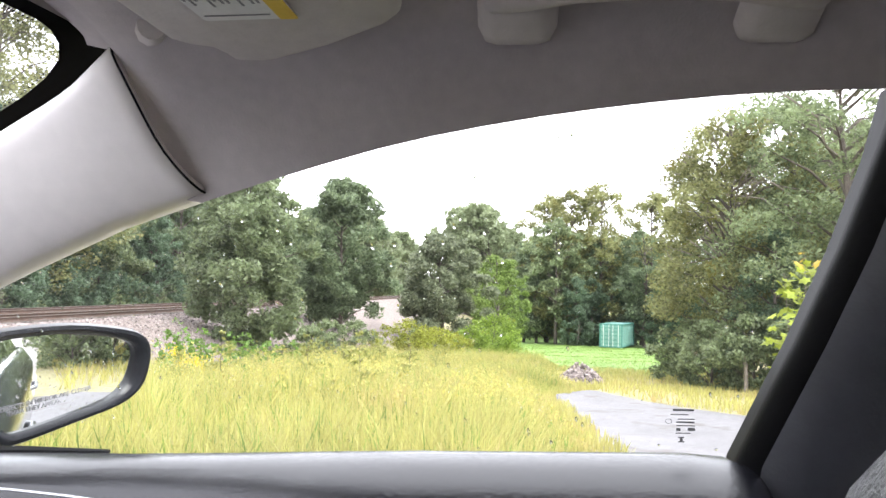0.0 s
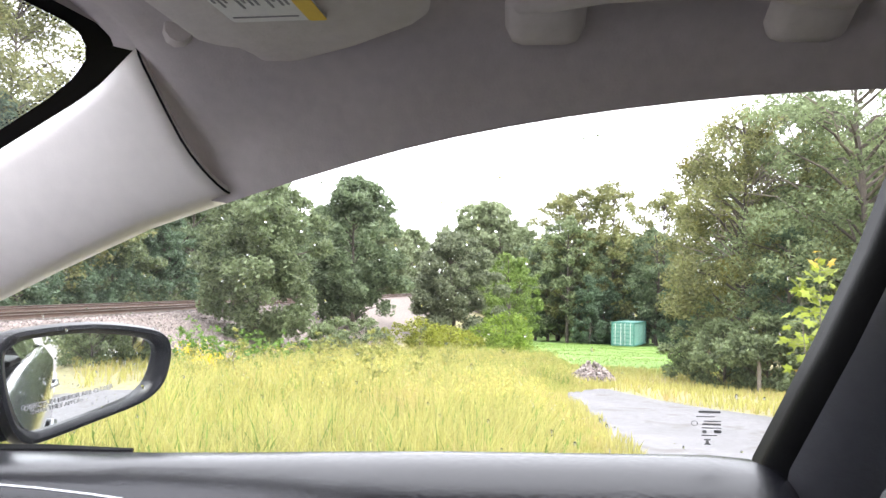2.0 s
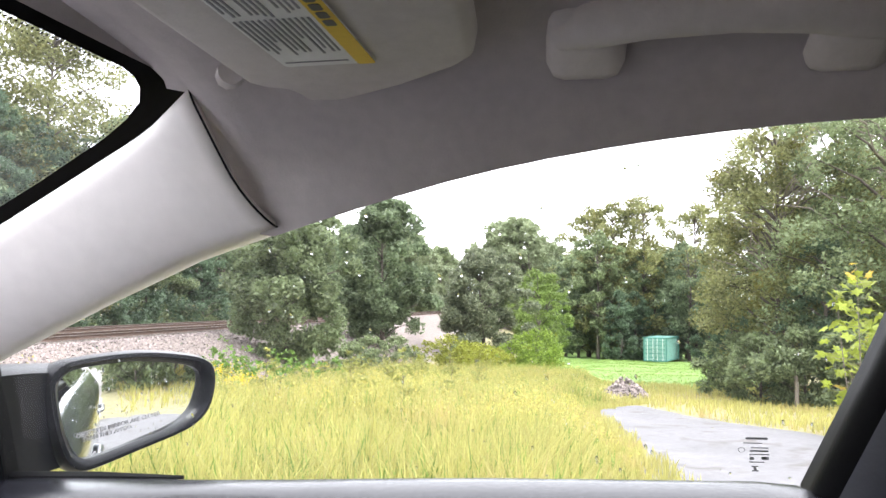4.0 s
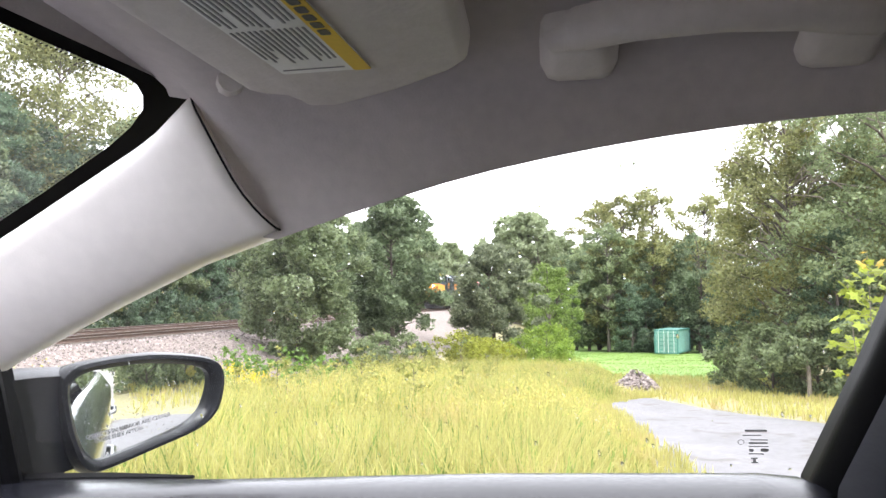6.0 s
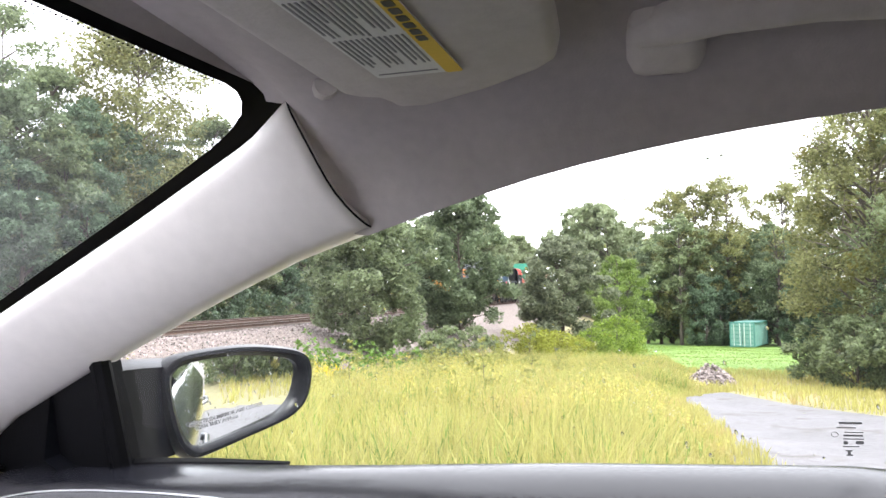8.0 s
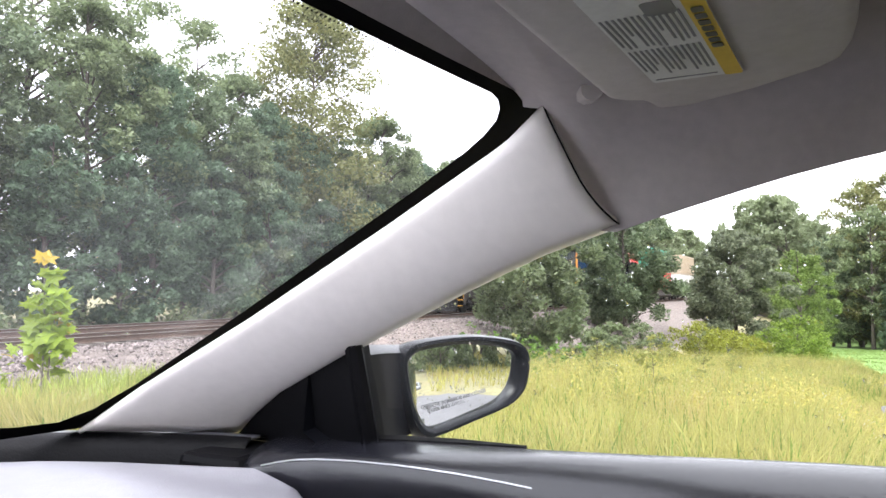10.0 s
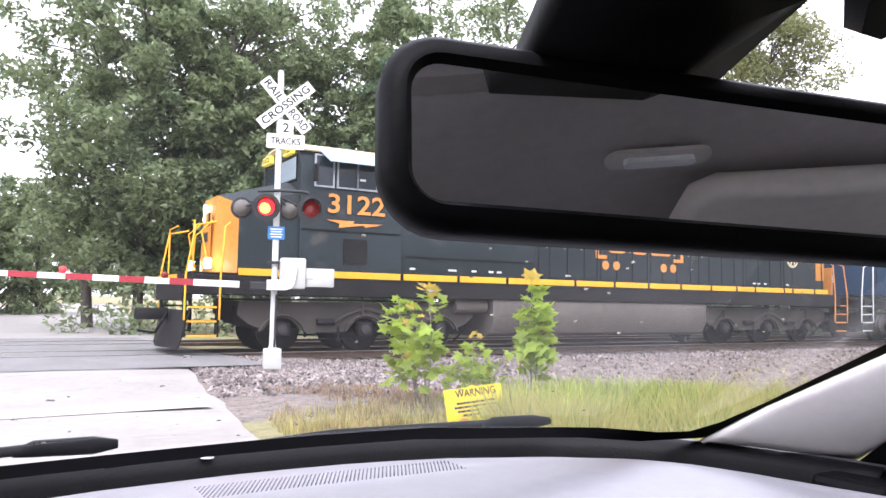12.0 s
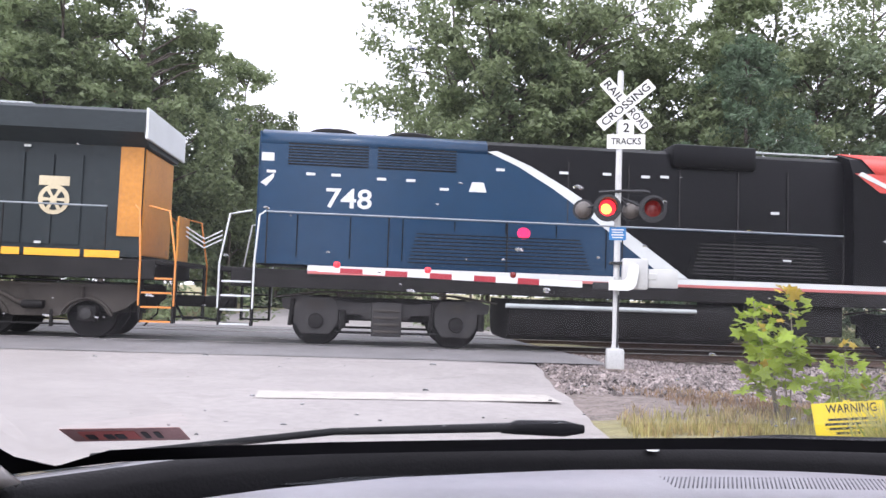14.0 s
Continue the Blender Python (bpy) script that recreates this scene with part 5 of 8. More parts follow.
# outer body: flanks, roof skin, tail
for side in (1, -1):
    f = (lambda p: p) if side > 0 else flip
    rows = []
    for y in (1.75, 1.3, 0.95, 0.5, 0.0, -0.6, -1.2, -1.8, -2.3):
        k = 1 - 0.12 * max(0, (abs(y + 0.2) - 1.2)) ** 1.5
        belt = ramp(y, [(-2.3, 1.10), (-1.0, 1.14), (0.0, 1.135), (0.6, 1.095), (1.3, 0.98), (1.75, 0.9)])
        rows.append([f((x * k, y, z)) for x, z in ((0.80, 0.25), (0.87, 0.35), (0.885, 0.6), (0.90, 0.82), (0.89, 0.86), (0.875, belt - 0.08), (0.83, belt - 0.02), (0.80, belt))])
    solid(part("flank", loft(rows), PAINT, car, "dark grey body side", smooth=40), 0.01)
    for y in (-0.10, -1.05):
        part("door_handle", tube([f((0.885, y + 0.09, 0.93)), f((0.915, y + 0.06, 0.935)), f((0.917, y - 0.06, 0.938)), f((0.885, y - 0.09, 0.935))], 0.013, 8), SATIN, car, "bright door handle", smooth=60)
    rows = []
    for y in (0.40, 0.2, 0.0, -0.4, -0.8, -1.2, -1.6):
        x, z = ramp(y, EDGE_X), ramp(y, EDGE_Z)
        rows.append([f((x + 0.016, y, z + 0.008)), f((x + 0.03, y, z + 0.02)), f((x + 0.015, y, z + 0.05)), f((x - 0.08, y, ramp(y, MID_Z) + 0.01)), f((0, y, ramp(y, MID_Z) + 0.03))])
    part("roof_skin", loft(rows), PAINT, car, "dark grey roof", smooth=40)
    rows = [[f((0.56, -1.15, 1.40)), f((0.62, -1.15, 1.30)), f((0.74, -1.2, 1.13))], [f((0.48, -1.6, 1.37)), f((0.60, -1.55, 1.28)), f((0.74, -1.75, 1.13))]]
    solid(part("rear_pillar", loft(rows), HEADLINER, car, smooth=60), 0.02)
    rows = [[f((0.80, y, 1.12 + 0.005)), f((ramp(y, EDGE_X) + 0.015, y, ramp(y, EDGE_Z)))] for y in (-0.2, -0.6, -1.15)]
    pane = part("rear_window", facing_in(loft(rows)), SIDE_GLASS, car)
    pane.visible_shadow = False
rows = [[(x, -1.62 - 0.5 * q, 1.38 - 0.32 * q) for x in np.linspace(-0.55, 0.55, 7)] for q in (0, 0.5, 1)]
pane = part("back_window", facing_in(loft(rows)), SIDE_GLASS, car)
pane.visible_shadow = False
part("boot_lid", loft([[(x, y, z) for x in np.linspace(-0.75, 0.75, 7)] for y, z in ((-1.9, 1.10), (-2.3, 1.10), (-2.4, 1.0), (-2.42, 0.5))]), PAINT, car, smooth=60)
# wheels
for side in (1, -1):
    for y in (1.36, -1.34):
        wheel = new("wheel")
        wheel.parent = car
        tagged(wheel, "black tyre on a silver rim")
        wheel.location = (side * 0.79, y, 0.315)
        part("tyre", tube([(-0.10, 0, 0), (-0.08, 0, 0), (0.08, 0, 0), (0.10, 0, 0)], [0.27, 0.315, 0.315, 0.27], 28), RUBBER, wheel, smooth=50)
        rim = part("rim", tube([(side * 0.06, 0, 0), (side * 0.105, 0, 0)], [0.215, 0.21], 24), SATIN, wheel, smooth=40)
        part("hub", tube([(side * 0.10, 0, 0), (side * 0.115, 0, 0)], [0.05, 0.04], 12), BLACK, rim)
        for k in range(5):
            a = 2 * math.pi * k / 5
            part("spoke_gap", box((side * 0.1055, 0.13 * math.cos(a), 0.13 * math.sin(a)), (0.004, 0.06, 0.06), 0.001), BLACK, rim)
part("front_bumper", box((0, 1.78 + 0.82, 0.52), (1.50, 0.16, 0.42), 0.06), PAINT, car, smooth=50)
part("rear_bumper", box((0, -2.40, 0.52), (1.60, 0.14, 0.36), 0.05), PAINT, car, smooth=50)
STICKER = material("faded pink sticker", (0.42, 0.25, 0.24), 0.6, vary=0.12, scale=30)
# permit sticker at the foot of the screen
stm = Matrix.Translation(Vector(screen(-0.578, 0.975)) + Vector((0, -0.004, -0.003))) @ Matrix(((1, 0, 0, 0), (0, -0.883, 0.47, 0), (0, 0.47, 0.883, 0), (0, 0, 0, 1))) @ pose(0, 0, 0, 0, 0, 6)
stick = part("permit_sticker", prism(rounded(0.105, 0.036, 0.002), stm, 0.0004), STICKER, windscreen, "faded red and white sticker")
part("red_field", prism(rounded(0.05, 0.022, 0.001), stm @ pose(-0.014, 0, -0.0008), 0.0006), INK_RED, stick)
bm = bmesh.new()
for dx in (0.018, 0.029):
    add_prism(bm, rounded(0.005, 0.017, 0.001, 1), stm @ pose(dx, 0, -0.001), 0.0006)
for dx in (-0.03, -0.014, -0.004):
    add_prism(bm, rounded(0.008, 0.012, 0.001, 1), stm @ pose(dx, 0, -0.002), 0.0006)
part("sticker_print", bm, INK, stick)


# ---- trees and growth beside the car ----
NEAR = "trees between the drive and the railway"
plant(grow_tree("holly_oak", "dark broad oak on the ballast bank", 8.6, 2.8, 0.25, "oak", leaves("grey-green oak leaves", (0.210, 0.255, 0.140)), 41, 32000, 0.23, 0.12, clumps=90, group=NEAR, spread_k=1.12), 29.7, 18.2)
plant(grow_tree("holly_oak", "dense dark oak on the ballast bank", 9.7, 3.2, 1.1, "oak", L_DARK, 42, 32000, 0.27, 0.16, clumps=90, group=NEAR, spread_k=1.12), 44.7, 20.4)
plant(grow_tree("holly_oak", "rounded grey-green oak on the bank", 8.6, 3.3, 0.6, "round", leaves("dull oak leaves", (0.190, 0.215, 0.135)), 43, 26000, 0.28, 0.2, clumps=80, group=NEAR, spread_k=1.12), 55.5, 17.0)
light = plant(grow_tree("young_tree", "bright green young tree beyond the field", 8.6, 2.9, 0.2, "round", leaves("fresh green leaves", (0.185, 0.255, 0.070)), 44, 12000, 0.24, 0.15, group=NEAR), 70, 15.8)
again(light, 82, 17.5, 70)
big = plant(grow_tree("spreading_tree", "spreading olive tree with bare upper twigs", 10.2, 3.4, 0.8, "oak", L_OLIVE, 45, 36000, 0.16, 0.2, bare=40, clumps=110, group=NEAR), 31, -2.1, 20)
big2 = plant(grow_tree("spreading_tree", "tall green tree over the drive's end", 12.0, 3.6, 1.0, "round", L_MID, 46, 36000, 0.16, 0.22, bare=26, clumps=110, group=NEAR), 28.5, -5.6)
again(big, 37, -7.5, 150)
again(big2, 36, -5.0, 80, 0.2)
again(big2, 24, -12, 200)
again(big, 40, -14, 250)
cedar = plant(grow_tree("cedar_tree", "dark cedar under the taller trees", 5.2, 1.7, 0.1, "cone", L_BLUE, 47, 9000, 0.15, 0.12, clumps=60, group=NEAR, aspect=0.4), 27.6, -3.2)
for k, (x, y) in enumerate(((92, 13.5), (97, 7.5), (91, 3.0), (99, -2.0), (90, -6.5), (104, 12), (108, 4))):
    again(thin[(0, 1, 1, 0, 0, 1, 0)[k]], x, y, 50 * k, -0.5)
for k, (x, y) in enumerate(((100, 19), (112, 18), (122, 15), (96, 16.5), (126, 22), (135, 18), (142, 24), (72, -8), (60, -12), (52, -11), (80, -10))):
    again(thin[(1, 0, 0, 1, 0, 1, 0, 0, 1, 0, 1)[k]], x, y, 77 * k, -0.8)
for k, (x, y) in enumerate(((88, 1.0), (88.5, 10.5), (94, 5.0), (91, 9.0), (86, -1.5))):
    again(kinds[4], x, y, 37 * k, -0.3)

tall = plant(grow_tree("tall_tree", "tall olive tree behind the lawn", 20.0, 5.0, 0.8, "round", L_OLIVE, 48, 14000, 0.38, 0.25, clumps=90, group=NEAR), 96, 8.5)
for x, y in ((97, 12.4), (101, 16.0), (101, 2.5), (93, -4.0), (104, -9.0), (90, -14.0)):
    again(tall, x, y, x * 70, -0.5)

# shrubs
SH = "shrubs at the edge of the field"
low = grow_tree("low_shrub", "leafy green shrub at the wood's edge", 2.4, 1.5, 0.1, "round", L_MID, 51, 4200, 0.15, 0.05, clumps=40, group=SH)
plant(low, 26.4, -2.4)
for x, y in ((25.2, -3.6), (27.5, -1.2), (25, -5.2), (24, -6.8), (29.5, -0.6)):
    again(low, x, y, x * 40, -0.2)
gold = grow_tree("goldenrod_shrub", "yellow-green flowering shrub in the field", 2.0, 1.7, 0.0, "round", leaves("yellow-green brush", (0.27, 0.29, 0.045)), 52, 4200, 0.13, 0.03, clumps=45, group=SH)
plant(gold, 37.5, 13.2)
for x, y in ((40.5, 12.8), (44, 13.4)):
    again(gold, x, y, x * 31, -0.4)
green = grow_tree("leafy_shrub", "light green shrub beside the lawn", 2.6, 1.9, 0.0, "round", L_LIGHT, 53, 4200, 0.16, 0.03, clumps=45, group=SH)
plant(green, 49, 11.3)
for x, y in ((52, 11.6), (46.5, 12.3), (56, 12.5)):
    again(green, x, y, x * 23, -0.8)
weed = grow_tree("tall_weed", "tall leafy green weed in the grass", 1.5, 0.55, 0.0, "column", leaves("weed leaves", (0.14, 0.24, 0.05)), 54, 420, 0.14, 0.015, clumps=16, group=SH)
plant(weed, 16.0, 11.6)
for x, y in ((17.5, 11.9), (15.2, 10.9), (18.8, 12.9), (20.5, 13.0), (22, 13.6), (19.5, 11.0), (24, 14.5)):
    again(weed, x, y, x * 57, -0.25)
rwd = random.Random(77)
stalk = grow_tree("tall_weed", "tall seeding yellow-green weed in the meadow", 1.25, 0.34, 0.25, "column", leaves("seeding weed", (0.33, 0.34, 0.11)), 55, 300, 0.075, 0.010, clumps=14, group=SH)
plant(stalk, 14.2, 7.2)
for k in range(34):
    x = rwd.uniform(10, 33)
    again(stalk, x, 1.8 + 0.22 * x + rwd.random() * (2.2 + 0.14 * x), 29 * k, rwd.uniform(-0.45, 0.0))
for k in range(16):
    x = rwd.uniform(11.5, 24)
    again(weed, x, 5.2 + 0.34 * x + rwd.uniform(-1.6, 0.4), 43 * k, rwd.uniform(-0.75, -0.35))
for k, (x, y) in enumerate(((31.2, 15.6), (37, 17.6), (50, 17.0), (41, 17.8))):
    again(low, x, y, 61 * k, -0.9)


def maple_leaf(bm, m, size):
    """One lobed leaf, folded a little along its rib."""
    out = [(0, -0.5), (0.16, -0.22), (0.48, -0.30), (0.34, -0.02), (0.52, 0.22), (0.22, 0.20), (0, 0.55), (-0.22, 0.20), (-0.52, 0.22), (-0.34, -0.02), (-0.48, -0.30), (-0.16, -0.22)]
    vs = [bm.verts.new(m @ Vector((x * size, y * size, -0.18 * abs(x) * size))) for x, y in out]
    c = bm.verts.new(m @ Vector((0, 0.02 * size, 0.03 * size)))
    for k in range(12):
        bm.faces.new((c, vs[k], vs[(k + 1) % 12]))


def grow_sapling(label, x, y, height, stems, leaf, n, mat, tip_mat, seed, reach=0.28, group="saplings"):
    rng = random.Random(seed)
    t = thing("sapling", pose(x, y, land(x, y)), label, "sapling", group)
    wood, green, tip = bmesh.new(), bmesh.new(), bmesh.new()
    for s in range(stems):
        h = height * (1 if s == 0 else rng.uniform(0.55, 0.9))
        a = rng.uniform(0, 6.28)
        d = 0 if s == 0 else rng.uniform(0.2, 1.0) * reach * 1.5
        foot = Vector((0.3 * d * math.cos(a), 0.3 * d * math.sin(a), -0.05))
        head = Vector((d * math.cos(a), d * math.sin(a), h))
        add_tube(wood, [foot, foot.lerp(head, 0.5) + Vector((rng.uniform(-0.04, 0.04), rng.uniform(-0.04, 0.04), 0)), head], [0.012, 0.008, 0.003], 6, False)
        for k in range(n // stems):
            f = 0.22 + 0.78 * rng.random() ** 0.8
            p = foot.lerp(head, f)
            b = rng.uniform(0, 6.28)
            r = reach * (1.15 - f) ** 0.7 * rng.uniform(0.25, 1.0)
            q = p + Vector((r * math.cos(b), r * math.sin(b), rng.uniform(-0.02, 0.08)))
            add_tube(wood, [p, q], [0.003, 0.0015], 3, False)
            m = Matrix.Translation(q) @ pose(0, 0, 0, rng.uniform(-50, 50), rng.uniform(-50, 50), math.degrees(b) - 90 + rng.uniform(-40, 40))
            maple_leaf(tip if (f > 0.93 and s == 0) or rng.random() < 0.05 else green, m, leaf * rng.uniform(0.6, 1.25))
    part("stem", wood, TWIG, t)
    part("foliage", green, mat, t, kind="stuff")
    part("tinted_foliage", tip, tip_mat, t, "orange and yellow tinted leaves", kind="stuff")
    return t


L_TIP = leaves("orange tinted leaves", (0.52, 0.38, 0.07), vary=0.2)
grow_sapling("sycamore sapling with lobed green leaves and an orange tip", 4.45, 9.85, 1.86, 2, 0.27, 105, L_SAPLING, L_TIP, 1, 0.36)
grow_sapling("bushy sycamore sapling with bright green leaves", 2.92, 9.75, 1.58, 5, 0.19, 230, L_SAPLING, L_TIP, 2, 0.50)
grow_sapling("low sycamore shoots with green leaves", 3.5, 9.6, 0.95, 6, 0.17, 130, L_SAPLING, L_TIP, 3, 0.42)
grow_sapling("maple sapling turning yellow and orange", 13.6, -1.95, 2.7, 5, 0.20, 260, leaves("yellowing maple leaves", (0.31, 0.37, 0.06), vary=0.25, second=(0.48, 0.24, 0.05), spots=0.12), L_TIP, 4, 0.6)


# ---- grasses ----
def field():
    rng = np.random.default_rng(8)
    pts, hs = [], []
    while len(pts) < 105000:
        x = 2.2 + 36 * rng.random() ** 1.9
        y = rng.uniform(-1.0, 18)
        s, o = along(x, y)
        left = float(np.interp(x, *zip(*DRIVE_LEFT))) if x < 20.6 else 2.4 + 0.18 * (x - 20.6)
        if y < left + 0.12 or o > -10.6 + 0.08 * max(0.0, x - 18) + 0.5 * math.sin(x) + 0.4 * math.sin(2.7 * x) or x < road_right(y) + 1.0 or (y > 6.2 and x < 5.5):
            continue
        d = smoothstep(0.1, 1.2, y - left)
        pts.append((x, y, land(x, y) - 0.02))
        hs.append((0.25 + 0.5 * d) * rng.uniform(0.55, 1.2) * (0.78 + 0.30 * noise.noise((x * 0.5, y * 0.5, 0)) + 0.28 * noise.noise((x * 1.7, y * 1.7, 6))))
    blades("meadow_grass", pts, hs, 9, L_GRASS, lean=0.7, width=0.0085, label="tall dry yellow-green meadow grass", category="grass")
    k = rng.random(len(pts)) < 0.22 + 0.30 * np.clip((np.array(pts)[:, 0] - 9) / 14, 0, 1)
    p, h = np.array(pts)[k] + rng.normal(0, 0.05, (k.sum(), 3)) * np.array([1, 1, 0]), np.array(hs)[k]
    blades("green_grass", p, h * 0.9, 10, L_GREENGRASS, lean=0.5, width=0.012, label="green blades among the dry grass", category="grass")
    # seed heads and small flowers in drifts
    q = np.array(pts)
    h = np.array(hs)
    near = (np.hypot(q[:, 0] - 13.3, q[:, 1] - 9.3) < 0.55) & (rng.random(len(q)) < 0.5)
    heads = np.repeat(q[near] + np.stack([0 * h[near], 0 * h[near], h[near] + 0.1], 1), 7, 0) + rng.normal(0, 0.06, (near.sum() * 7, 3))
    cloud("goldenrod", heads, 0.05, 12, L_GOLD, label="yellow goldenrod flower heads in the grass", kind="stuff")["category"] = "flowers"
    drift = np.array([noise.noise((a * 0.55, b * 0.55, 5)) for a, b, _ in pts])
    plume = (drift > 0.05) & (q[:, 0] > 7.5) & (rng.random(len(q)) < 0.12)
    m = int(plume.sum())
    tall = np.stack([0 * h[plume], 0 * h[plume], h[plume] * 1.12], 1)
    heads = np.repeat(q[plume] + tall, 6, 0) + rng.normal(0, 1, (m * 6, 3)) * np.array([0.025, 0.025, 0.075])
    cloud("plumes", heads, 0.038, 15, L_PLUME, label="feathery yellow plumes over the meadow", kind="stuff")["category"] = "flowers"
    few = (rng.random(len(q)) < 0.008) & (q[:, 0] > 8)
    heads = np.repeat(q[few] + np.stack([0 * h[few], 0 * h[few], h[few]], 1), 4, 0) + rng.normal(0, 0.03, (few.sum() * 4, 3))
    cloud("white_flowers", heads, 0.025, 13, L_WHITE, label="small white flowers in the grass", kind="stuff")["category"] = "flowers"
    seeds = (rng.random(len(q)) < 0.16) & (q[:, 0] > 6)
    heads = np.repeat(q[seeds] + np.stack([0 * h[seeds], 0 * h[seeds], h[seeds] * 0.98], 1), 3, 0) + rng.normal(0, 0.035, (seeds.sum() * 3, 3))
    cloud("seed_heads", heads, 0.035, 14, L_GRASS, label="pale seed heads over the meadow", kind="stuff", aspect=0.3)["category"] = "grass"


def patch(name, label, n, box_, height, mat, seed, keep, width=0.010, lean=0.5):
    rng = np.random.default_rng(seed)
    x0, x1, y0, y1 = box_
    pts = []
    tries = 0
    while len(pts) < n and tries < n * 12:
        tries += 1
        x, y = rng.uniform(x0, x1), rng.uniform(y0, y1)
        if keep(x, y):
            pts.append((x, y, land(x, y) - 0.01))
    blades(name, pts, height * rng.uniform(0.5, 1.3, len(pts)), seed, mat, lean=lean, width=width, label=label, category="grass")


def right_of_drive(x, y):
    lo = float(np.interp(x, *zip(*DRIVE_RIGHT))) if x < 20.6 else 2.2 + 0.05 * (x - 20.6)
    hi = float(np.interp(x, *zip(*DRIVE_LEFT))) if x < 20.6 else 3.8
    return y < lo - 0.05 or x > 20.7


field()
patch("verge_grass", "short dry grass beyond the drive", 16000, (9, 36, -9, 5), 0.20, L_GRASS, 61, right_of_drive, 0.014)
patch("drive_edge_grass", "low dry grass creeping over the drive's edge", 6000, (3.5, 22, -0.4, 3.4), 0.16, L_GRASS, 67, lambda x, y: -0.28 + 0.25 * noise.noise((x * 1.3, y * 1.3, 2)) < y - float(np.interp(x, *zip(*DRIVE_LEFT))) < 0.5, 0.009)
patch("lawn_grass", "short bright green lawn", 26000, (33, 88, 0, 16), 0.07, L_GREENGRASS, 62, lambda x, y: y < 0.225 * x, 0.014)
patch("roadside_grass", "thin green grass on the gravel verge", 7000, (0.5, 9, 6.6, 10.4), 0.15, leaves("dry roadside grass", (0.38, 0.34, 0.15)), 63, lambda x, y: x > road_right(y) + 0.25 + 1.2 * max(0, y - 8.6) and noise.noise((x, y, 4)) > -0.15, 0.007)
patch("roadside_weeds", "knee-high grass round the saplings", 9000, (2.6, 14, 7.8, 13.0), 0.42, leaves("bank grass", (0.36, 0.42, 0.11)), 64, lambda x, y: along(x, y)[1] < -6.5 + 0.1 * x and x > 3.0 + 1.0 * max(0, y - 9) and noise.noise((x * 0.8, y * 0.8, 9)) > -0.15 and ((x - 2.5) / 1.3) ** 2 + ((y - 11.3) / 0.9) ** 2 > 1, 0.010)
patch("dead_grass", "patch of dead brown grass on the stones", 1500, (1.0, 4.6, 9.9, 12.4), 0.11, L_BROWN, 65, lambda x, y: ((x - 2.8) / 1.4) ** 2 + ((y - 11.1) / 0.9) ** 2 < 1 + 1.6 * noise.noise((x * 2.2, y * 2.2, 1)), 0.006, 1.0)
patch("dry_verge_grass", "short tan grass over the gravel verge", 5200, (0.6, 6.0, 8.0, 11.4), 0.10, leaves("tan dry grass", (0.42, 0.33, 0.17)), 68, lambda x, y: x > road_right(y) + 0.3 + 0.5 * max(0, y - 9.0) and noise.noise((x * 0.9, y * 0.9, 7)) > -0.05, 0.006, 0.9)
patch("far_verge", "grass along the far side of the road", 9000, (-26, -11, -6, 15), 0.22, L_GRASS, 66, lambda x, y: x < road_right(y) - 12.9, 0.014)

# ---- gravel heap, container, marker post ----
def gravel_heap():
    rng = np.random.default_rng(17)
    vs, fs = [], []
    for k in range(900):
        a, r = rng.uniform(0, 6.28), rng.random() ** 0.5
        x, y = 25.6 + 1.15 * r * math.cos(a), 3.05 + 0.85 * r * math.sin(a)
        z = land(x, y) + 0.62 * (1 - r) ** 0.8 * (1 + 0.2 * math.sin(3 * a))
        s = rng.uniform(0.04, 0.10)
        m = Matrix.Translation((x, y, z)) @ Euler(tuple(rng.uniform(0, 6.3, 3))).to_matrix().to_4x4() @ Matrix.Diagonal((s, s * 0.8, s * 0.65, 1))
        b = len(vs)
        vs += [m @ Vector(q) for q in ((0, 0, 1), (0.9, 0, -0.2), (-0.3, 0.85, -0.25), (-0.5, -0.7, -0.2), (0.2, 0.3, -0.8))]
        fs += [tuple(b + i for i in f) for f in ((0, 1, 2), (0, 2, 3), (0, 3, 1), (4, 2, 1), (4, 3, 2), (4, 1, 3))]
    t = thing("gravel_heap", Matrix.Identity(4), "small heap of grey crushed stone on the verge", "gravel heap")
    me = bpy.data.meshes.new("stones")
    me.from_pydata(vs, [], fs)
    me.materials.append(STONE)
    tagged(new("stones", me), kind="stuff").parent = t
    rows = []
    for j in range(7):
        r = 1 - j / 6
        rows.append([(25.6 + 1.2 * r * math.cos(a), 3.05 + 0.9 * r * math.sin(a), land(25.6, 3.05) - 0.05 + 0.6 * (1 - r)) for a in np.arange(18) * math.pi / 9])
    part("core", loft(rows, True), STONE, t)


gravel_heap()

BOX_GREEN = material("weathered green container paint", (0.15, 0.30, 0.265), 0.6, vary=0.14, scale=1.5, second=(0.30, 0.42, 0.38), spots=0.05, bump=0.1, bump_scale=20)
BOX_DARK = material("dark green frame paint", (0.06, 0.20, 0.17), 0.6, vary=0.15, scale=2)


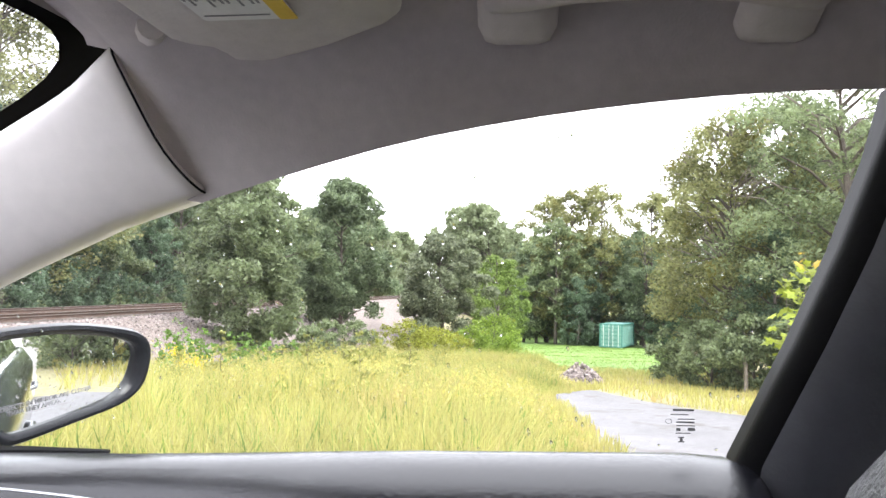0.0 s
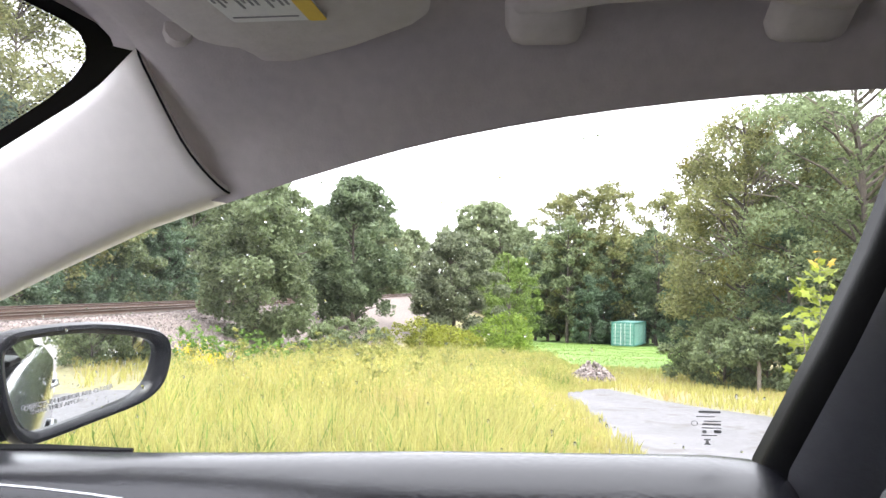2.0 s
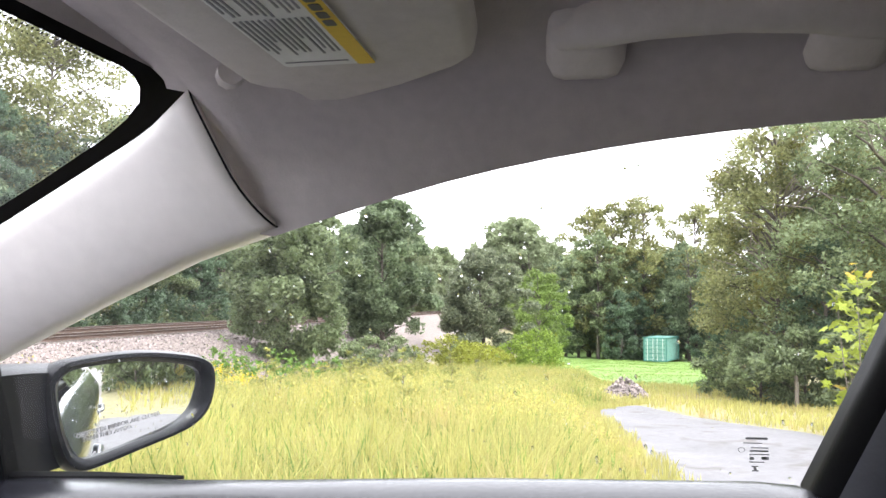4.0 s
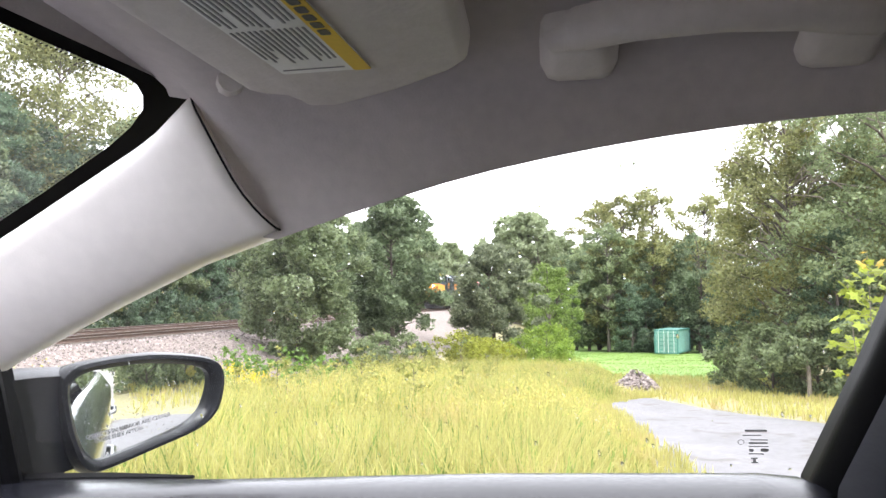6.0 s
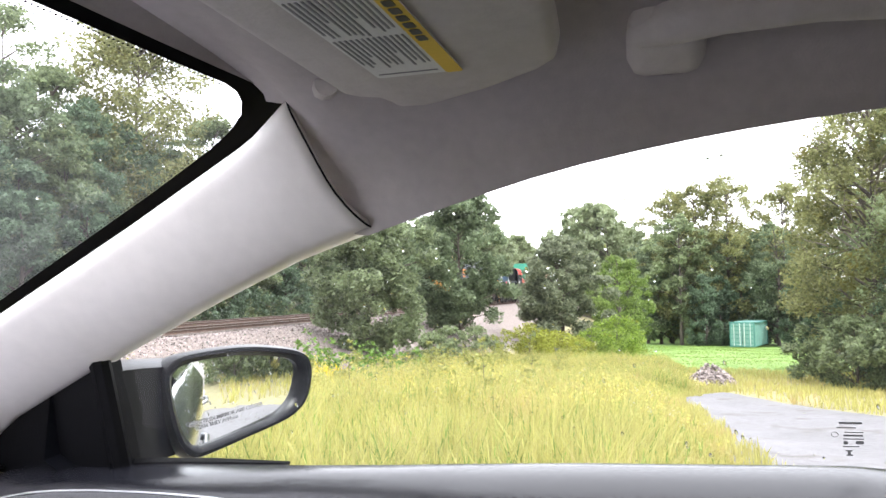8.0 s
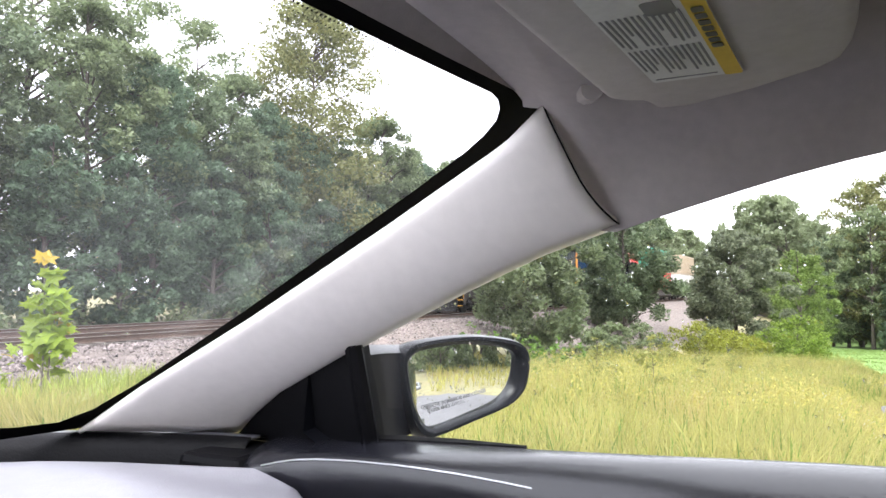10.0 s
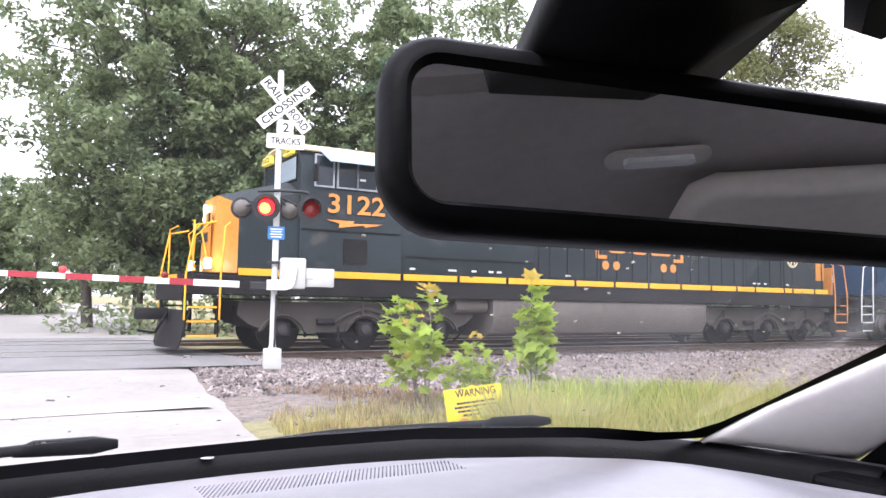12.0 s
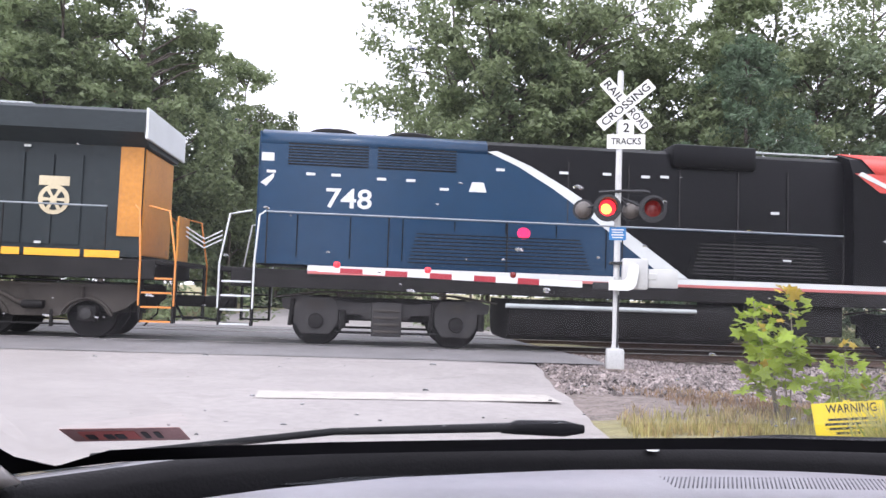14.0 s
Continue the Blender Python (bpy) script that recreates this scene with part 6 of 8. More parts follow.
def container():
    yaw = -9.0
    z = land(83.2, 6.3)
    t = thing("shipping_container", pose(82.9, 6.25, z + 0.05, 0, 0, yaw), "weathered green steel shipping container on the lawn", "container")
    L, W, H = 6.06, 2.44, 2.5
    for y in (-W / 2 + 0.06, W / 2 - 0.06):
        for x in (0.06, L - 0.06):
            part("corner_post", box((x, y, H / 2), (0.14, 0.14, H), 0.01), BOX_DARK, t)
        for zz in (0.08, H - 0.06):
            part("side_rail", box((L / 2, y, zz), (L, 0.12, 0.14), 0.01), BOX_DARK, t)
        rows = []
        n = 60
        for k in range(n + 1):
            d = 0.035 if (k // 2) % 2 else 0.0
            rows.append([(0.1 + (L - 0.2) * k / n, y - math.copysign(d, y), zz) for zz in (0.1, H - 0.1)])
        part("side_panel", loft(rows), BOX_GREEN, t)
    for x in (0.06, L - 0.06):
        for zz in (0.08, H - 0.06):
            part("end_beam", box((x, 0, zz), (0.12, W, 0.16), 0.01), BOX_DARK, t)
    part("roof_panel", box((L / 2, 0, H - 0.03), (L - 0.1, W - 0.1, 0.04)), BOX_GREEN, t)
    part("rear_panel", box((L - 0.05, 0, H / 2), (0.05, W - 0.2, H - 0.2)), BOX_GREEN, t)
    for s in (-1, 1):
        d = part("door", box((0.03, s * 0.56, H / 2), (0.05, 1.06, H - 0.3), 0.01), BOX_GREEN, t)
        for k in range(5):
            part("door_rib", box((0.0, s * 0.56, 0.42 + 0.42 * k), (0.03, 0.98, 0.10), 0.01), BOX_DARK, d)
        for dy in (0.22, 0.80):
            part("lock_rod", tube([(-0.03, s * dy, 0.1), (-0.03, s * dy, H - 0.08)], 0.022, 8), LABEL, d, "pale steel lock rod")


container()
post = thing("fence_post", pose(25.4, -2.1, land(25.4, -2.1)), "short weathered wooden post under the trees", "post")
part("shaft", tube([(0, 0, -0.1), (0.01, 0, 0.6), (0.0, 0.02, 1.15)], [0.07, 0.065, 0.06], 9), TWIG, post, smooth=50)


# ---- the crossing signal ----
SILVER = material("aluminium paint", (0.55, 0.55, 0.54), 0.5, metal=0.15, vary=0.08, scale=4, second=(0.42, 0.40, 0.38), spots=-0.1)
WHITE = material("white sign enamel", (0.78, 0.78, 0.76), 0.45, vary=0.04, scale=4)
SIGN_BLACK = material("black sign paint", (0.012, 0.012, 0.013), 0.55, vary=0.1)
LAMP_BLACK = material("black lamp housing", (0.02, 0.02, 0.022), 0.5, vary=0.15, scale=5)
LAMP_GREY = material("weathered grey lamp back", (0.13, 0.115, 0.105), 0.6, vary=0.2, scale=6)
SIGN_BLUE = material("blue sign enamel", (0.03, 0.20, 0.50), 0.45, vary=0.05)
ARM_RED = material("red reflective stripe", (0.38, 0.035, 0.05), 0.4, vary=0.08, scale=5)
RED_DIM = material("unlit red lens", (0.12, 0.008, 0.008), 0.2, vary=0.1, emit=(1.0, 0.03, 0.01), power=0.05)
RED_GLOW = material("lit red lamp rim", (0.6, 0.02, 0.02), 0.3, vary=0.05, emit=(1.0, 0.02, 0.03), power=1.6)
RED_CORE = material("lit lamp centre", (0.8, 0.3, 0.05), 0.3, vary=0.05, emit=(1.0, 0.38, 0.05), power=3.0)
YELLOW = material("yellow sign plastic", (0.78, 0.60, 0.03), 0.5, vary=0.05, scale=4)


def crossing_signal():
    x, y = 1.40, 14.28
    z = land(x, y)
    t = thing("crossing_signal", pose(x, y, z, 0, 0, -3), "railroad crossing signal with crossed boards, lamps and a lowered gate arm", "crossing signal")
    part("base", box((0, 0, 0.21), (0.32, 0.30, 0.42), 0.03), SILVER, t, smooth=40)
    part("foundation", box((0.02, 0, -0.01), (0.62, 0.6, 0.16), 0.02), BALLAST, t)
    part("mast", tube([(0, 0, 0.4), (0, 0, 0.5), (0, 0, 5.50), (0, 0, 5.56)], [0.085, 0.057, 0.057, 0.045], 16), SILVER, t, smooth=40)
    up = pose(0, 0, 0, 90)
    cz = 4.90
    for ang, word, zoff in ((41, "CROSSING", -0.085), (-49, "RAILROAD", -0.065)):
        m = Matrix.Translation((0.10, zoff, cz)) @ up @ pose(0, 0, 0, 0, 0, ang)
        b = part("crossed_board", prism(rounded(1.22, 0.23, 0.02), m, 0.006), WHITE, t, "white board with black letters")
        if word == "CROSSING":
            text_part("board_text", word, 0.20, m @ pose(0, 0, 0.008), SIGN_BLACK, b, 0.0015, "black letters", 1.08)
        else:
            for w_, dx in (("RAIL", -0.35), ("ROAD", 0.35)):
                text_part("board_text", w_, 0.20, m @ pose(dx, 0, 0.008), SIGN_BLACK, b, 0.0015, "black letters", 0.44)
    p = part("number_board", prism(rounded(0.27, 0.30, 0.02), Matrix.Translation((0.115, -0.066, 4.47)) @ up, 0.005), WHITE, t, "white board with a black 2")
    text_part("board_text", "2", 0.24, Matrix.Translation((0.115, -0.074, 4.47)) @ up, SIGN_BLACK, p, 0.0015)
    p = part("tracks_board", prism(rounded(0.69, 0.27, 0.02), Matrix.Translation((0.115, -0.067, 4.22)) @ up, 0.005), WHITE, t, "white board with the word tracks in black")
    text_part("board_text", "TRACKS", 0.17, Matrix.Translation((0.115, -0.075, 4.22)) @ up, SIGN_BLACK, p, 0.0015, width=0.54)
    part("lamp_bar", tube([(-0.35, -0.02, 3.28), (0.0, -0.09, 3.30), (0.45, -0.08, 3.30), (0.56, -0.06, 3.28)], 0.028, 8), LAMP_BLACK, t, smooth=50)
    for px, py, face, lit in ((-0.20, -0.22, 1, 2), (0.60, -0.20, 1, 0), (-0.62, 0.12, -1, 0), (0.24, 0.14, -1, 0)):
        lamp = part("signal_lamp", tube([(px, py + face * 0.20, 2.97), (px, py + face * 0.17, 2.97), (px, py + face * 0.06, 2.97), (px, py, 2.97)], [0.04, 0.10, 0.15, 0.155], 18), LAMP_BLACK if face > 0 else LAMP_GREY, t, "weathered signal lamp", smooth=50)
        part("background", tube([(px, py - face * 0.004, 2.97), (px, py - face * 0.012, 2.97)], [0.25 if face > 0 else 0.2, 0.25 if face > 0 else 0.2], 24), LAMP_BLACK, lamp, "round black lamp background")
        part("lens", tube([(px, py - face * 0.012, 2.97), (px, py - face * 0.03, 2.97), (px, py - face * 0.04, 2.97)], [0.15, 0.13, 0.05], 18), RED_GLOW if lit else RED_DIM, lamp, "glowing red lens" if lit else "dark red lens", smooth=60)
        if lit:
            part("filament", tube([(px - 0.02, py - face * 0.035, 2.95), (px - 0.02, py - face * 0.046, 2.95)], [0.10, 0.06], 14), RED_CORE, lamp, "bright orange lamp centre")
        rows = []
        for d in (0.0, 0.15, 0.30):
            rows.append([(px + 0.165 * math.cos(a), py - face * (0.012 + d * (1 if abs(a - math.pi / 2) < 1.3 else 0.6)), 2.97 + 0.165 * math.sin(a)) for a in np.linspace(-0.35, math.pi + 0.35, 15)])
        solid(part("visor", loft(rows), LAMP_BLACK, lamp, "black lamp hood", smooth=60), 0.006)
        part("bracket", tube([(px, py + face * 0.18, 2.97), (px * 0.6, 0, 3.05), (0, 0, 3.22)], 0.022, 6), LAMP_BLACK, lamp)
    b = part("notice_plate", prism(rounded(0.30, 0.24, 0.02), Matrix.Translation((0.0, -0.064, 2.52)) @ up, 0.004), SIGN_BLUE, t, "blue emergency notice plate with white lines")
    for k in range(4):
        part("notice_line", prism(rounded(0.22 - 0.03 * (k % 2), 0.022, 0.004, 2), Matrix.Translation((0.0, -0.0705, 2.59 - 0.047 * k)) @ up, 0.002), WHITE, b)
    g = part("gate_machine", box((0.32, 0.02, 1.79), (0.46, 0.34, 0.56), 0.03), SILVER, t, "grey gate machine box", smooth=40)
    part("counterweight", box((0.82, -0.02, 1.72), (0.52, 0.10, 0.34), 0.012), SILVER, t, "grey flat counterweight plate", smooth=40)
    part("weight_arm", box((0.55, -0.06, 1.75), (0.30, 0.05, 0.12), 0.012), SILVER, t)
    part("crank_plate", prism([(-0.17, -0.20), (0.18, -0.20), (0.27, -0.16), (0.33, -0.06), (0.36, 0.20), (0.34, 0.27), (0.27, 0.30), (0.20, 0.27), (0.17, 0.18), (0.15, 0.04), (0.10, -0.01), (-0.17, -0.02)], Matrix.Translation((0.02, -0.20, 1.68)) @ up, 0.03), WHITE, t, "curved white crank plate")
    part("arm_clamp", box((-0.28, -0.18, 1.55), (0.30, 0.10, 0.14), 0.015), LAMP_BLACK, t)
    for zz in (1.98, 1.52):
        part("clamp_band", box((-0.02, -0.03, zz), (0.22, 0.18, 0.05), 0.01), LAMP_BLACK, t)
    # the arm lies across the lane, parallel to the tracks
    m = pose(-0.38, -0.18, 1.56, 0, -1.2, 180 + 14.3)
    arm = new("gate_arm")
    arm.parent = t
    arm.matrix_basis = m
    tagged(arm, "lowered gate arm with red and white stripes")
    n, w = 12, 0.396
    for k in range(n):
        h = 0.115 - 0.035 * k / n
        red = k % 2 == 0 and k > 0
        part("stripe", box((0.45 + w * (k + 0.5) - 0.2, 0, 0), (w + 0.001, 0.035, h), 0.004), ARM_RED if red else WHITE, arm)
    for d in (1.52, 3.06, 4.67):
        part("arm_lamp", tube([(d, 0, 0.045), (d, 0, 0.07), (d, 0, 0.13), (d, 0, 0.15)], [0.03, 0.055, 0.055, 0.03], 10), RED_GLOW if d > 2 else RED_DIM, arm, "small red arm lamp", smooth=50)
    part("conduit", tube([(0.03, -0.09, 0.45), (0.035, -0.07, 0.9), (0.04, -0.07, 1.4)], 0.018, 8), LAMP_BLACK, t)


crossing_signal()


def warning_sign():
    cx, cy = 2.80, 7.62
    t = thing("warning_sign", pose(cx, cy, land(cx, cy), 0, -9, -20), "yellow plastic warning sign on a short post in the grass", "sign")
    part("post", tube([(0, 0.03, -0.1), (0, 0.03, 0.5)], 0.03, 8), YELLOW, t)
    up = Matrix.Translation((0, 0, 0.28)) @ pose(0, 0, 0, 90)
    p = part("panel", prism(rounded(0.60, 0.42, 0.01), up, 0.006), YELLOW, t, "yellow panel with black print")
    text_part("panel_text", "WARNING", 0.11, up @ pose(0.03, 0.15, 0.008), SIGN_BLACK, p, 0.001, "bold black letters", 0.42)
    for k, w in enumerate((0.40, 0.46, 0.40, 0.30)):
        part("text_line", prism(rounded(w, 0.022, 0.004, 2), up @ pose(0.02, 0.055 - 0.042 * k, 0.007), 0.001), SIGN_BLACK, p)
    part("symbol", prism(rounded(0.10, 0.10, 0.048), up @ pose(-0.13, -0.15, 0.007), 0.001), INK_RED, p, "round red symbol")


warning_sign()

# ---- behind the car: growth along the road, an orange board, a marker post ----
for k, (x, y) in enumerate(((7.5, -14), (9, -20), (6.8, -27), (8.5, -34), (7.5, -42), (12, -16), (13, -26), (9, -52), (-9, -30), (-11, -45), (3, -90), (6, -108))):
    again(thin[(1, 0, 1, 0, 0, 1, 0, 1, 0, 1, 0, 0)[k]], x + 0.14 * -y, y, 41 * k, -0.6)
for k, (x, y) in enumerate(((3.0, -10.2), (3.3, -11.6), (3.6, -13.0), (4.2, -15.2), (5.2, -11.5), (5.4, -14.5), (5.6, -18), (5.5, -22), (5.8, -26), (6, -31), (7, -10.5))):
    again(low, x + 0.14 * -y, y, 53 * k, -0.2)
patch("verge_behind", "dry grass along the road behind the car", 9000, (1.6, 14, -45, -5.9), 0.25, L_GRASS, 67, lambda x, y: x > road_right(y) + 0.5, 0.02)
ob = thing("road_board", pose(9.6, -32, land(9.6, -32), 0, 0, 180), "small orange road works board beside the road", "sign")
part("panel", prism(rounded(0.9, 0.9, 0.04), Matrix.Translation((0, 0, 1.5)) @ pose(0, 0, 0, 90, 0, 0) @ pose(0, 0, 0, 0, 0, 45), 0.01), material("orange board", (0.85, 0.22, 0.02), 0.5, vary=0.05), ob)
part("post", tube([(0, 0.04, 0), (0, 0.04, 1.6)], 0.03, 8), SILVER, ob)


# ---- the train ----
T_BLUE = material("grimy dark blue loco paint", (0.024, 0.032, 0.036), 0.5, spec=0.22, vary=0.18, scale=0.7, second=(0.060, 0.060, 0.058), spots=0.02, bump=0.05, bump_scale=12)
T_ORANGE = material("orange-yellow loco paint", (0.58, 0.24, 0.035), 0.5, vary=0.12, scale=1.0, second=(0.36, 0.16, 0.05), spots=-0.05)
T_STRIPE = material("yellow sill stripe", (0.85, 0.42, 0.02), 0.45, vary=0.10, scale=2)
T_LETTER = material("faded orange lettering", (0.72, 0.27, 0.06), 0.5, vary=0.14, scale=3)
T_GRIME = material("dusty brown running gear", (0.052, 0.044, 0.038), 0.85, vary=0.25, scale=1.5, second=(0.050, 0.042, 0.036), spots=0.2, bump=0.3, bump_scale=25)
T_DARK = material("oily black steel", (0.016, 0.015, 0.015), 0.7, spec=0.2, vary=0.3, scale=2, bump=0.2, bump_scale=20)
T_SOOT = material("sooty cast steel", (0.030, 0.028, 0.028), 0.75, vary=0.25, scale=2, second=(0.05, 0.044, 0.04), spots=0.05, bump=0.3, bump_scale=25)
T_TANK = material("dusty fuel tank", (0.105, 0.09, 0.08), 0.75, vary=0.18, scale=0.9, second=(0.09, 0.075, 0.065), spots=0.1)
T_CREAM = material("cream cab roof", (0.62, 0.53, 0.36), 0.6, vary=0.08, scale=2)
T_AWNING = material("pale blue awning", (0.30, 0.40, 0.52), 0.5, vary=0.08, scale=3)
T_GLASS = material("dark cab glass", (0.025, 0.032, 0.040), 0.12, vary=0.05, spec=0.35)
T_RAIL = material("handrail paint", (0.30, 0.33, 0.36), 0.5, vary=0.15, scale=3)
T_ROOF = material("pale galvanised roof sheet", (0.44, 0.47, 0.47), 0.5, vary=0.1, scale=1.5)
B_BLUE = material("clean deep blue paint", (0.011, 0.044, 0.098), 0.3, vary=0.07, scale=0.6, coat=0.12, spec=0.3)
B_BLACK = material("clean black paint", (0.004, 0.004, 0.005), 0.35, vary=0.1, scale=0.6, spec=0.12)
B_WHITE = material("white stripe paint", (0.66, 0.68, 0.68), 0.45, vary=0.05, scale=2)
B_RED = material("bright red paint", (0.62, 0.07, 0.055), 0.4, vary=0.06, scale=1)
RED_DOT = material("red marker light", (0.7, 0.02, 0.10), 0.4, vary=0.05, emit=(1.0, 0.02, 0.12), power=0.7)
BEAM = material("burning headlamp", (0.9, 0.9, 0.85), 0.2, vary=0.0, emit=(1.0, 0.96, 0.86), power=6.0)
UP = pose(0, 0, 0, 90)
wheelsets = []


def plate(name, outline, y, mat, parent, depth=0.012, label=""):
    """A plate on the side that faces the road: outline in x and z, standing proud of y."""
    return part(name, prism([(x, z) for x, z in outline], Matrix.Translation((0, y, 0)) @ UP, depth), mat, parent, label)


def rect(x0, x1, z0, z1):
    return [(x0, z0), (x1, z0), (x1, z1), (x0, z1)]


def hull(x0, x1, profile):
    """A body along x from a profile in y and z, mirrored to the far side."""
    ring = profile + [(-y, z) for y, z in profile[::-1] if abs(y) > 1e-6]
    bm = loft([[(x, y, z) for y, z in ring] for x in (x0, x1)], True)
    n = len(ring)
    bm.verts.ensure_lookup_table()
    bm.faces.new(bm.verts[:n])
    bm.faces.new(bm.verts[n:])
    bmesh.ops.recalc_face_normals(bm, faces=bm.faces)
    return bm


def wheelset(parent, x, r=0.53):
    bm = bmesh.new()
    for s in (-1, 1):
        add_tube(bm, [(0, s * 0.68, 0), (0, s * 0.70, 0)], [r + 0.03, r + 0.03], 28)
        add_tube(bm, [(0, s * 0.70, 0), (0, s * 0.81, 0)], [r, r - 0.01], 28)
        add_tube(bm, [(0, s * 0.80, 0), (0, s * 0.90, 0)], [0.16, 0.14], 12)
        for k in range(6):
            a = k * math.pi / 3
            add_box(bm, (0.28 * math.cos(a), s * 0.815, 0.28 * math.sin(a)), (0.07, 0.02, 0.07))
    add_tube(bm, [(0, -0.8, 0), (0, 0.8, 0)], 0.09, 10)
    ob = part("wheelset", bm, T_DARK, parent, "dark steel wheels on an axle", smooth=40)
    ob.location = (x, 0, r)
    wheelsets.append((ob, x, r))


def arc(cx, cz, r, a0, a1, n=8):
    return [(cx + r * math.cos(radians(a0 + (a1 - a0) * k / n)), cz + r * math.sin(radians(a0 + (a1 - a0) * k / n))) for k in range(n + 1)]


def frame_plate(name, outline, s, y, depth, mat, parent, label=""):
    """A cast plate on one side of a truck: outline in x and z, its outer face at y + depth."""
    m = Matrix.Translation((0, s * (y + depth) if s > 0 else -y, 0)) @ UP
    return part(name, prism(outline, m, depth), mat, parent, label)


def truck(parent, axles, r, mat):
    """A cast bogie frame that bows over its axles, with boxes, springs and brake rigging, on both sides."""
    t = new("truck")
    t.parent = parent
    tagged(t, "dusty cast steel truck")
    x0, x1 = axles[0], axles[-1]
    for s in (-1, 1):
        out = [(x0 - 1.0, 1.13), (x0 - 1.02, 0.86), (x0 - 0.78, 0.66)]
        for k, a in enumerate(axles):
            out += arc(a, 0.36, 0.45, 160, 20, 8)
            if a != x1:
                out += [(a + 0.62, 0.46), (axles[k + 1] - 0.62, 0.46)]
        out += [(x1 + 0.78, 0.66), (x1 + 1.02, 0.86), (x1 + 1.0, 1.13)]
        frame_plate("side_frame", out[::-1], s, 1.02, 0.12, mat, t)
        frame_plate("top_flange", rect(x0 - 1.0, x1 + 1.0, 1.10, 1.16), s, 1.0, 0.19, mat, t)
        for a in axles:
            b = part("journal_box", box((a, s * 1.07, r), (0.40, 0.20, 0.34), 0.05), T_DARK, t, smooth=40)
            part("axle_cap", tube([(a, s * 1.15, r), (a, s * 1.22, r), (a, s * 1.24, r)], [0.14, 0.12, 0.06], 14), T_SOOT, b, smooth=50)
            part("box_wing", tube([(a + q, s * 1.16, z) for q, z in arc(0, 0.30, 0.56, 160, 20, 9)], 0.035, 6), mat, b, smooth=60)
            part("snubber", tube([(a - 0.10, s * 1.18, 0.86), (a - 0.10, s * 1.18, 1.10)], 0.045, 8), mat, t, smooth=60)
        m = axles[len(axles) // 2] if len(axles) > 2 else (x0 + x1) / 2
        bow = [(m - 0.95, 0.74), (m - 0.72, 0.74), (m - 0.45, 0.90), (m - 0.15, 1.0), (m + 0.15, 1.0), (m + 0.45, 0.90), (m + 0.72, 0.74), (m + 0.95, 0.74)]
        part("equalizer", tube([(q, s * 1.17, z) for q, z in bow], 0.05, 8), mat, t, smooth=60)
        for a, b in zip(axles, axles[1:]):
            c = (a + b) / 2
            part("brake_cylinder", tube([(c - 0.22, s * 1.2, 0.70), (c + 0.20, s * 1.2, 0.70)], 0.085, 10), T_DARK, t, smooth=50)
            part("brake_hanger", box((c + 0.34, s * 1.12, 0.42), (0.07, 0.06, 0.36), 0.01), T_DARK, t)
            part("tie_rod", tube([(a + 0.35, s * 1.1, 0.30), (b - 0.35, s * 1.1, 0.30)], 0.022, 6), T_DARK, t)
        part("sand_pipe", tube([(x1 + 0.9, s * 1.12, 1.1), (x1 + 0.86, s * 1.0, 0.5), (x1 + 0.62, s * 0.8, 0.2)], 0.022, 6), T_DARK, t)
        part("brake_pipe", tube([(x0 - 0.9, s * 1.2, 1.19), ((x0 + x1) / 2, s * 1.22, 1.22), (x1 + 0.9, s * 1.2, 1.18)], 0.022, 6), T_DARK, t)
    part("bolster", box(((x0 + x1) / 2, 0, 0.80), (x1 - x0 + 1.2, 1.9, 0.5), 0.03), T_DARK, t)
    for a in axles:
        wheelset(parent, a, r)


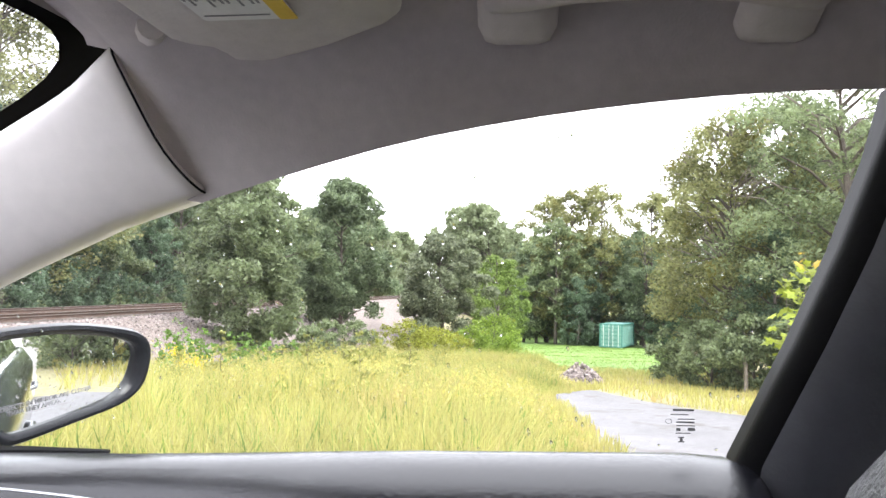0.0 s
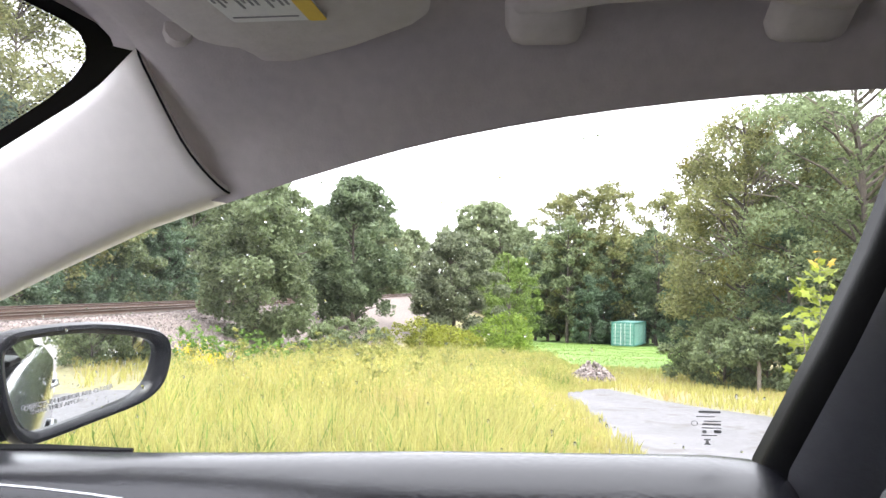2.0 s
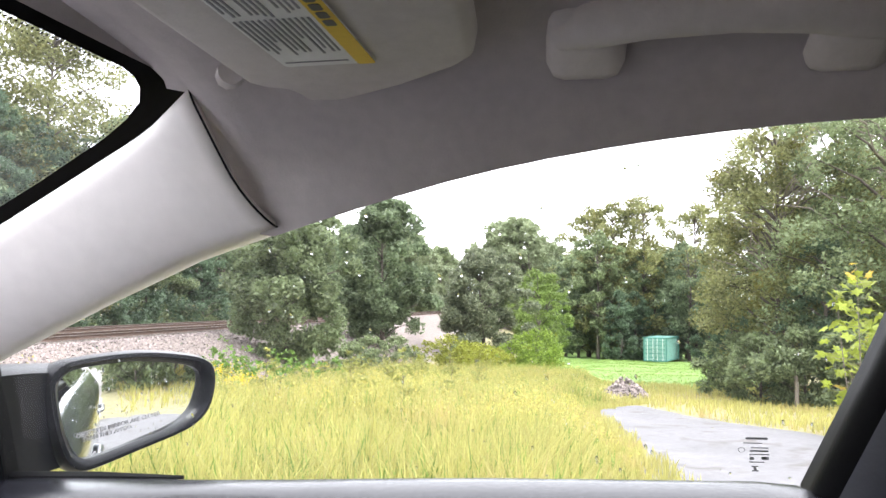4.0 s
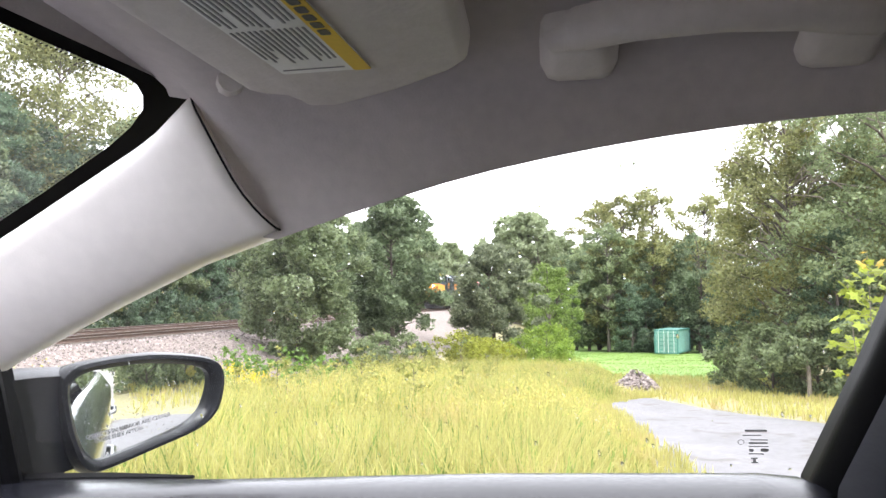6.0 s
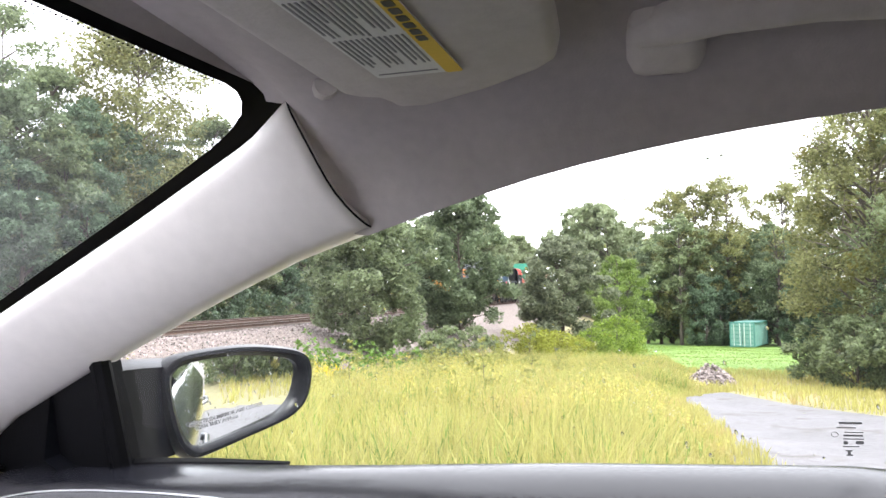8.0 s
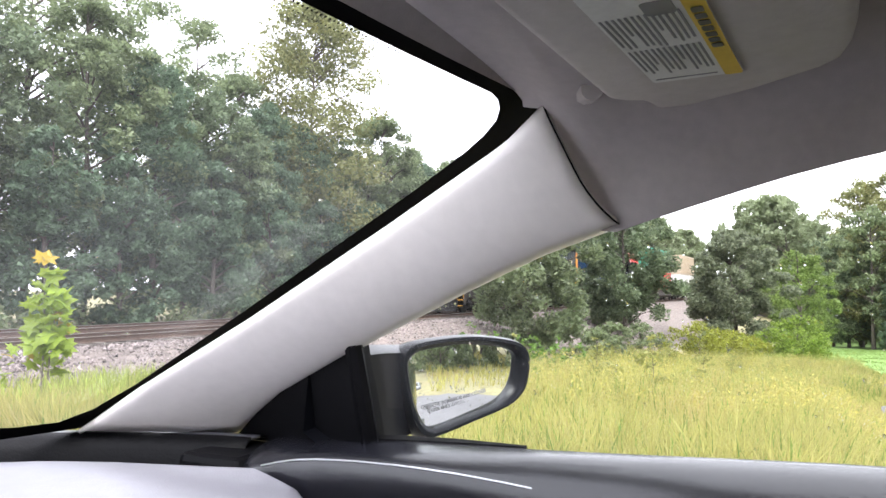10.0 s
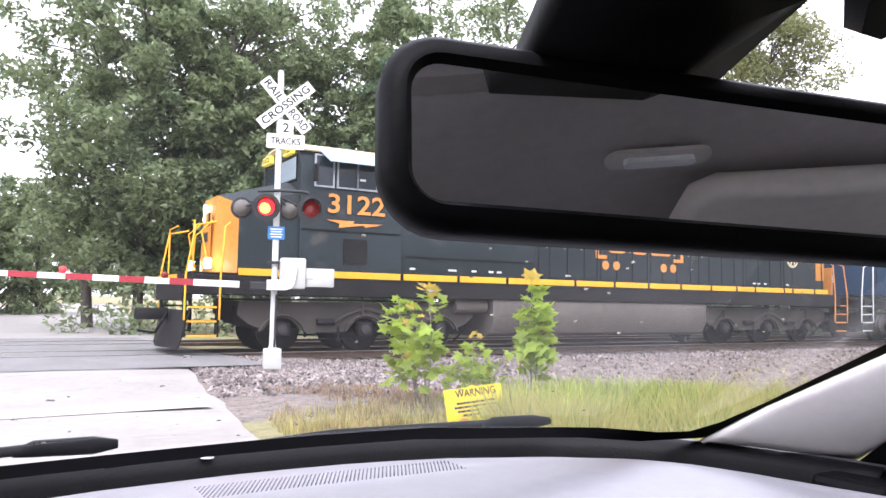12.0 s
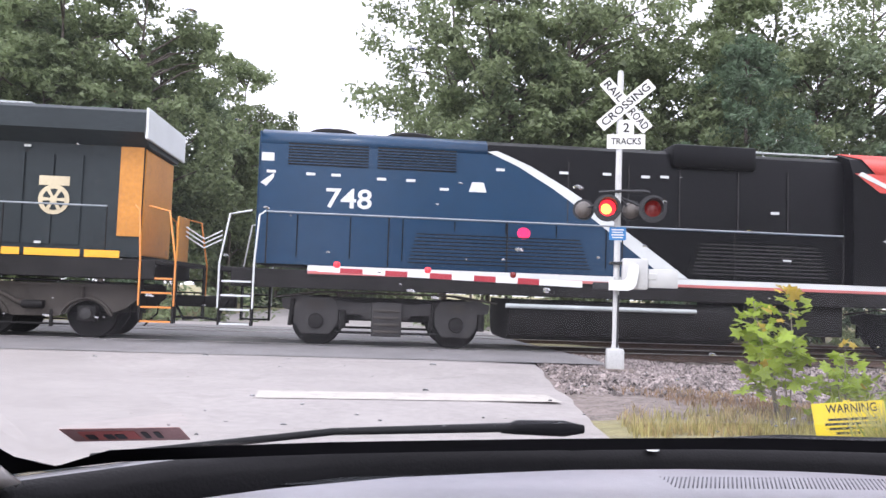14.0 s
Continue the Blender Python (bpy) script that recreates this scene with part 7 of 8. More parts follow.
def boxed_truck(parent, axles, r, mat):
    """A two-axle truck with deep rounded axle blocks and a stepped box between them."""
    t = new("truck")
    t.parent = parent
    tagged(t, "sooty black two-axle truck")
    x0, x1 = axles
    c = (x0 + x1) / 2
    for s in (-1, 1):
        out = [(x0 - 0.75, 0.98), (x0 - 0.72, 0.80), (x0 - 0.5, 0.72), (c - 0.55, 0.70), (c - 0.45, 0.60), (c + 0.45, 0.60), (c + 0.55, 0.70), (x1 + 0.5, 0.72), (x1 + 0.72, 0.80), (x1 + 0.75, 0.98), (x1 + 0.4, 1.08), (c + 0.7, 0.94), (c - 0.7, 0.94), (x0 - 0.4, 1.08)]
        frame_plate("side_frame", out, s, 1.0, 0.14, mat, t)
        for a in axles:
            b = frame_plate("axle_block", [(a - 0.30, 0.26), (a + 0.30, 0.26), (a + 0.46, 0.50), (a + 0.48, 0.82), (a + 0.34, 1.04), (a - 0.34, 1.04), (a - 0.48, 0.82), (a - 0.46, 0.50)], s, 1.08, 0.12, mat, t)
            part("axle_cap", tube([(a, s * 1.19, r), (a, s * 1.27, r), (a, s * 1.29, r)], [0.17, 0.15, 0.07], 14), T_DARK, b, smooth=50)
            for k in range(4):
                frame_plate("rib", rect(a - 0.20, a + 0.20, 0.80 + 0.055 * k, 0.825 + 0.055 * k), s, 1.20, 0.02, T_GRIME, b)
            part("spring", tube([(a + 0.56, s * 1.12, 0.40), (a + 0.56, s * 1.12, 0.78)], 0.085, 10), T_DARK, t)
            part("snubber", tube([(a - 0.56, s * 1.12, 0.42), (a - 0.50, s * 1.16, 1.0)], 0.05, 8), T_DARK, t, smooth=60)
        b = part("centre_box", box((c, s * 1.10, 0.60), (0.66, 0.30, 0.74), 0.03), mat, t, smooth=40)
        for k in range(4):
            part("rung", box((c, s * 1.26, 0.34 + 0.15 * k), (0.56, 0.03, 0.05), 0.008), T_GRIME, b)
        part("tie_rod", tube([(x0 + 0.4, s * 1.1, 0.30), (x1 - 0.4, s * 1.1, 0.30)], 0.03, 6), T_DARK, t)
        part("brake_pipe", tube([(x0 - 0.9, s * 1.18, 1.02), (x0, s * 1.2, 1.16), (x1, s * 1.2, 1.16), (x1 + 0.9, s * 1.18, 1.02)], 0.022, 6), T_GRIME, t)
    part("bolster", box((c, 0, 0.80), (x1 - x0 + 1.2, 1.9, 0.5), 0.03), T_DARK, t)
    for a in axles:
        wheelset(parent, a, r)


def stairs(parent, x, d, mat, edge, z0=0.42, z1=1.62):
    """End steps on both sides with their bright edges and hand posts; d is the way to the end of the unit."""
    for s in (-1, 1):
        st = new("end_steps")
        st.parent = parent
        tagged(st, "steel end steps with handrails")
        for k in range(4):
            z = z0 + (z1 - z0) * k / 4
            part("tread", box((x, s * 1.30, z), (0.62, 0.32, 0.035), 0.006), mat, st)
            part("tread_edge", box((x, s * 1.465, z), (0.62, 0.012, 0.04)), edge, st)
        for dx in (-0.34, 0.34):
            part("stringer", box((x + dx, s * 1.36, (z0 + z1) / 2), (0.035, 0.24, z1 - z0 + 0.06)), mat, st)
        for dx in (-0.36, 0.36):
            part("hand_post", tube([(x + dx, s * 1.47, 0.75), (x + dx, s * 1.49, 1.7), (x + dx * 0.85 - 0.12 * d, s * 1.47, 2.75), (x + dx * 0.4 - 0.4 * d, s * 1.40, 2.85)], 0.022, 8), edge, st, smooth=60)


def handrail(parent, x0, x1, mat, z=2.80, y=1.46, step=1.9):
    for s in (-1, 1):
        hr = new("handrail")
        hr.parent = parent
        tagged(hr, "long handrail on upright posts")
        part("rail", tube([(x0, s * y, z), (x1, s * y, z)], 0.019, 8), mat, hr, smooth=60)
        n = max(1, int((x1 - x0) / step))
        for k in range(n + 1):
            x = x0 + (x1 - x0) * k / n
            part("post", tube([(x, s * y, 1.7), (x, s * y, z)], 0.017, 6), T_DARK, hr)


def coupler(parent, x, d):
    part("coupler", box((x + d * 0.25, 0, 0.85), (0.7, 0.28, 0.26), 0.05), T_DARK, parent, smooth=40)
    part("air_hose", tube([(x, -0.5, 0.9), (x + d * 0.25, -0.52, 0.45), (x + d * 0.6, -0.5, 0.5)], 0.03, 8), RUBBER, parent, smooth=60)


def lead_loco():
    t = thing("locomotive", TRACK.copy(), "grimy dark blue and orange freight locomotive leading the train", "locomotive", "train")
    part("underframe", box((11.6, 0, 1.50), (22.7, 2.96, 0.42), 0.02), T_DARK, t)
    x = 1.35
    for w in (1.9, 2.1, 1.6, 1.5, 2.3, 1.45, 1.35, 1.35, 1.35, 1.2, 0.9, 1.5, 0.45, 1.2, 0.8):
        plate("sill_stripe", rect(x, min(22.3, x + w - 0.09), 1.72, 1.87), -1.482, T_STRIPE, t, 0.012, "yellow reflective sill stripe")
        x += w
    part("walkway", box((11.2, 0, 1.74), (21.8, 2.9, 0.05)), T_DARK, t)
    # nose: front face in facets, sides blue
    rows = [[(0.98, -0.62, 1.76), (0.98, 0.62, 1.76), (0.98, 0.62, 3.35), (0.98, -0.62, 3.35)], [(1.35, -1.38, 1.76), (1.35, 1.38, 1.76), (1.35, 1.38, 3.28), (1.35, -1.38, 3.28)], [(2.75, -1.42, 1.76), (2.75, 1.42, 1.76), (2.75, 1.42, 3.66), (2.75, -1.42, 3.66)]]
    rows[0][2], rows[0][3] = (1.06, 0.62, 3.52), (1.06, -0.62, 3.52)
    bm = bmesh.new()
    add_loft(bm, rows[:2], True)
    bm.verts.ensure_lookup_table()
    bm.faces.new(bm.verts[:4])
    bmesh.ops.recalc_face_normals(bm, faces=bm.faces)
    nose = part("nose_front", bm, T_ORANGE, t, "orange short hood front")
    bm = loft([rows[1], rows[2]], True)
    top = [(1.06, -0.62, 3.52), (1.06, 0.62, 3.52), (1.35, 1.38, 3.28), (2.75, 1.42, 3.66), (2.75, 0.6, 4.0), (2.75, -0.6, 4.0), (2.75, -1.42, 3.66), (1.35, -1.38, 3.28)]
    vs = [bm.verts.new(p) for p in top]
    c = bm.verts.new((1.9, 0, 3.80))
    for k in range(8):
        bm.faces.new((vs[k], vs[(k + 1) % 8], c))
    bmesh.ops.recalc_face_normals(bm, faces=bm.faces)
    part("nose_body", bm, T_BLUE, t, "dark blue short hood")
    part("nose_door", box((0.97, -0.15, 2.5), (0.03, 0.6, 1.3), 0.01), T_ORANGE, nose)
    part("door_window", box((0.955, -0.35, 3.0), (0.02, 0.16, 0.3), 0.01), T_DARK, nose)
    for z in (3.05, 3.27):
        part("headlight", tube([(1.0, 0.16, z), (0.95, 0.16, z)], [0.10, 0.11], 16), BEAM, nose, "burning headlight")
    for y in (-0.85, 0.85):
        part("ditch_light", tube([(0.9, y, 1.98), (0.78, y, 1.98)], [0.11, 0.12], 16), BEAM, t, "burning ditch light")
        part("front_rail", tube([(0.42, y * 1.6, 1.72), (0.42, y * 1.6, 2.85), (0.50, y * 0.9, 2.9)], 0.02, 8), T_STRIPE, t, "yellow handrail", smooth=60)
        part("nose_rail", tube([(0.90, y * 0.8, 1.85), (0.72, y * 0.8, 2.7), (0.97, y * 0.7, 2.95)], 0.018, 8), T_STRIPE, t, "yellow handrail", smooth=60)
    part("logo_patch", prism(rounded(0.62, 0.22, 0.03), Matrix.Translation((0.953, 0.06, 2.60)) @ Matrix(((0, 0, -1, 0), (-1, 0, 0, 0), (0, 1, 0, 0), (0, 0, 0, 1))), 0.008), T_BLUE, nose, "dark blue nose emblem")
    plow = loft([[(0.15, -1.45, 0.16), (-0.05, 0, 0.14), (0.15, 1.45, 0.16)], [(0.35, -1.45, 0.95), (0.28, 0, 0.95), (0.35, 1.45, 0.95)]])
    solid(part("plow", plow, T_DARK, t, "black steel plow"), 0.04)
    part("front_sill", box((0.30, 0, 1.42), (0.26, 2.9, 0.55), 0.03), T_DARK, t)
    plate_front = box((0.155, -0.62, 1.66), (0.02, 0.9, 0.10))
    part("front_stripe", plate_front, T_STRIPE, t)
    part("front_stripe", box((0.155, 0.72, 1.66), (0.02, 0.8, 0.10)), T_STRIPE, t)
    # cab
    part("cab", hull(2.70, 5.28, [(0, 4.80), (-0.75, 4.80), (-1.30, 4.62), (-1.46, 4.30), (-1.48, 1.76)]), T_BLUE, t, "dark blue crew cab", smooth=30)
    rows = [[(x, y, z) for y, z in ((-1.42, 4.66), (-1.25, 4.78), (-0.75, 4.90), (0, 4.93), (0.75, 4.90), (1.25, 4.78), (1.42, 4.66))] for x in (2.62, 5.32)]
    solid(part("cab_roof", loft(rows), T_CREAM, t, "cream cab roof edge", smooth=40), 0.05)
    for x0, x1, dark in ((3.05, 3.46, 0), (3.60, 4.06, 0), (4.10, 4.56, 1), (4.66, 5.06, 0)):
        w = plate("side_window", rect(x0, x1, 3.84, 4.52), -1.462, T_GLASS, t, 0.03, "dark cab side window")
        for a, b, c_, d_ in ((x0 - 0.04, x0, 3.80, 4.56), (x1, x1 + 0.04, 3.80, 4.56), (x0, x1, 3.80, 3.84), (x0, x1, 4.52, 4.56)):
            plate("window_frame", rect(a, b, c_, d_), -1.462, T_RAIL, w, 0.045)
    solid(part("awning", loft([[(3.15, -1.47, 4.64), (5.0, -1.47, 4.64)], [(3.25, -1.86, 4.36), (4.95, -1.86, 4.36)]]), T_AWNING, t, "pale blue window awning"), 0.02)
    for y in (-0.62, 0.62):
        # the near pane's pale base colour holds a painted reflection of the sky
        w = part("windshield", box((2.685, y, 4.25), (0.03, 1.05, 0.52), 0.02), material("cab glass with painted sky sheen", (0.32, 0.38, 0.44), 0.1, vary=0.05, spec=0.8) if y < 0 else T_GLASS, t, "front cab window")
        part("window_frame", box((2.69, y, 4.25), (0.02, 1.15, 0.62), 0.02), T_DARK, w)
    for y in (-0.7, 0.9):
        nb = part("number_box", box((2.66, y, 4.70), (0.14, 0.62, 0.20), 0.02), material("lit number board", (0.75, 0.62, 0.10), 0.5, vary=0.05, emit=(1.0, 0.75, 0.1), power=0.25), t, "yellow number board")
        text_part("board_digits", "3122", 0.17, Matrix.Translation((2.585, y, 4.70)) @ Matrix(((0, 0, -1, 0), (-1, 0, 0, 0), (0, 1, 0, 0), (0, 0, 0, 1))), SIGN_BLACK, nb, 0.003, width=0.48)
    text_part("cab_number", "3122", 0.62, Matrix.Translation((4.07, -1.497, 3.42)) @ UP, T_LETTER, t, 0.004, "faded orange road number", 1.45)
    plate("lightning_stripe", [(3.33, 3.06), (4.02, 3.06), (3.98, 3.0), (4.75, 3.03), (4.60, 2.98), (4.30, 2.93), (4.26, 2.98), (3.62, 2.88), (3.66, 2.98)], -1.49, T_LETTER, t, 0.012, "orange lightning stripe")
    plate("vent_panel", rect(3.77, 4.36, 2.05, 2.64), -1.482, T_DARK, t, 0.02, "dark louvred cab vent")
    plate("cab_ledge", rect(2.75, 5.2, 2.80, 2.83), -1.482, T_DARK, t, 0.015)
    part("cab_mirror", box((3.0, -1.62, 4.1), (0.06, 0.14, 0.4), 0.01), T_DARK, t)
    # long hood, in panels with doors
    part("hood", hull(5.28, 16.2, [(0, 4.66), (-0.9, 4.62), (-1.12, 4.45), (-1.14, 1.76)]), T_BLUE, t, "dark blue engine hood", smooth=30)
    part("lower_cabinet", box((7.3, 0, 2.55), (4.05, 2.92, 1.5), 0.03), T_BLUE, t, "dark blue equipment cabinet", smooth=40)
    part("brake_vent_body", box((7.55, 0, 4.42), (3.15, 2.86, 0.72), 0.04), T_BLUE, t, "raised brake grid housing", smooth=40)
    for x0, x1 in ((6.10, 6.95), (7.16, 7.98), (8.18, 9.0)):
        g = plate("louvre_panel", rect(x0, x1, 4.14, 4.70), -1.425, T_DARK, t, 0.02, "dark louvred grille")
        for k in range(7):
            plate("slat", rect(x0 + 0.02, x1 - 0.02, 4.17 + 0.074 * k, 4.20 + 0.074 * k), -1.44, T_GRIME, g, 0.018)
        for a in (x0 - 0.07, x1 + 0.02):
            plate("grille_edge", rect(a, a + 0.05, 4.10, 4.74), -1.43, T_RAIL, g, 0.02)
    part("roof_rail", tube([(5.3, -1.46, 4.78), (9.2, -1.46, 4.78)], 0.02, 6), T_RAIL, t)
    part("roof_rail", tube([(5.6, -1.46, 4.08), (9.2, -1.46, 4.08)], 0.02, 6), T_RAIL, t)
    plate("cabinet_line", rect(5.4, 9.3, 3.28, 3.31), -1.47, T_DARK, t, 0.012)
    plate("cabinet_line", rect(5.4, 9.3, 2.28, 2.31), -1.47, T_DARK, t, 0.012)
    part("exhaust_hatch", box((9.9, 0, 4.75), (1.3, 1.9, 0.22), 0.04), T_DARK, t)
    plate("intake_grille", rect(10.05, 10.65, 4.05, 4.52), -1.145, T_DARK, t, 0.03, "square dark intake grille")
    for k in range(11):
        d = plate("hood_door", rect(9.45 + 0.62 * k, 10.03 + 0.62 * k, 1.95, 3.95 if k > 1 else 3.0), -1.142, T_BLUE, t, 0.022)
        part("door_latch", box((9.95 + 0.62 * k, -1.17, 2.8), (0.03, 0.03, 0.10)), T_RAIL, d)
    # lettering as plain blocks between brackets
    for x0, s in ((11.72, 1), (15.30, -1)):
        for a, b, c_, d_ in ((0, 0.11, 2.55, 4.0), (0, 0.42, 3.90, 4.0), (0, 0.42, 2.55, 2.65)):
            plate("bracket_bar", rect(min(x0, x0 + s * b), max(x0, x0 + s * b), c_, d_), -1.168, T_LETTER, t, 0.012, "orange bracket emblem")
    hz = 2.72
    for k, x0 in enumerate((12.14, 13.05, 13.92)):
        w, h = 0.86, 1.02
        o = [(px_ + 0.41, pz_ + 0.51) for px_, pz_ in rounded(0.80 - 0.10 * (k == 1), 1.0, 0.22 - 0.16 * (k == 2), 4)]
        plate("emblem_block", [(x0 + a, hz + b) for a, b in o], -1.168, T_LETTER, t, 0.012, "solid orange emblem shape")
    for x0 in (12.10, 12.52, 14.45, 14.86):
        plate("emblem_dot", [(x0 + 0.13 * math.cos(a), 2.36 + 0.13 * math.sin(a)) for a in np.arange(16) * math.pi / 8], -1.168, T_LETTER, t, 0.012, "round orange emblem dot")
    # radiator end with flared wings
    part("rear_hood", hull(16.2, 22.5, [(0, 4.3), (-1.12, 4.3), (-1.14, 1.76)]), T_BLUE, t, "dark blue rear hood", smooth=30)
    part("radiator", hull(16.2, 22.6, [(0, 4.92), (-1.38, 4.90), (-1.56, 4.80), (-1.56, 4.38), (-1.15, 4.14)]), T_BLUE, t, "flared dark blue radiator", smooth=30)
    part("radiator_end", box((22.64, 0, 4.58), (0.07, 3.08, 0.66), 0.02), B_WHITE, t, "pale radiator end")
    part("roof_sheet", box((18.2, 0, 4.945), (3.9, 2.5, 0.05), 0.01), T_ROOF, t, "pale roof sheets")
    for k in range(8):
        d = plate("rear_door", rect(16.5 + 0.6 * k, 17.05 + 0.6 * k, 1.98, 3.9), -1.142, T_BLUE, t, 0.022)
        if k < 5:
            plate("door_vent", rect(16.62 + 0.6 * k, 16.93 + 0.6 * k, 2.75, 3.45), -1.166, T_DARK, d, 0.012)
    plate("rear_panel", rect(22.02, 22.5, 2.2, 4.12), -1.150, T_ORANGE, t, 0.02, "orange end panel")
    part("rear_face", box((22.52, 0, 2.95), (0.03, 2.2, 2.3), 0.02), T_ORANGE, t, "orange rear face")
    plate("round_badge", [(20.70 + 0.32 * math.cos(a), 2.92 + 0.32 * math.sin(a)) for a in np.arange(20) * math.pi / 10], -1.170, T_CREAM, t, 0.012, "round cream badge")
    plate("badge_centre", [(20.70 + 0.23 * math.cos(a), 2.92 + 0.23 * math.sin(a)) for a in np.arange(16) * math.pi / 8], -1.180, T_BLUE, t, 0.012)
    for k in range(6):
        a = k * math.pi / 3
        c_, s_ = math.cos(a), math.sin(a)
        plate("badge_spoke", [(20.70 + u * c_ - v * s_, 2.92 + u * s_ + v * c_) for u, v in ((0.06, -0.025), (0.24, -0.04), (0.24, 0.04), (0.06, 0.025))], -1.186, T_CREAM, t, 0.010)
    plate("badge_hub", [(20.70 + 0.08 * math.cos(a), 2.92 + 0.08 * math.sin(a)) for a in np.arange(12) * math.pi / 6], -1.190, T_CREAM, t, 0.010)
    plate("badge_plate", rect(20.38, 21.0, 3.22, 3.42), -1.168, T_CREAM, t, 0.010, "small cream plate over the badge")
    rngt = random.Random(9)
    for k in range(26):
        x, z = rngt.uniform(3, 21), rngt.choice((1.98, 3.55, 4.02))
        plate("notice_label", rect(x, x + 0.14, z, z + 0.05), -1.50 if 5.3 < x < 9.3 and z < 3.3 or x < 5.3 else -1.172, B_WHITE, t, 0.012)
    # tank, tanks and steps
    part("fuel_tank", hull(8.0, 16.0, [(0, 1.31), (-1.40, 1.31), (-1.45, 1.22), (-1.45, 0.72), (-1.30, 0.42), (-1.0, 0.32), (0, 0.32)]), T_TANK, t, "dusty brown fuel tank", smooth=35)
    part("air_tank", tube([(6.95, -1.15, 1.12), (7.9, -1.15, 1.12)], 0.20, 14), T_TANK, t, smooth=50)
    truck(t, (2.47, 4.52, 6.56), 0.53, T_GRIME)
    truck(t, (17.25, 19.38, 21.5), 0.53, T_GRIME)
    stairs(t, 0.62, -1, T_DARK, T_STRIPE)
    stairs(t, 23.0, 1, T_DARK, T_LETTER)
    handrail(t, 9.45, 21.9, T_RAIL)
    part("rear_platform", box((22.9, 0, 1.66), (0.9, 2.9, 0.10), 0.02), T_DARK, t)
    part("end_barrier", box((23.25, -0.55, 2.2), (0.05, 0.9, 1.0), 0.02), T_ORANGE, t, "orange end gate")
    for k in range(3):
        part("end_chain", tube([(23.3, -0.5, 2.5 - 0.1 * k), (23.7, -0.45, 2.25 - 0.1 * k), (24.1, -0.5, 2.45 - 0.1 * k)], 0.018, 6), B_WHITE, t)
    coupler(t, 23.1, 1)
    coupler(t, 0.1, -1)
    return t


def second_loco():
    t = thing("locomotive", TRACK.copy(), "clean blue and black locomotive with white slanting stripe, red cab", "locomotive", "train")
    part("underframe", box((11.3, 0, 1.42), (22.0, 2.9, 0.40), 0.02), T_DARK, t)
    plate("white_sill", rect(1.9, 21.5, 1.60, 1.72), -1.452, B_WHITE, t, 0.012, "white sill stripe")
    plate("red_sill", rect(1.9, 21.5, 1.54, 1.60), -1.452, INK_RED, t, 0.012, "thin red sill line")
    prof = [(0, 4.72), (-0.8, 4.72), (-1.05, 4.60), (-1.12, 4.38), (-1.13, 1.72)]
    part("hood", hull(0.75, 14.2, prof), B_BLACK, t, "black engine hood", smooth=30)
    yy = -1.132
    plate("blue_side", [(0.76, 1.74), (10.1, 1.74), (9.55, 2.15), (8.86, 2.66), (8.14, 3.20), (7.40, 3.70), (6.60, 4.14), (6.05, 4.36), (0.76, 4.36)], yy, B_BLUE, t, 0.010, "deep blue side panel")
    rows = [[(x, y, z) for y, z in ((-1.135, 4.36), (-1.06, 4.61), (-0.80, 4.735), (0.8, 4.735))] for x in (0.74, 5.75)]
    solid(part("blue_roof", loft(rows), B_BLUE, t, "deep blue roof edge", smooth=40), 0.008)
    part("blue_end", box((0.73, 0, 3.2), (0.04, 2.2, 2.9), 0.02), B_BLUE, t, "deep blue hood end")
    bow = [(5.75, 4.42), (6.45, 4.12), (7.25, 3.66), (8.0, 3.16), (8.72, 2.62), (9.42, 2.10), (9.92, 1.74)]
    bm = bmesh.new()
    grid = [[(x, yy - 0.022, z), (x + 0.22 + 0.05 * k, yy - 0.022, z + 0.03 * (k < 6))] for k, (x, z) in enumerate(bow)]
    add_loft(bm, grid)
    solid(part("slant_stripe", bm, B_WHITE, t, "white bowed slanting stripe"), 0.006)
    g = plate("hood_grille", [(3.9, 1.80), (8.2, 1.80), (8.15, 2.25), (7.85, 2.55), (4.5, 2.62), (4.1, 2.35)], yy - 0.011, B_BLUE, t, 0.010, "dark blue mesh panel")
    for k in range(9):
        plate("mesh_bar", rect(4.05 + 0.02 * k, 8.15 - 0.03 * k, 1.86 + 0.08 * k, 1.885 + 0.08 * k), yy - 0.0215, T_DARK, g, 0.008)
    for x0, x1 in ((1.35, 3.1), (3.3, 5.05)):
        g = plate("radiator_grille", rect(x0, x1, 3.92, 4.40), yy - 0.011, T_DARK, t, 0.012, "dark radiator grille")
        for k in range(7):
            plate("slat", rect(x0, x1, 3.95 + 0.064 * k, 3.975 + 0.064 * k), yy - 0.023, B_BLUE, g, 0.012)
    for x0 in (2.26, 4.05):
        f = part("roof_fan", tube([(x0, 0, 4.72), (x0, 0, 4.86), (x0, 0, 4.90)], [0.60, 0.60, 0.52], 24), T_DARK, t, "round black roof fan", smooth=40)
    text_part("hood_number", "748", 0.60, Matrix.Translation((2.70, yy - 0.016, 3.20)) @ UP, B_WHITE, t, 0.004, "white road number", 1.0)
    plate("hood_line", rect(0.76, 14, 2.84, 2.87), yy - 0.010, B_BLUE, t, 0.010)
    plate("hood_line", rect(0.76, 9.2, 2.02, 2.05), yy - 0.010, B_BLUE, t, 0.010)
    for k in range(7):
        plate("door_seam", rect(1.6 + 1.15 * k, 1.625 + 1.15 * k, 1.9, 2.82), yy - 0.0105, B_BLACK, t, 0.010)
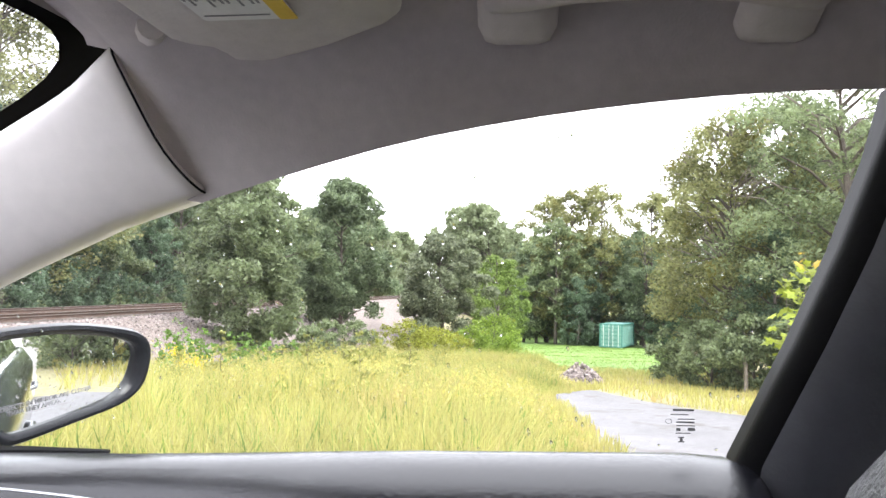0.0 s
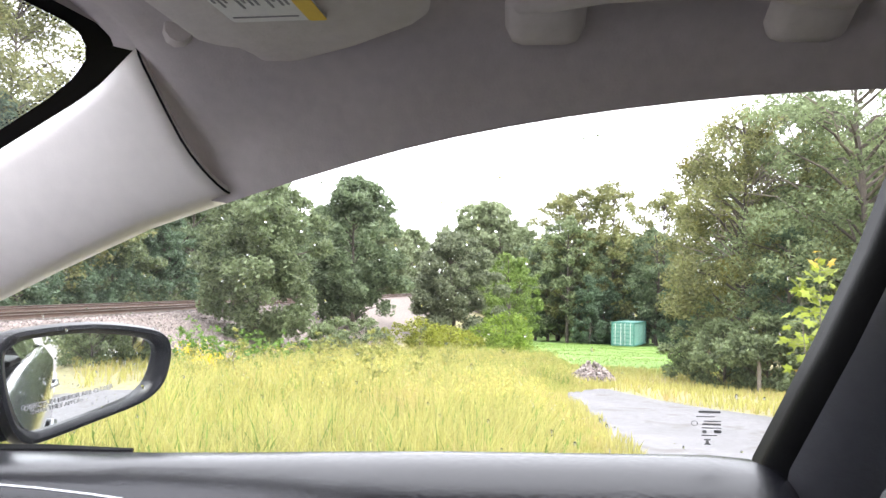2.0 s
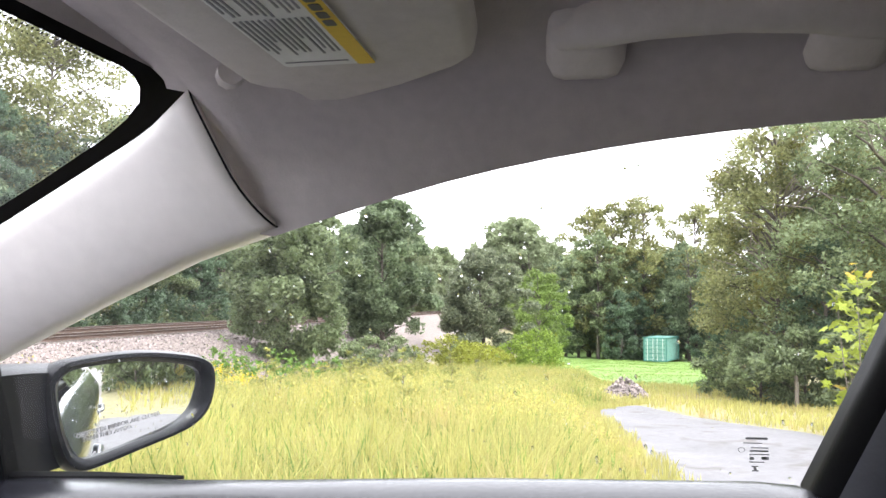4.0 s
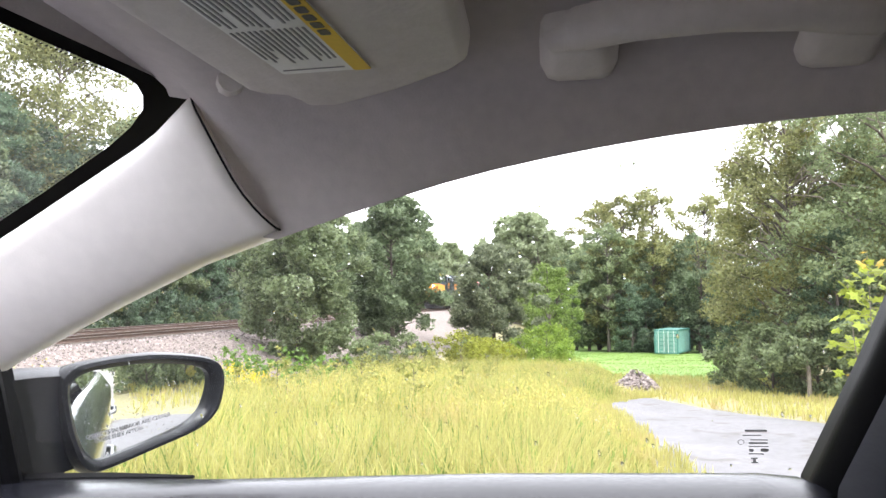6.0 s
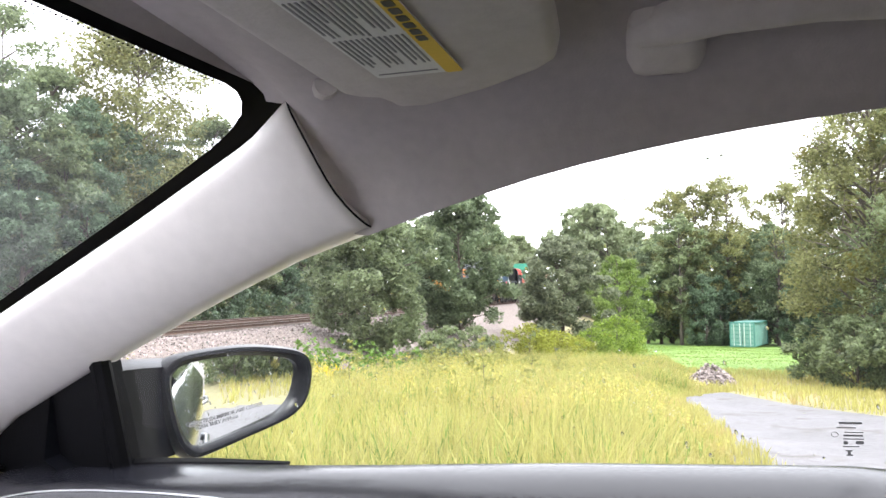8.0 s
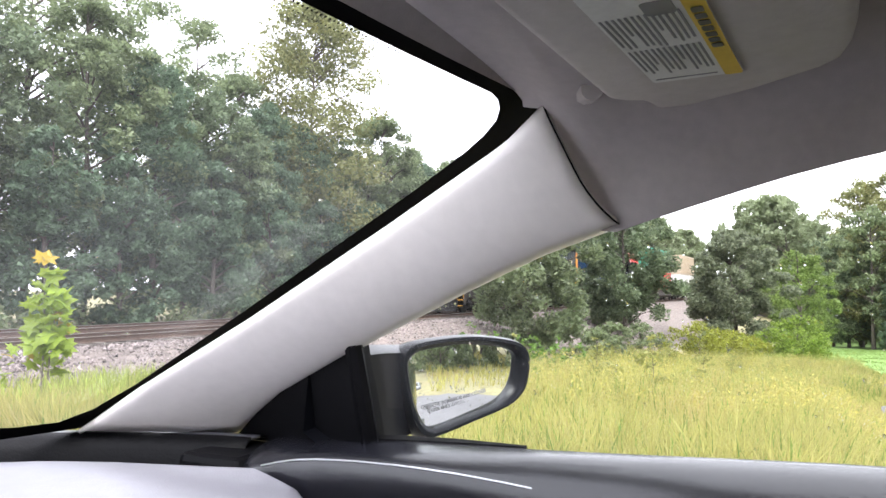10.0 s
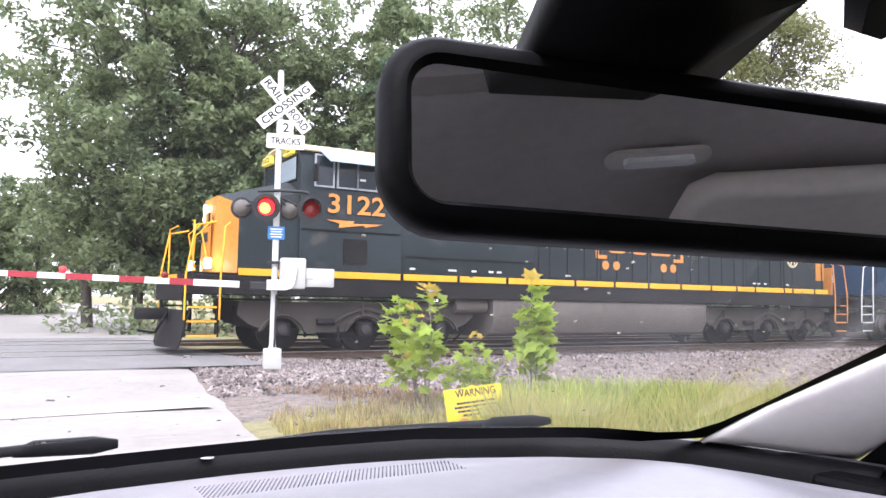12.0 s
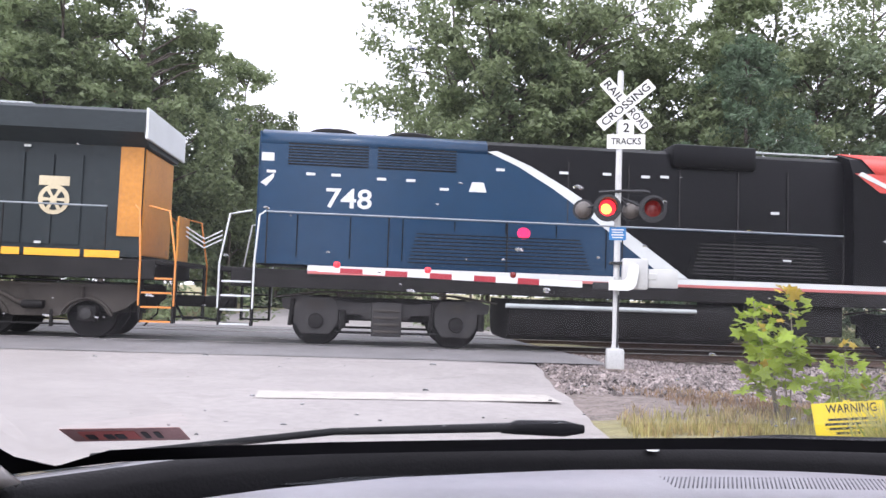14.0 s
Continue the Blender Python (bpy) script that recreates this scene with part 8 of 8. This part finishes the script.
    for x0, z0 in ((0.9, 3.72), (1.75, 3.70), (2.3, 3.70), (3.3, 3.66), (3.95, 3.66), (4.7, 3.50), (5.95, 4.0), (7.4, 4.0), (8.4, 4.02), (9.3, 4.0), (9.75, 4.02), (12.4, 3.3), (12.7, 2.2)):
        plate("notice_label", rect(x0, x0 + 0.20, z0, z0 + 0.06), yy - 0.011, B_WHITE, t, 0.012)
    plate("white_mark", [(5.35, 3.50), (5.75, 3.50), (5.68, 3.72), (5.42, 3.72)], yy - 0.011, B_WHITE, t, 0.012)
    plate("marker_light", [(6.62 + 0.15 * math.cos(a), 2.62 + 0.13 * math.sin(a)) for a in np.arange(14) * math.pi / 7], yy - 0.012, RED_DOT, t, 0.012, "glowing red spot")
    part("blower_housing", box((11.0, 0, 4.55), (2.0, 2.5, 0.55), 0.08), B_BLACK, t, "black blower housing", smooth=40)
    part("roof_strip", box((12.6, -0.95, 4.76), (3.0, 0.12, 0.04)), T_ROOF, t)
    # end plate with number and emblem
    plate("end_number", rect(0.78, 1.05, 3.98, 4.16), yy - 0.011, B_WHITE, t, 0.012)
    plate("end_emblem", [(0.78, 3.5), (1.06, 3.72), (1.06, 3.62), (0.90, 3.42)], yy - 0.011, B_WHITE, t, 0.012, "white arrow emblem")
    # red cab end
    part("cab", hull(14.2, 18.6, [(0, 4.85), (-0.8, 4.85), (-1.30, 4.65), (-1.45, 4.3), (-1.47, 1.72)]), B_BLACK, t, "black crew cab", smooth=30)
    plate("red_band", [(14.85, 3.87), (18.55, 3.87), (18.55, 4.30), (14.24, 4.30)], -1.472, B_RED, t, 0.010, "red upper cab side")
    rows = [[(x + dx, y, z) for y, z, dx in ((-1.485, 4.29, 0.0), (-1.33, 4.67, -0.25), (-0.8, 4.87, -0.5), (0.0, 4.87, -0.5))] for x in (14.75, 18.62)]
    solid(part("red_roof", loft(rows), B_RED, t, "red cab roof", smooth=40), 0.01)
    plate("cab_black", [(14.21, 1.74), (18.55, 1.74), (18.55, 3.85), (14.86, 3.85), (14.21, 4.28)], -1.472, B_BLACK, t, 0.010, "black lower cab side")
    plate("white_edge", [(14.3, 4.26), (15.2, 3.88), (15.25, 3.95), (14.4, 4.34)], -1.484, B_WHITE, t, 0.010)
    for x0 in (15.3, 16.6):
        plate("side_window", rect(x0, x0 + 1.05, 3.30, 3.95), -1.486, T_GLASS, t, 0.012, "dark cab side window")
    plate("wing_emblem", [(14.9, 2.75), (15.6, 3.0), (16.2, 3.0), (16.0, 2.75), (15.5, 2.6)], -1.486, B_WHITE, t, 0.012, "white wing emblem")
    part("nose", hull(18.6, 21.0, [(0, 3.7), (-0.9, 3.65), (-1.3, 3.4), (-1.4, 1.72)]), B_RED, t, "red nose", smooth=30)
    part("fuel_tank", hull(6.3, 11.5, [(0, 1.15), (-1.25, 1.15), (-1.40, 1.0), (-1.42, 0.7), (-1.25, 0.36), (-0.9, 0.25), (0, 0.25)]), T_DARK, t, "black fuel tank", smooth=35)
    part("equipment_box", box((12.9, 0, 0.88), (2.4, 2.5, 0.72), 0.04), T_DARK, t, "black equipment box", smooth=40)
    g = plate("hood_grille", [(10.35, 1.80), (13.9, 1.80), (13.8, 2.35), (13.4, 2.62), (11.0, 2.66), (10.55, 2.40)], yy - 0.011, B_BLACK, t, 0.010, "black mesh panel")
    for k in range(9):
        plate("mesh_bar", rect(10.5 + 0.03 * k, 13.8 - 0.03 * k, 1.86 + 0.085 * k, 1.885 + 0.085 * k), yy - 0.0215, T_SOOT, g, 0.008)
    for x0 in (7.6, 9.0, 10.2, 11.6, 12.8):
        plate("door_seam", rect(x0, x0 + 0.02, 2.9, 4.3), yy - 0.0105, T_SOOT, t, 0.010)
    part("tank_pipe", tube([(6.2, -1.47, 1.0), (10.5, -1.47, 1.0)], 0.05, 8), T_ROOF, t, smooth=50)
    boxed_truck(t, (2.1, 5.15), 0.53, T_SOOT)
    boxed_truck(t, (16.6, 19.6), 0.53, T_SOOT)
    stairs(t, 0.42, -1, T_DARK, B_WHITE)
    stairs(t, 21.9, 1, T_DARK, B_WHITE)
    handrail(t, 1.0, 14.0, T_RAIL, 2.84, 1.42, 2.3)
    part("rear_platform", box((0.4, 0, 1.58), (0.8, 2.8, 0.10), 0.02), T_DARK, t)
    coupler(t, 22.2, 1)
    coupler(t, 0.1, -1)
    return t


def stack_car(label, upper, lower):
    t = thing("container_car", TRACK.copy(), label, "rail car", "train")
    part("well", hull(2.2, 16.8, [(0, 0.45), (-1.0, 0.4), (-1.4, 0.6), (-1.45, 1.25), (-1.35, 1.25), (-1.3, 0.7), (0, 0.6)]), T_GRIME, t, "low steel well", smooth=30)
    for x in (1.1, 17.9):
        part("end_platform", box((x, 0, 1.15), (2.2, 2.6, 0.16), 0.02), T_GRIME, t)
        truck(t, (x - 0.85, x + 0.85), 0.42, T_DARK)
    for z0, mat, nm in ((0.72, lower, "lower_container"), (3.35, upper, "upper_container")):
        c = part(nm, box((9.5, 0, z0 + 1.29), (12.2, 2.44, 2.58), 0.02), mat, t, "corrugated steel shipping container")
        for k in range(27):
            for s in (-1, 1):
                part("rib", box((3.7 + 0.445 * k, s * 1.235, z0 + 1.29), (0.20, 0.03, 2.2), 0.01), mat, c)
    coupler(t, 0.1, -1)
    coupler(t, 18.9, 1)
    return t


LEAD = lead_loco()
SECOND = second_loco()
CARS = [
    stack_car("well car with a green container on a red one", material("green container paint", (0.04, 0.26, 0.17), 0.55, vary=0.1, scale=1), material("red container paint", (0.45, 0.07, 0.05), 0.55, vary=0.1, scale=1)),
    stack_car("well car with a tan container on a white one", material("tan container paint", (0.45, 0.36, 0.26), 0.55, vary=0.1, scale=1), material("white container paint", (0.62, 0.60, 0.58), 0.55, vary=0.1, scale=1)),
]


# ---- what moves ----
NOSE = [(0.0, 194.0), (3.0, 145.0), (5.5, 104.5), (6.5, 88.5), (7.0, 80.5), (9.5, 37.3), (10.5, 21.3), (11.5, 5.6), (12.2, -5.2), (13.0, -17.5), (14.0, -32.8)]


def motions():
    """The train rolls along the near track; each row is where the leading platform stands."""
    for ob, back in ((LEAD, 0.0), (SECOND, 24.2), (CARS[0], 47.2), (CARS[1], 66.6)):
        walk(ob, [(t, TRACK @ Matrix.Translation((s + back, 0, 0))) for t, s in NOSE])
    ts = [k / 30 for k in range(0, 421)]
    run = [float(np.interp(t, [a for a, _ in NOSE], [b for _, b in NOSE])) for t in ts]
    for ob, x, r in wheelsets:
        if ob.parent in (LEAD, SECOND):
            walk(ob, [(t, pose(x, 0, r, 0, math.degrees((s - run[0]) / r), 0)) for t, s in zip(ts, run)])


motions()
